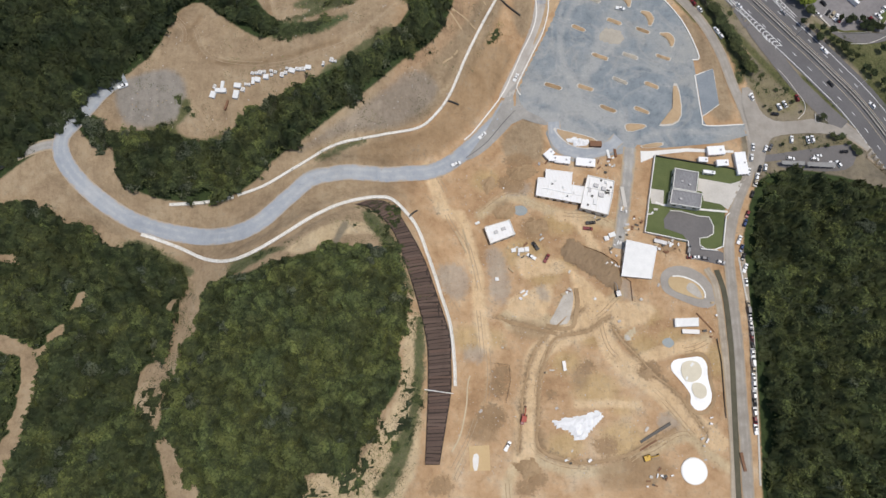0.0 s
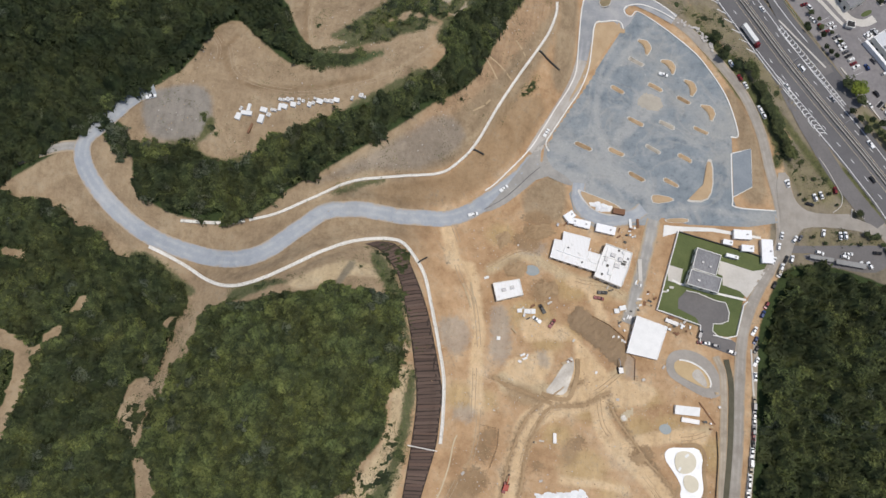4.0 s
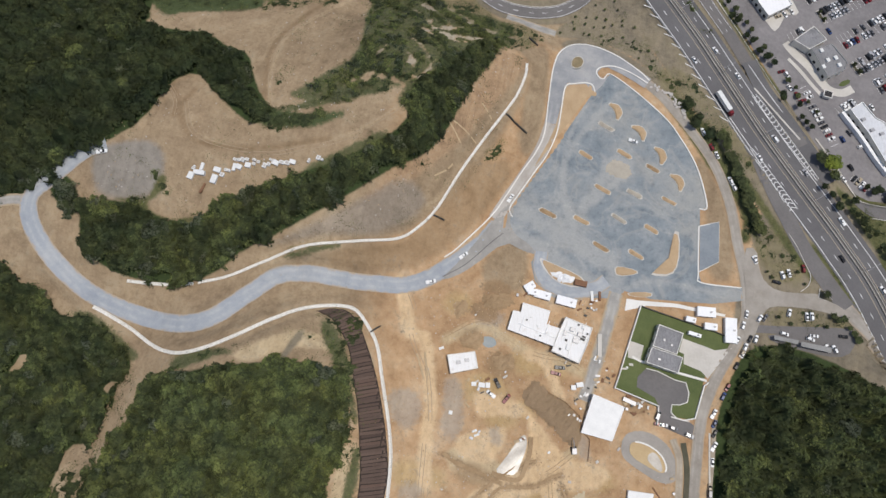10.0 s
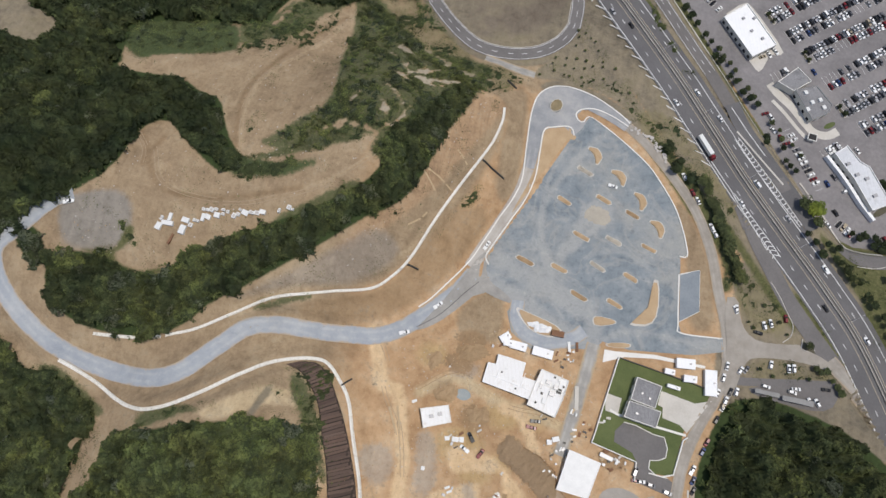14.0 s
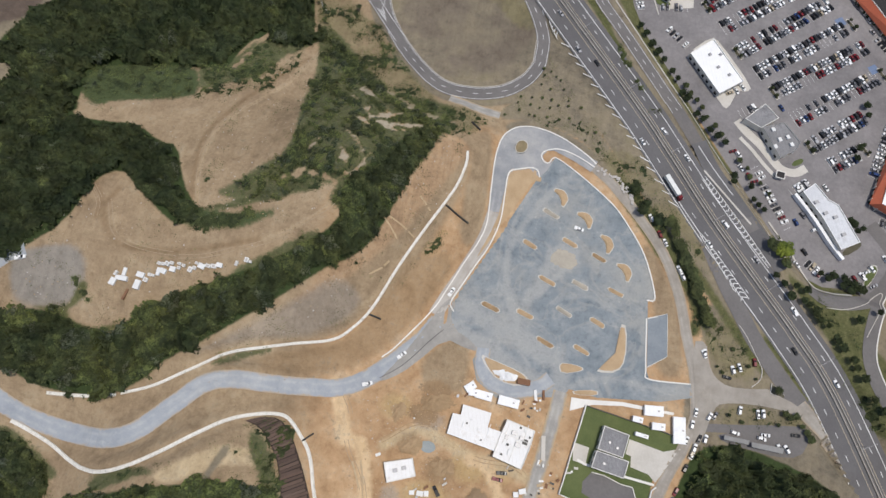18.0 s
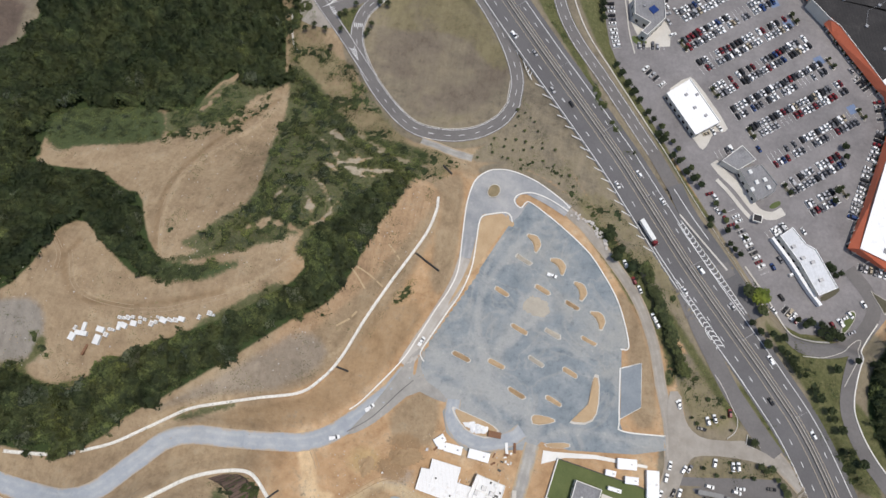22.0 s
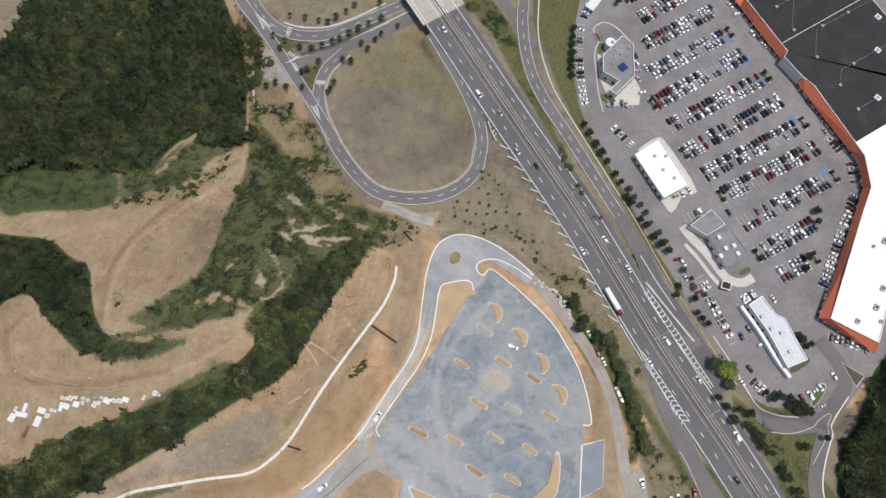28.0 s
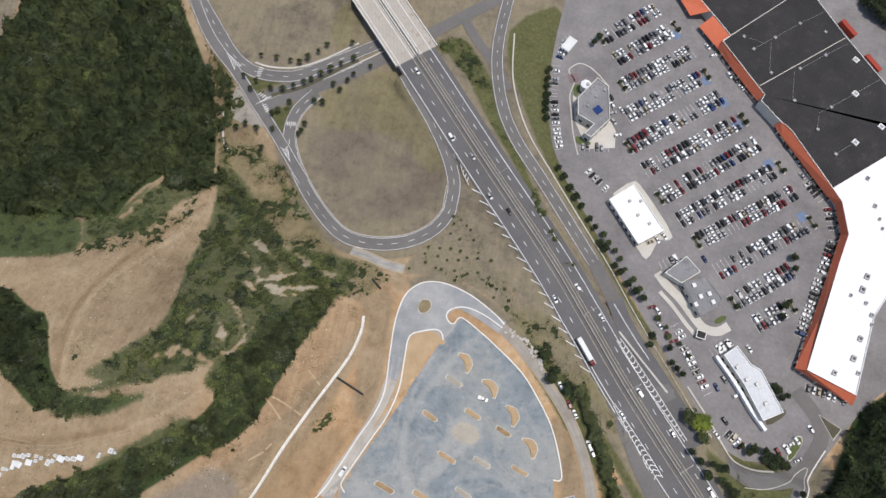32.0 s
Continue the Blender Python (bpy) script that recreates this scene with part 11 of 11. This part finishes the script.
for x, y in ((241.0, 268.1), (246.4, 266.6), (251.1, 257.2), (235.8, 273.8)):
    on_roof("shop_long", "roof_unit", x, y, 6.0, 2.4, 1.8, 1.1, GREY_METAL, "grey roof ventilation unit", 30)
for x, y in ((210.4, 314.5), (214.4, 308.8), (218.9, 311.1), (221.2, 306.8), (212, 304)):
    on_roof("bank", "roof_unit", x, y, 5.5, 2.0, 2.4, 1.2, WHITE_METAL, "white roof cooling unit", 30)
panel = on_roof("hexagon_block", "solar_panel", 147.9, 410.5, 7.0, 4.6, 4.6, 0.5, SOLAR, "blue glass skylight", 45)
for x, y, s in ((140.3, 426.1, 1.8), (150.4, 424.0, 1.6), (146, 419, 1.3), (142, 412, 1.2)):
    on_roof("hexagon_block", "roof_unit", x, y, 7.0, s, s, 0.9, GREY_METAL, "grey roof ventilation unit", 20)
for x, y, sx, sy, sz in ((84, 123, 2.5, 2.0, 1.0), (88, 121, 2.2, 2.2, 1.2), (86.5, 117.5, 3.0, 2.2, 0.9), (83, 113.5, 2.0, 3.0, 0.7), (89.5, 125, 1.4, 1.4, 0.8), (80.5, 120.5, 1.5, 2.5, 0.6)):
    on_roof("white_block_east", "roof_unit", x, y, 4.8, sx, sy, sz, (GREY_METAL, WHITE_METAL)[int(x) % 2], "grey roof plant", -12)
# solid dark plate: the shade within an open hatch put in as colour
on_roof("white_block_east", "roof_opening", 90, 119.5, 4.82, 2.6, 2.6, 0.12, DARK_METAL, "dark plate standing for an open roof hatch", -12)
for x, y, sx, sy, turn in on_roof_later:
    on_roof("white_block_main", "upstand", x, y, 4.2, sx, sy, 0.45, WHITE_ROOF, "white roof upstand", turn)
for x, y in ((62, 126), (66, 122), (72, 119)):
    on_roof("white_block_main", "roof_unit", x, y, 4.2, 1.0, 1.0, 0.5, WHITE_METAL, "", -10)
for x, y in ((28.5, 96.2), (32.5, 98)):
    on_roof("site_office", "roof_unit", x, y, 4.2, 2.2, 1.8, 0.7, GREY_METAL, "grey roof plant", 18)
for x, y in ((132, 126), (136, 124)):
    on_roof("compound_hall", "roof_unit", x, y, 4.5, 1.2, 1.2, 0.7, GREY_METAL, "grey roof ventilation unit", -10)
on_roof("compound_office", "roof_unit", 130, 115.5, 5.4, 1.6, 1.2, 0.8, GREY_METAL, "grey roof ventilation unit", -10)

# the long shop's awning on posts
pts, _ = spline(AWNING, 6.0)
awning = empty("awning", pose(0, 0, 0), "long white awning on posts beside the shop", "awning")
me = ribbon_mesh("canopy", AWNING, 1.8, WHITE_ROOF, lift=3.3, thick=0.2, level=lambda q: np.full(len(q), MALL_LEVEL), step=3)
low = me.vertices
hang("canopy", me, awning)
for x, y in pts:
    part("post", a_box(x - 0.1, x + 0.1, y - 0.1, y + 0.1, MALL_LEVEL + 0.1, MALL_LEVEL + 3.2), GREY_METAL, awning)


# windows and doors along the walls that the camera sees
def wall_openings(building, spacing=4.0, w=1.8, z0=1.0, z1=2.4, skip=3.0):
    t = thing_named(building)
    for wall in [c for c in t.children if c.name.split(".")[0] == "wall"]:
        v = wall.data.vertices
        a, b = Vector(v[0].co), Vector(v[1].co)
        d = (b - a)
        n = Vector((d.y, -d.x, 0)).normalized()
        if n.y > 0.3 or d.length < skip:
            continue
        u = d.normalized()
        count = int(d.length / spacing)
        for k in range(count):
            c = a + u * (k + 0.5) * d.length / count
            bm = bmesh.new()
            q = [c - u * w / 2, c + u * w / 2]
            ring = [bm.verts.new((p.x + n.x * o, p.y + n.y * o, z)) for o in (0.0, 0.07) for p, z in ((q[0], z0), (q[1], z0), (q[1], z1), (q[0], z1))]
            for f in ((4, 5, 6, 7), (0, 1, 5, 4), (1, 2, 6, 5), (2, 3, 7, 6), (3, 0, 4, 7)):
                bm.faces.new([ring[i] for i in f])
            part("window", bm, GLASS, wall, "dark window pane")


for name, z0, z1 in (("site_hall", 1.5, 3.0), ("white_block_main", 1.0, 3.2), ("white_block_east", 1.0, 3.2), ("site_office", 0.9, 2.6), ("compound_hall", 1.0, 2.6), ("compound_office", 2.8, 4.4), ("shop_white", 0.8, 3.0), ("shop_long", 0.6, 3.0), ("bank", 0.8, 2.8), ("hexagon_block", 1.0, 3.5)):
    wall_openings(name, 4.2, 2.0, z0, z1)

for x, y, sx, sy, turn in ((86, 120.5, 15, 0.3, -12), (84.5, 115, 0.3, 12, -12), (90, 124, 0.3, 8, -12), (80, 122, 0.3, 10, -12)):
    on_roof("white_block_east", "upstand", x, y, 4.8, sx, sy, 0.4, PALE_CONCRETE, "pale roof upstand", turn)
for x, y, s in ((81.5, 117, 1.2), (87, 126, 1.0), (92, 122, 0.9), (79, 112, 1.0), (60, 124, 0.8), (68, 117, 0.8)):
    on_roof("white_block_east" if x > 75 else "white_block_main", "roof_vent", x, y, 4.8 if x > 75 else 4.2, s, s, 0.6, DARK_METAL, "dark roof vent", -12)

# ---- single trees, bushes and hedges ----
def limb(bm, a, b, r0, r1):
    a, b = Vector(a), Vector(b)
    d = b - a
    bmesh.ops.create_cone(bm, cap_ends=True, segments=6, radius1=r0, radius2=r1, depth=d.length, matrix=Matrix.Translation((a + b) / 2) @ d.to_track_quat("Z", "Y").to_matrix().to_4x4())


TREES = {}


def palm_crown(seed):
    """Arching fronds round a palm's head, each a tapering strip."""
    r = np.random.default_rng(seed)
    vs, fs = [], []
    for k in range(11):
        a = 2 * math.pi * (k + r.uniform(-0.25, 0.25)) / 11
        long, droop = r.uniform(0.8, 1.1), r.uniform(0.25, 0.5)
        c, s = math.cos(a), math.sin(a)
        first = len(vs)
        for j, w in enumerate((0.05, 0.14, 0.15, 0.10, 0.02)):
            d = long * j / 4
            z = 0.93 + 0.12 * math.sin(d * 2.2) - droop * (j / 4) ** 2
            vs += [(d * c - w * s, d * s + w * c, z - 0.03), (d * c + w * s, d * s - w * c, z - 0.03), (d * c, d * s, z + 0.03)]
        for j in range(4):
            q = first + 3 * j
            fs += [(q, q + 2, q + 5, q + 3), (q + 2, q + 1, q + 4, q + 5)]
    return np.array(vs), np.array(fs)



def tree(x, y, radius, tall, tint, label, group, name="tree"):
    """A tree of its own: trunk with limbs, and a crown of many leaf clumps."""
    key = (name, round(tint, 2), int(rng.integers(0, 3)), group, label)
    z = ground_at(x, y)
    m = pose(x, y, z, 0, 0, rng.uniform(0, 360)) @ Matrix.Diagonal((radius, radius, tall, 1))
    if key in TREES:
        ob = copy_thing(TREES[key], pose(0, 0, 0))
        ob.matrix_basis = m
        return ob
    thing = empty(name, m, label, "shrub" if name == "bush" else "tree", group)
    bm = bmesh.new()
    limb(bm, (0, 0, -0.15), (0.02, 0.01, 0.95 if name == "palm_tree" else 0.55), 0.075, 0.05)
    for k in range(0 if name == "palm_tree" else 4):
        a = k * 1.6 + rng.uniform(0, 0.6)
        limb(bm, (0, 0, 0.35 + 0.05 * k), (0.45 * math.cos(a), 0.45 * math.sin(a), 0.68), 0.035, 0.015)
    part("trunk", bm, BARK, thing)
    if name == "palm_tree":
        v, f = palm_crown(int(rng.integers(0, 99)))
    else:
        shapes = CROWNS_LARGE if radius > 2.4 else CROWNS_MIDDLE
        v, f = shapes[int(rng.integers(0, len(shapes)))]
        v = v * np.array((1, 1, 0.42)) + np.array((0, 0, 0.68))
    me = bpy.data.meshes.new("crown")
    me.from_pydata([tuple(q) for q in v], [], [tuple(q[:3]) if q[2] == q[3] else tuple(q) for q in f])
    a = me.attributes.new("tint", "FLOAT", "POINT")
    a.data.foreach_set("value", np.full(len(v), tint))
    me.materials.append(LEAVES)
    hang("crown", me, thing)
    TREES[key] = thing
    return thing


for x, y in MALL_TREES:
    tree(x, y, rng.uniform(2.2, 3.3), rng.uniform(4.5, 6.5), 0.05, "dark green clipped tree beside the car park", "trees round the car park")
for x, y in VERGE_TREES + EXIT_TREES:
    tree(x, y, rng.uniform(2.0, 3.4), rng.uniform(5, 7), 0.2, "dark green tree on the highway verge", "trees on the highway verge")
island([(213.5, 169.1), (212.9, 163.9), (222.3, 161.0), (221.1, 163.3)], "small kerbed triangular island at the road fork", "", 0.2, "traffic_island", 0, DARK_GRASS, ground_at(216.0, 165.6) + 0.25)
tree(216.0, 165.6, 3.0, 5.0, 0.3, "small dark green palm on the road island", "", "palm_tree")
for x, y in ROADSIDE_TREES:
    tree(x, y, rng.uniform(1.5, 2.6), rng.uniform(3.2, 4.8), 0.4, "olive-green tree between highway and car park", "trees between highway and car park")
for x, y in JUNCTION_BUSHES:
    tree(x, y, rng.uniform(1.8, 2.8), rng.uniform(2.8, 4.0), 0.45, "olive bush at the end of the parking strip", "bushes by the junction", "bush")
for x, y in DARK_TREES:
    tree(x, y, rng.uniform(3.0, 4.6), 6.5, 0.1, "dark green rounded tree beside the lane", "trees beside the lane")
for x, y in LOOP_PALMS:
    tree(x, y, rng.uniform(1.7, 2.6), rng.uniform(4.0, 5.5), 0.3, "dark green palm tree planted along the road", "palms along the underpass road", "palm_tree")
x, y = YELLOW_TREE[0]
tree(x + 1.5, y + 1, 6.5, 10, 1.0, "large tree with bright yellow-green crown by the highway", "")
tree(x - 5, y + 3, 5.0, 8, 0.4, "large dark green tree by the highway", "")
tree(x + 3, y - 6, 4.0, 7, 0.5, "mid-green tree by the highway", "")
pts, _ = spline(HEDGE, 3.7)
for x, y in pts:
    tree(x + rng.normal() * 0.6, y + rng.normal() * 0.6, rng.uniform(3.4, 5.0), rng.uniform(5, 7), 0.58, "dense dark green hedge tree beside the lane", "hedge trees along the lane")

# bushes planted on the dry triangle between loop ramp and highway
p = np.array(FIELD_TRIANGLE, float)
for gy in np.arange(p[:, 1].min(), p[:, 1].max(), 6.0):
    for gx in np.arange(p[:, 0].min(), p[:, 0].max(), 6.0):
        x, y = gx + rng.uniform(-2, 2), gy + rng.uniform(-2, 2)
        if inside(FIELD_TRIANGLE, np.array([x]), np.array([y]))[0] > 1.0 and away(HIGHWAY, np.array([x]), np.array([y]))[0][0] > 18 and rng.random() < 0.9:
            tree(x, y, rng.uniform(0.7, 1.3), rng.uniform(1.2, 2.0), 0.6, "small olive-green bush on dry grass", "bushes on the dry triangle", "bush")
for outline, n in ((TRIANGLE_OLIVE, 6), (VERGE_LOWER, 6)):
    q = np.array(outline, float)
    for _ in range(n):
        x, y = rng.uniform(q[:, 0].min(), q[:, 0].max()), rng.uniform(q[:, 1].min(), q[:, 1].max())
        if inside(outline, np.array([x]), np.array([y]))[0] > 0.5:
            tree(x, y, rng.uniform(0.8, 1.6), rng.uniform(1.5, 2.5), 0.3, "small green bush by the junction", "bushes by the junction", "bush")

# planted islets at the ends of the parking rows
for i, (ax, ay, bx, by) in enumerate(MALL_ROWS_FAR + MALL_ROWS_NEAR):
    n = math.hypot(bx - ax, by - ay)
    ux, uy = (bx - ax) / n, (by - ay) / n
    for end, (px, py) in (("near", (ax - ux * 1.6, ay - uy * 1.6)), ("far", (bx + ux * 1.8, by + uy * 1.8))):
        if (i + (end == "far")) % 2:
            continue
        island(turned(capsule(9.5, 2.2), px, py, math.degrees(math.atan2(uy, ux)) + 90), "kerbed planting strip at a parking row's end", "planting strips in the car park", 0.15, "planting_strip", 1, DARK_GRASS, MALL_LEVEL + 0.1)
        for k in (-2.6, 2.6):
            tree(px - uy * k, py + ux * k, rng.uniform(1.2, 1.9), rng.uniform(3.0, 4.2), 0.2, "small dark green tree in a planting strip", "trees in the car park")
island(MALL_TRIANGLE, "kerbed triangular island of dark earth and plants", "", 0.2, "traffic_island", 0, DARK_GRASS, MALL_LEVEL + 0.1)
island(MALL_ISLET, "kerbed green islet beside the car park exit", "", 0.2, "traffic_island", 1, LAWN, MALL_LEVEL + 0.1)

# dark bushes added where the arcade roof casts its scalloped shadow
for low, high in ARCADES[2:3] + [(q[:-1], r[:-1]) for q, r in ARCADES[3:]]:
    for (ax, ay), (bx, by), (cx, cy) in zip(low[:-1], low[1:], high):
        n = max(1, int(math.hypot(bx - ax, by - ay) / 4.2))
        u = Vector((ax - cx, ay - cy)).normalized()
        for k in range(n):
            t = (k + rng.uniform(0.2, 0.8)) / n
            tree(ax + (bx - ax) * t - u.x * 0.6, ay + (by - ay) * t - u.y * 0.6, rng.uniform(0.9, 1.5), rng.uniform(2.0, 3.2), 0.12, "dark green bush standing in for the arcade roof's scalloped shadow", "bushes along the arcade", "bush")
for x, y in HEDGE_BITS:
    tree(x, y, rng.uniform(2.2, 3.4), rng.uniform(3.5, 5), 0.1, "dense dark green tree beside the long shop", "trees by the long shop")


def shade_canopy(x, y, sx, sy, h, turn, label):
    """A light roof on four posts."""
    thing = empty("shade_canopy", pose(x, y, MALL_LEVEL + 0.1, 0, 0, turn), label, "canopy")
    part("roof", a_box(-sx / 2, sx / 2, -sy / 2, sy / 2, h, h + 0.3, taper=0.9), WHITE_METAL, thing)
    for a in (-1, 1):
        for b in (-1, 1):
            part("post", a_box(a * sx * 0.42 - 0.1, a * sx * 0.42 + 0.1, b * sy * 0.42 - 0.1, b * sy * 0.42 + 0.1, 0, h), GREY_METAL, thing)


shade_canopy(*SHADE_PLACE[0], 10.0, 6.0, 4.0, 62, "white canopy roof on posts at the car park's edge")
kiosk = empty("kiosk", pose(*KIOSK_PLACE[0], MALL_LEVEL + 0.1, 0, 0, -8), "small dark drive-through kiosk with a pale rim", "kiosk")
part("body", a_box(-2.0, 2.0, -1.6, 1.6, 0, 2.8), WALL_PAINT, kiosk)
part("roof", a_box(-2.6, 2.6, -2.2, 2.2, 2.8, 3.1), PALE_CONCRETE, kiosk)
part("roof_deck", a_box(-2.2, 2.2, -1.8, 1.8, 3.1, 3.16), DARK_ROOF, kiosk)
turret = empty("turret", pose(*TURRET_PLACE[0], MALL_LEVEL, 0, 0, 0), "round white turret beside the restaurant", "turret")
bm = bmesh.new()
bmesh.ops.create_cone(bm, cap_ends=True, segments=24, radius1=2.6, radius2=2.6, depth=6.5, matrix=Matrix.Translation((0, 0, 3.25)))
part("wall", bm, WALL_PAINT, turret)
bm = bmesh.new()
bmesh.ops.create_cone(bm, cap_ends=True, segments=24, radius1=3.0, radius2=0.6, depth=1.2, matrix=Matrix.Translation((0, 0, 7.1)))
part("roof", bm, WHITE_ROOF, turret)

for x, y in TRAILER_PLACE:
    crate(x, y, 12.5, 2.8, 3.8, -50, "dark red box trailer parked behind the shopping hall", name="box_trailer", category="trailer", material=RED_PAINT)
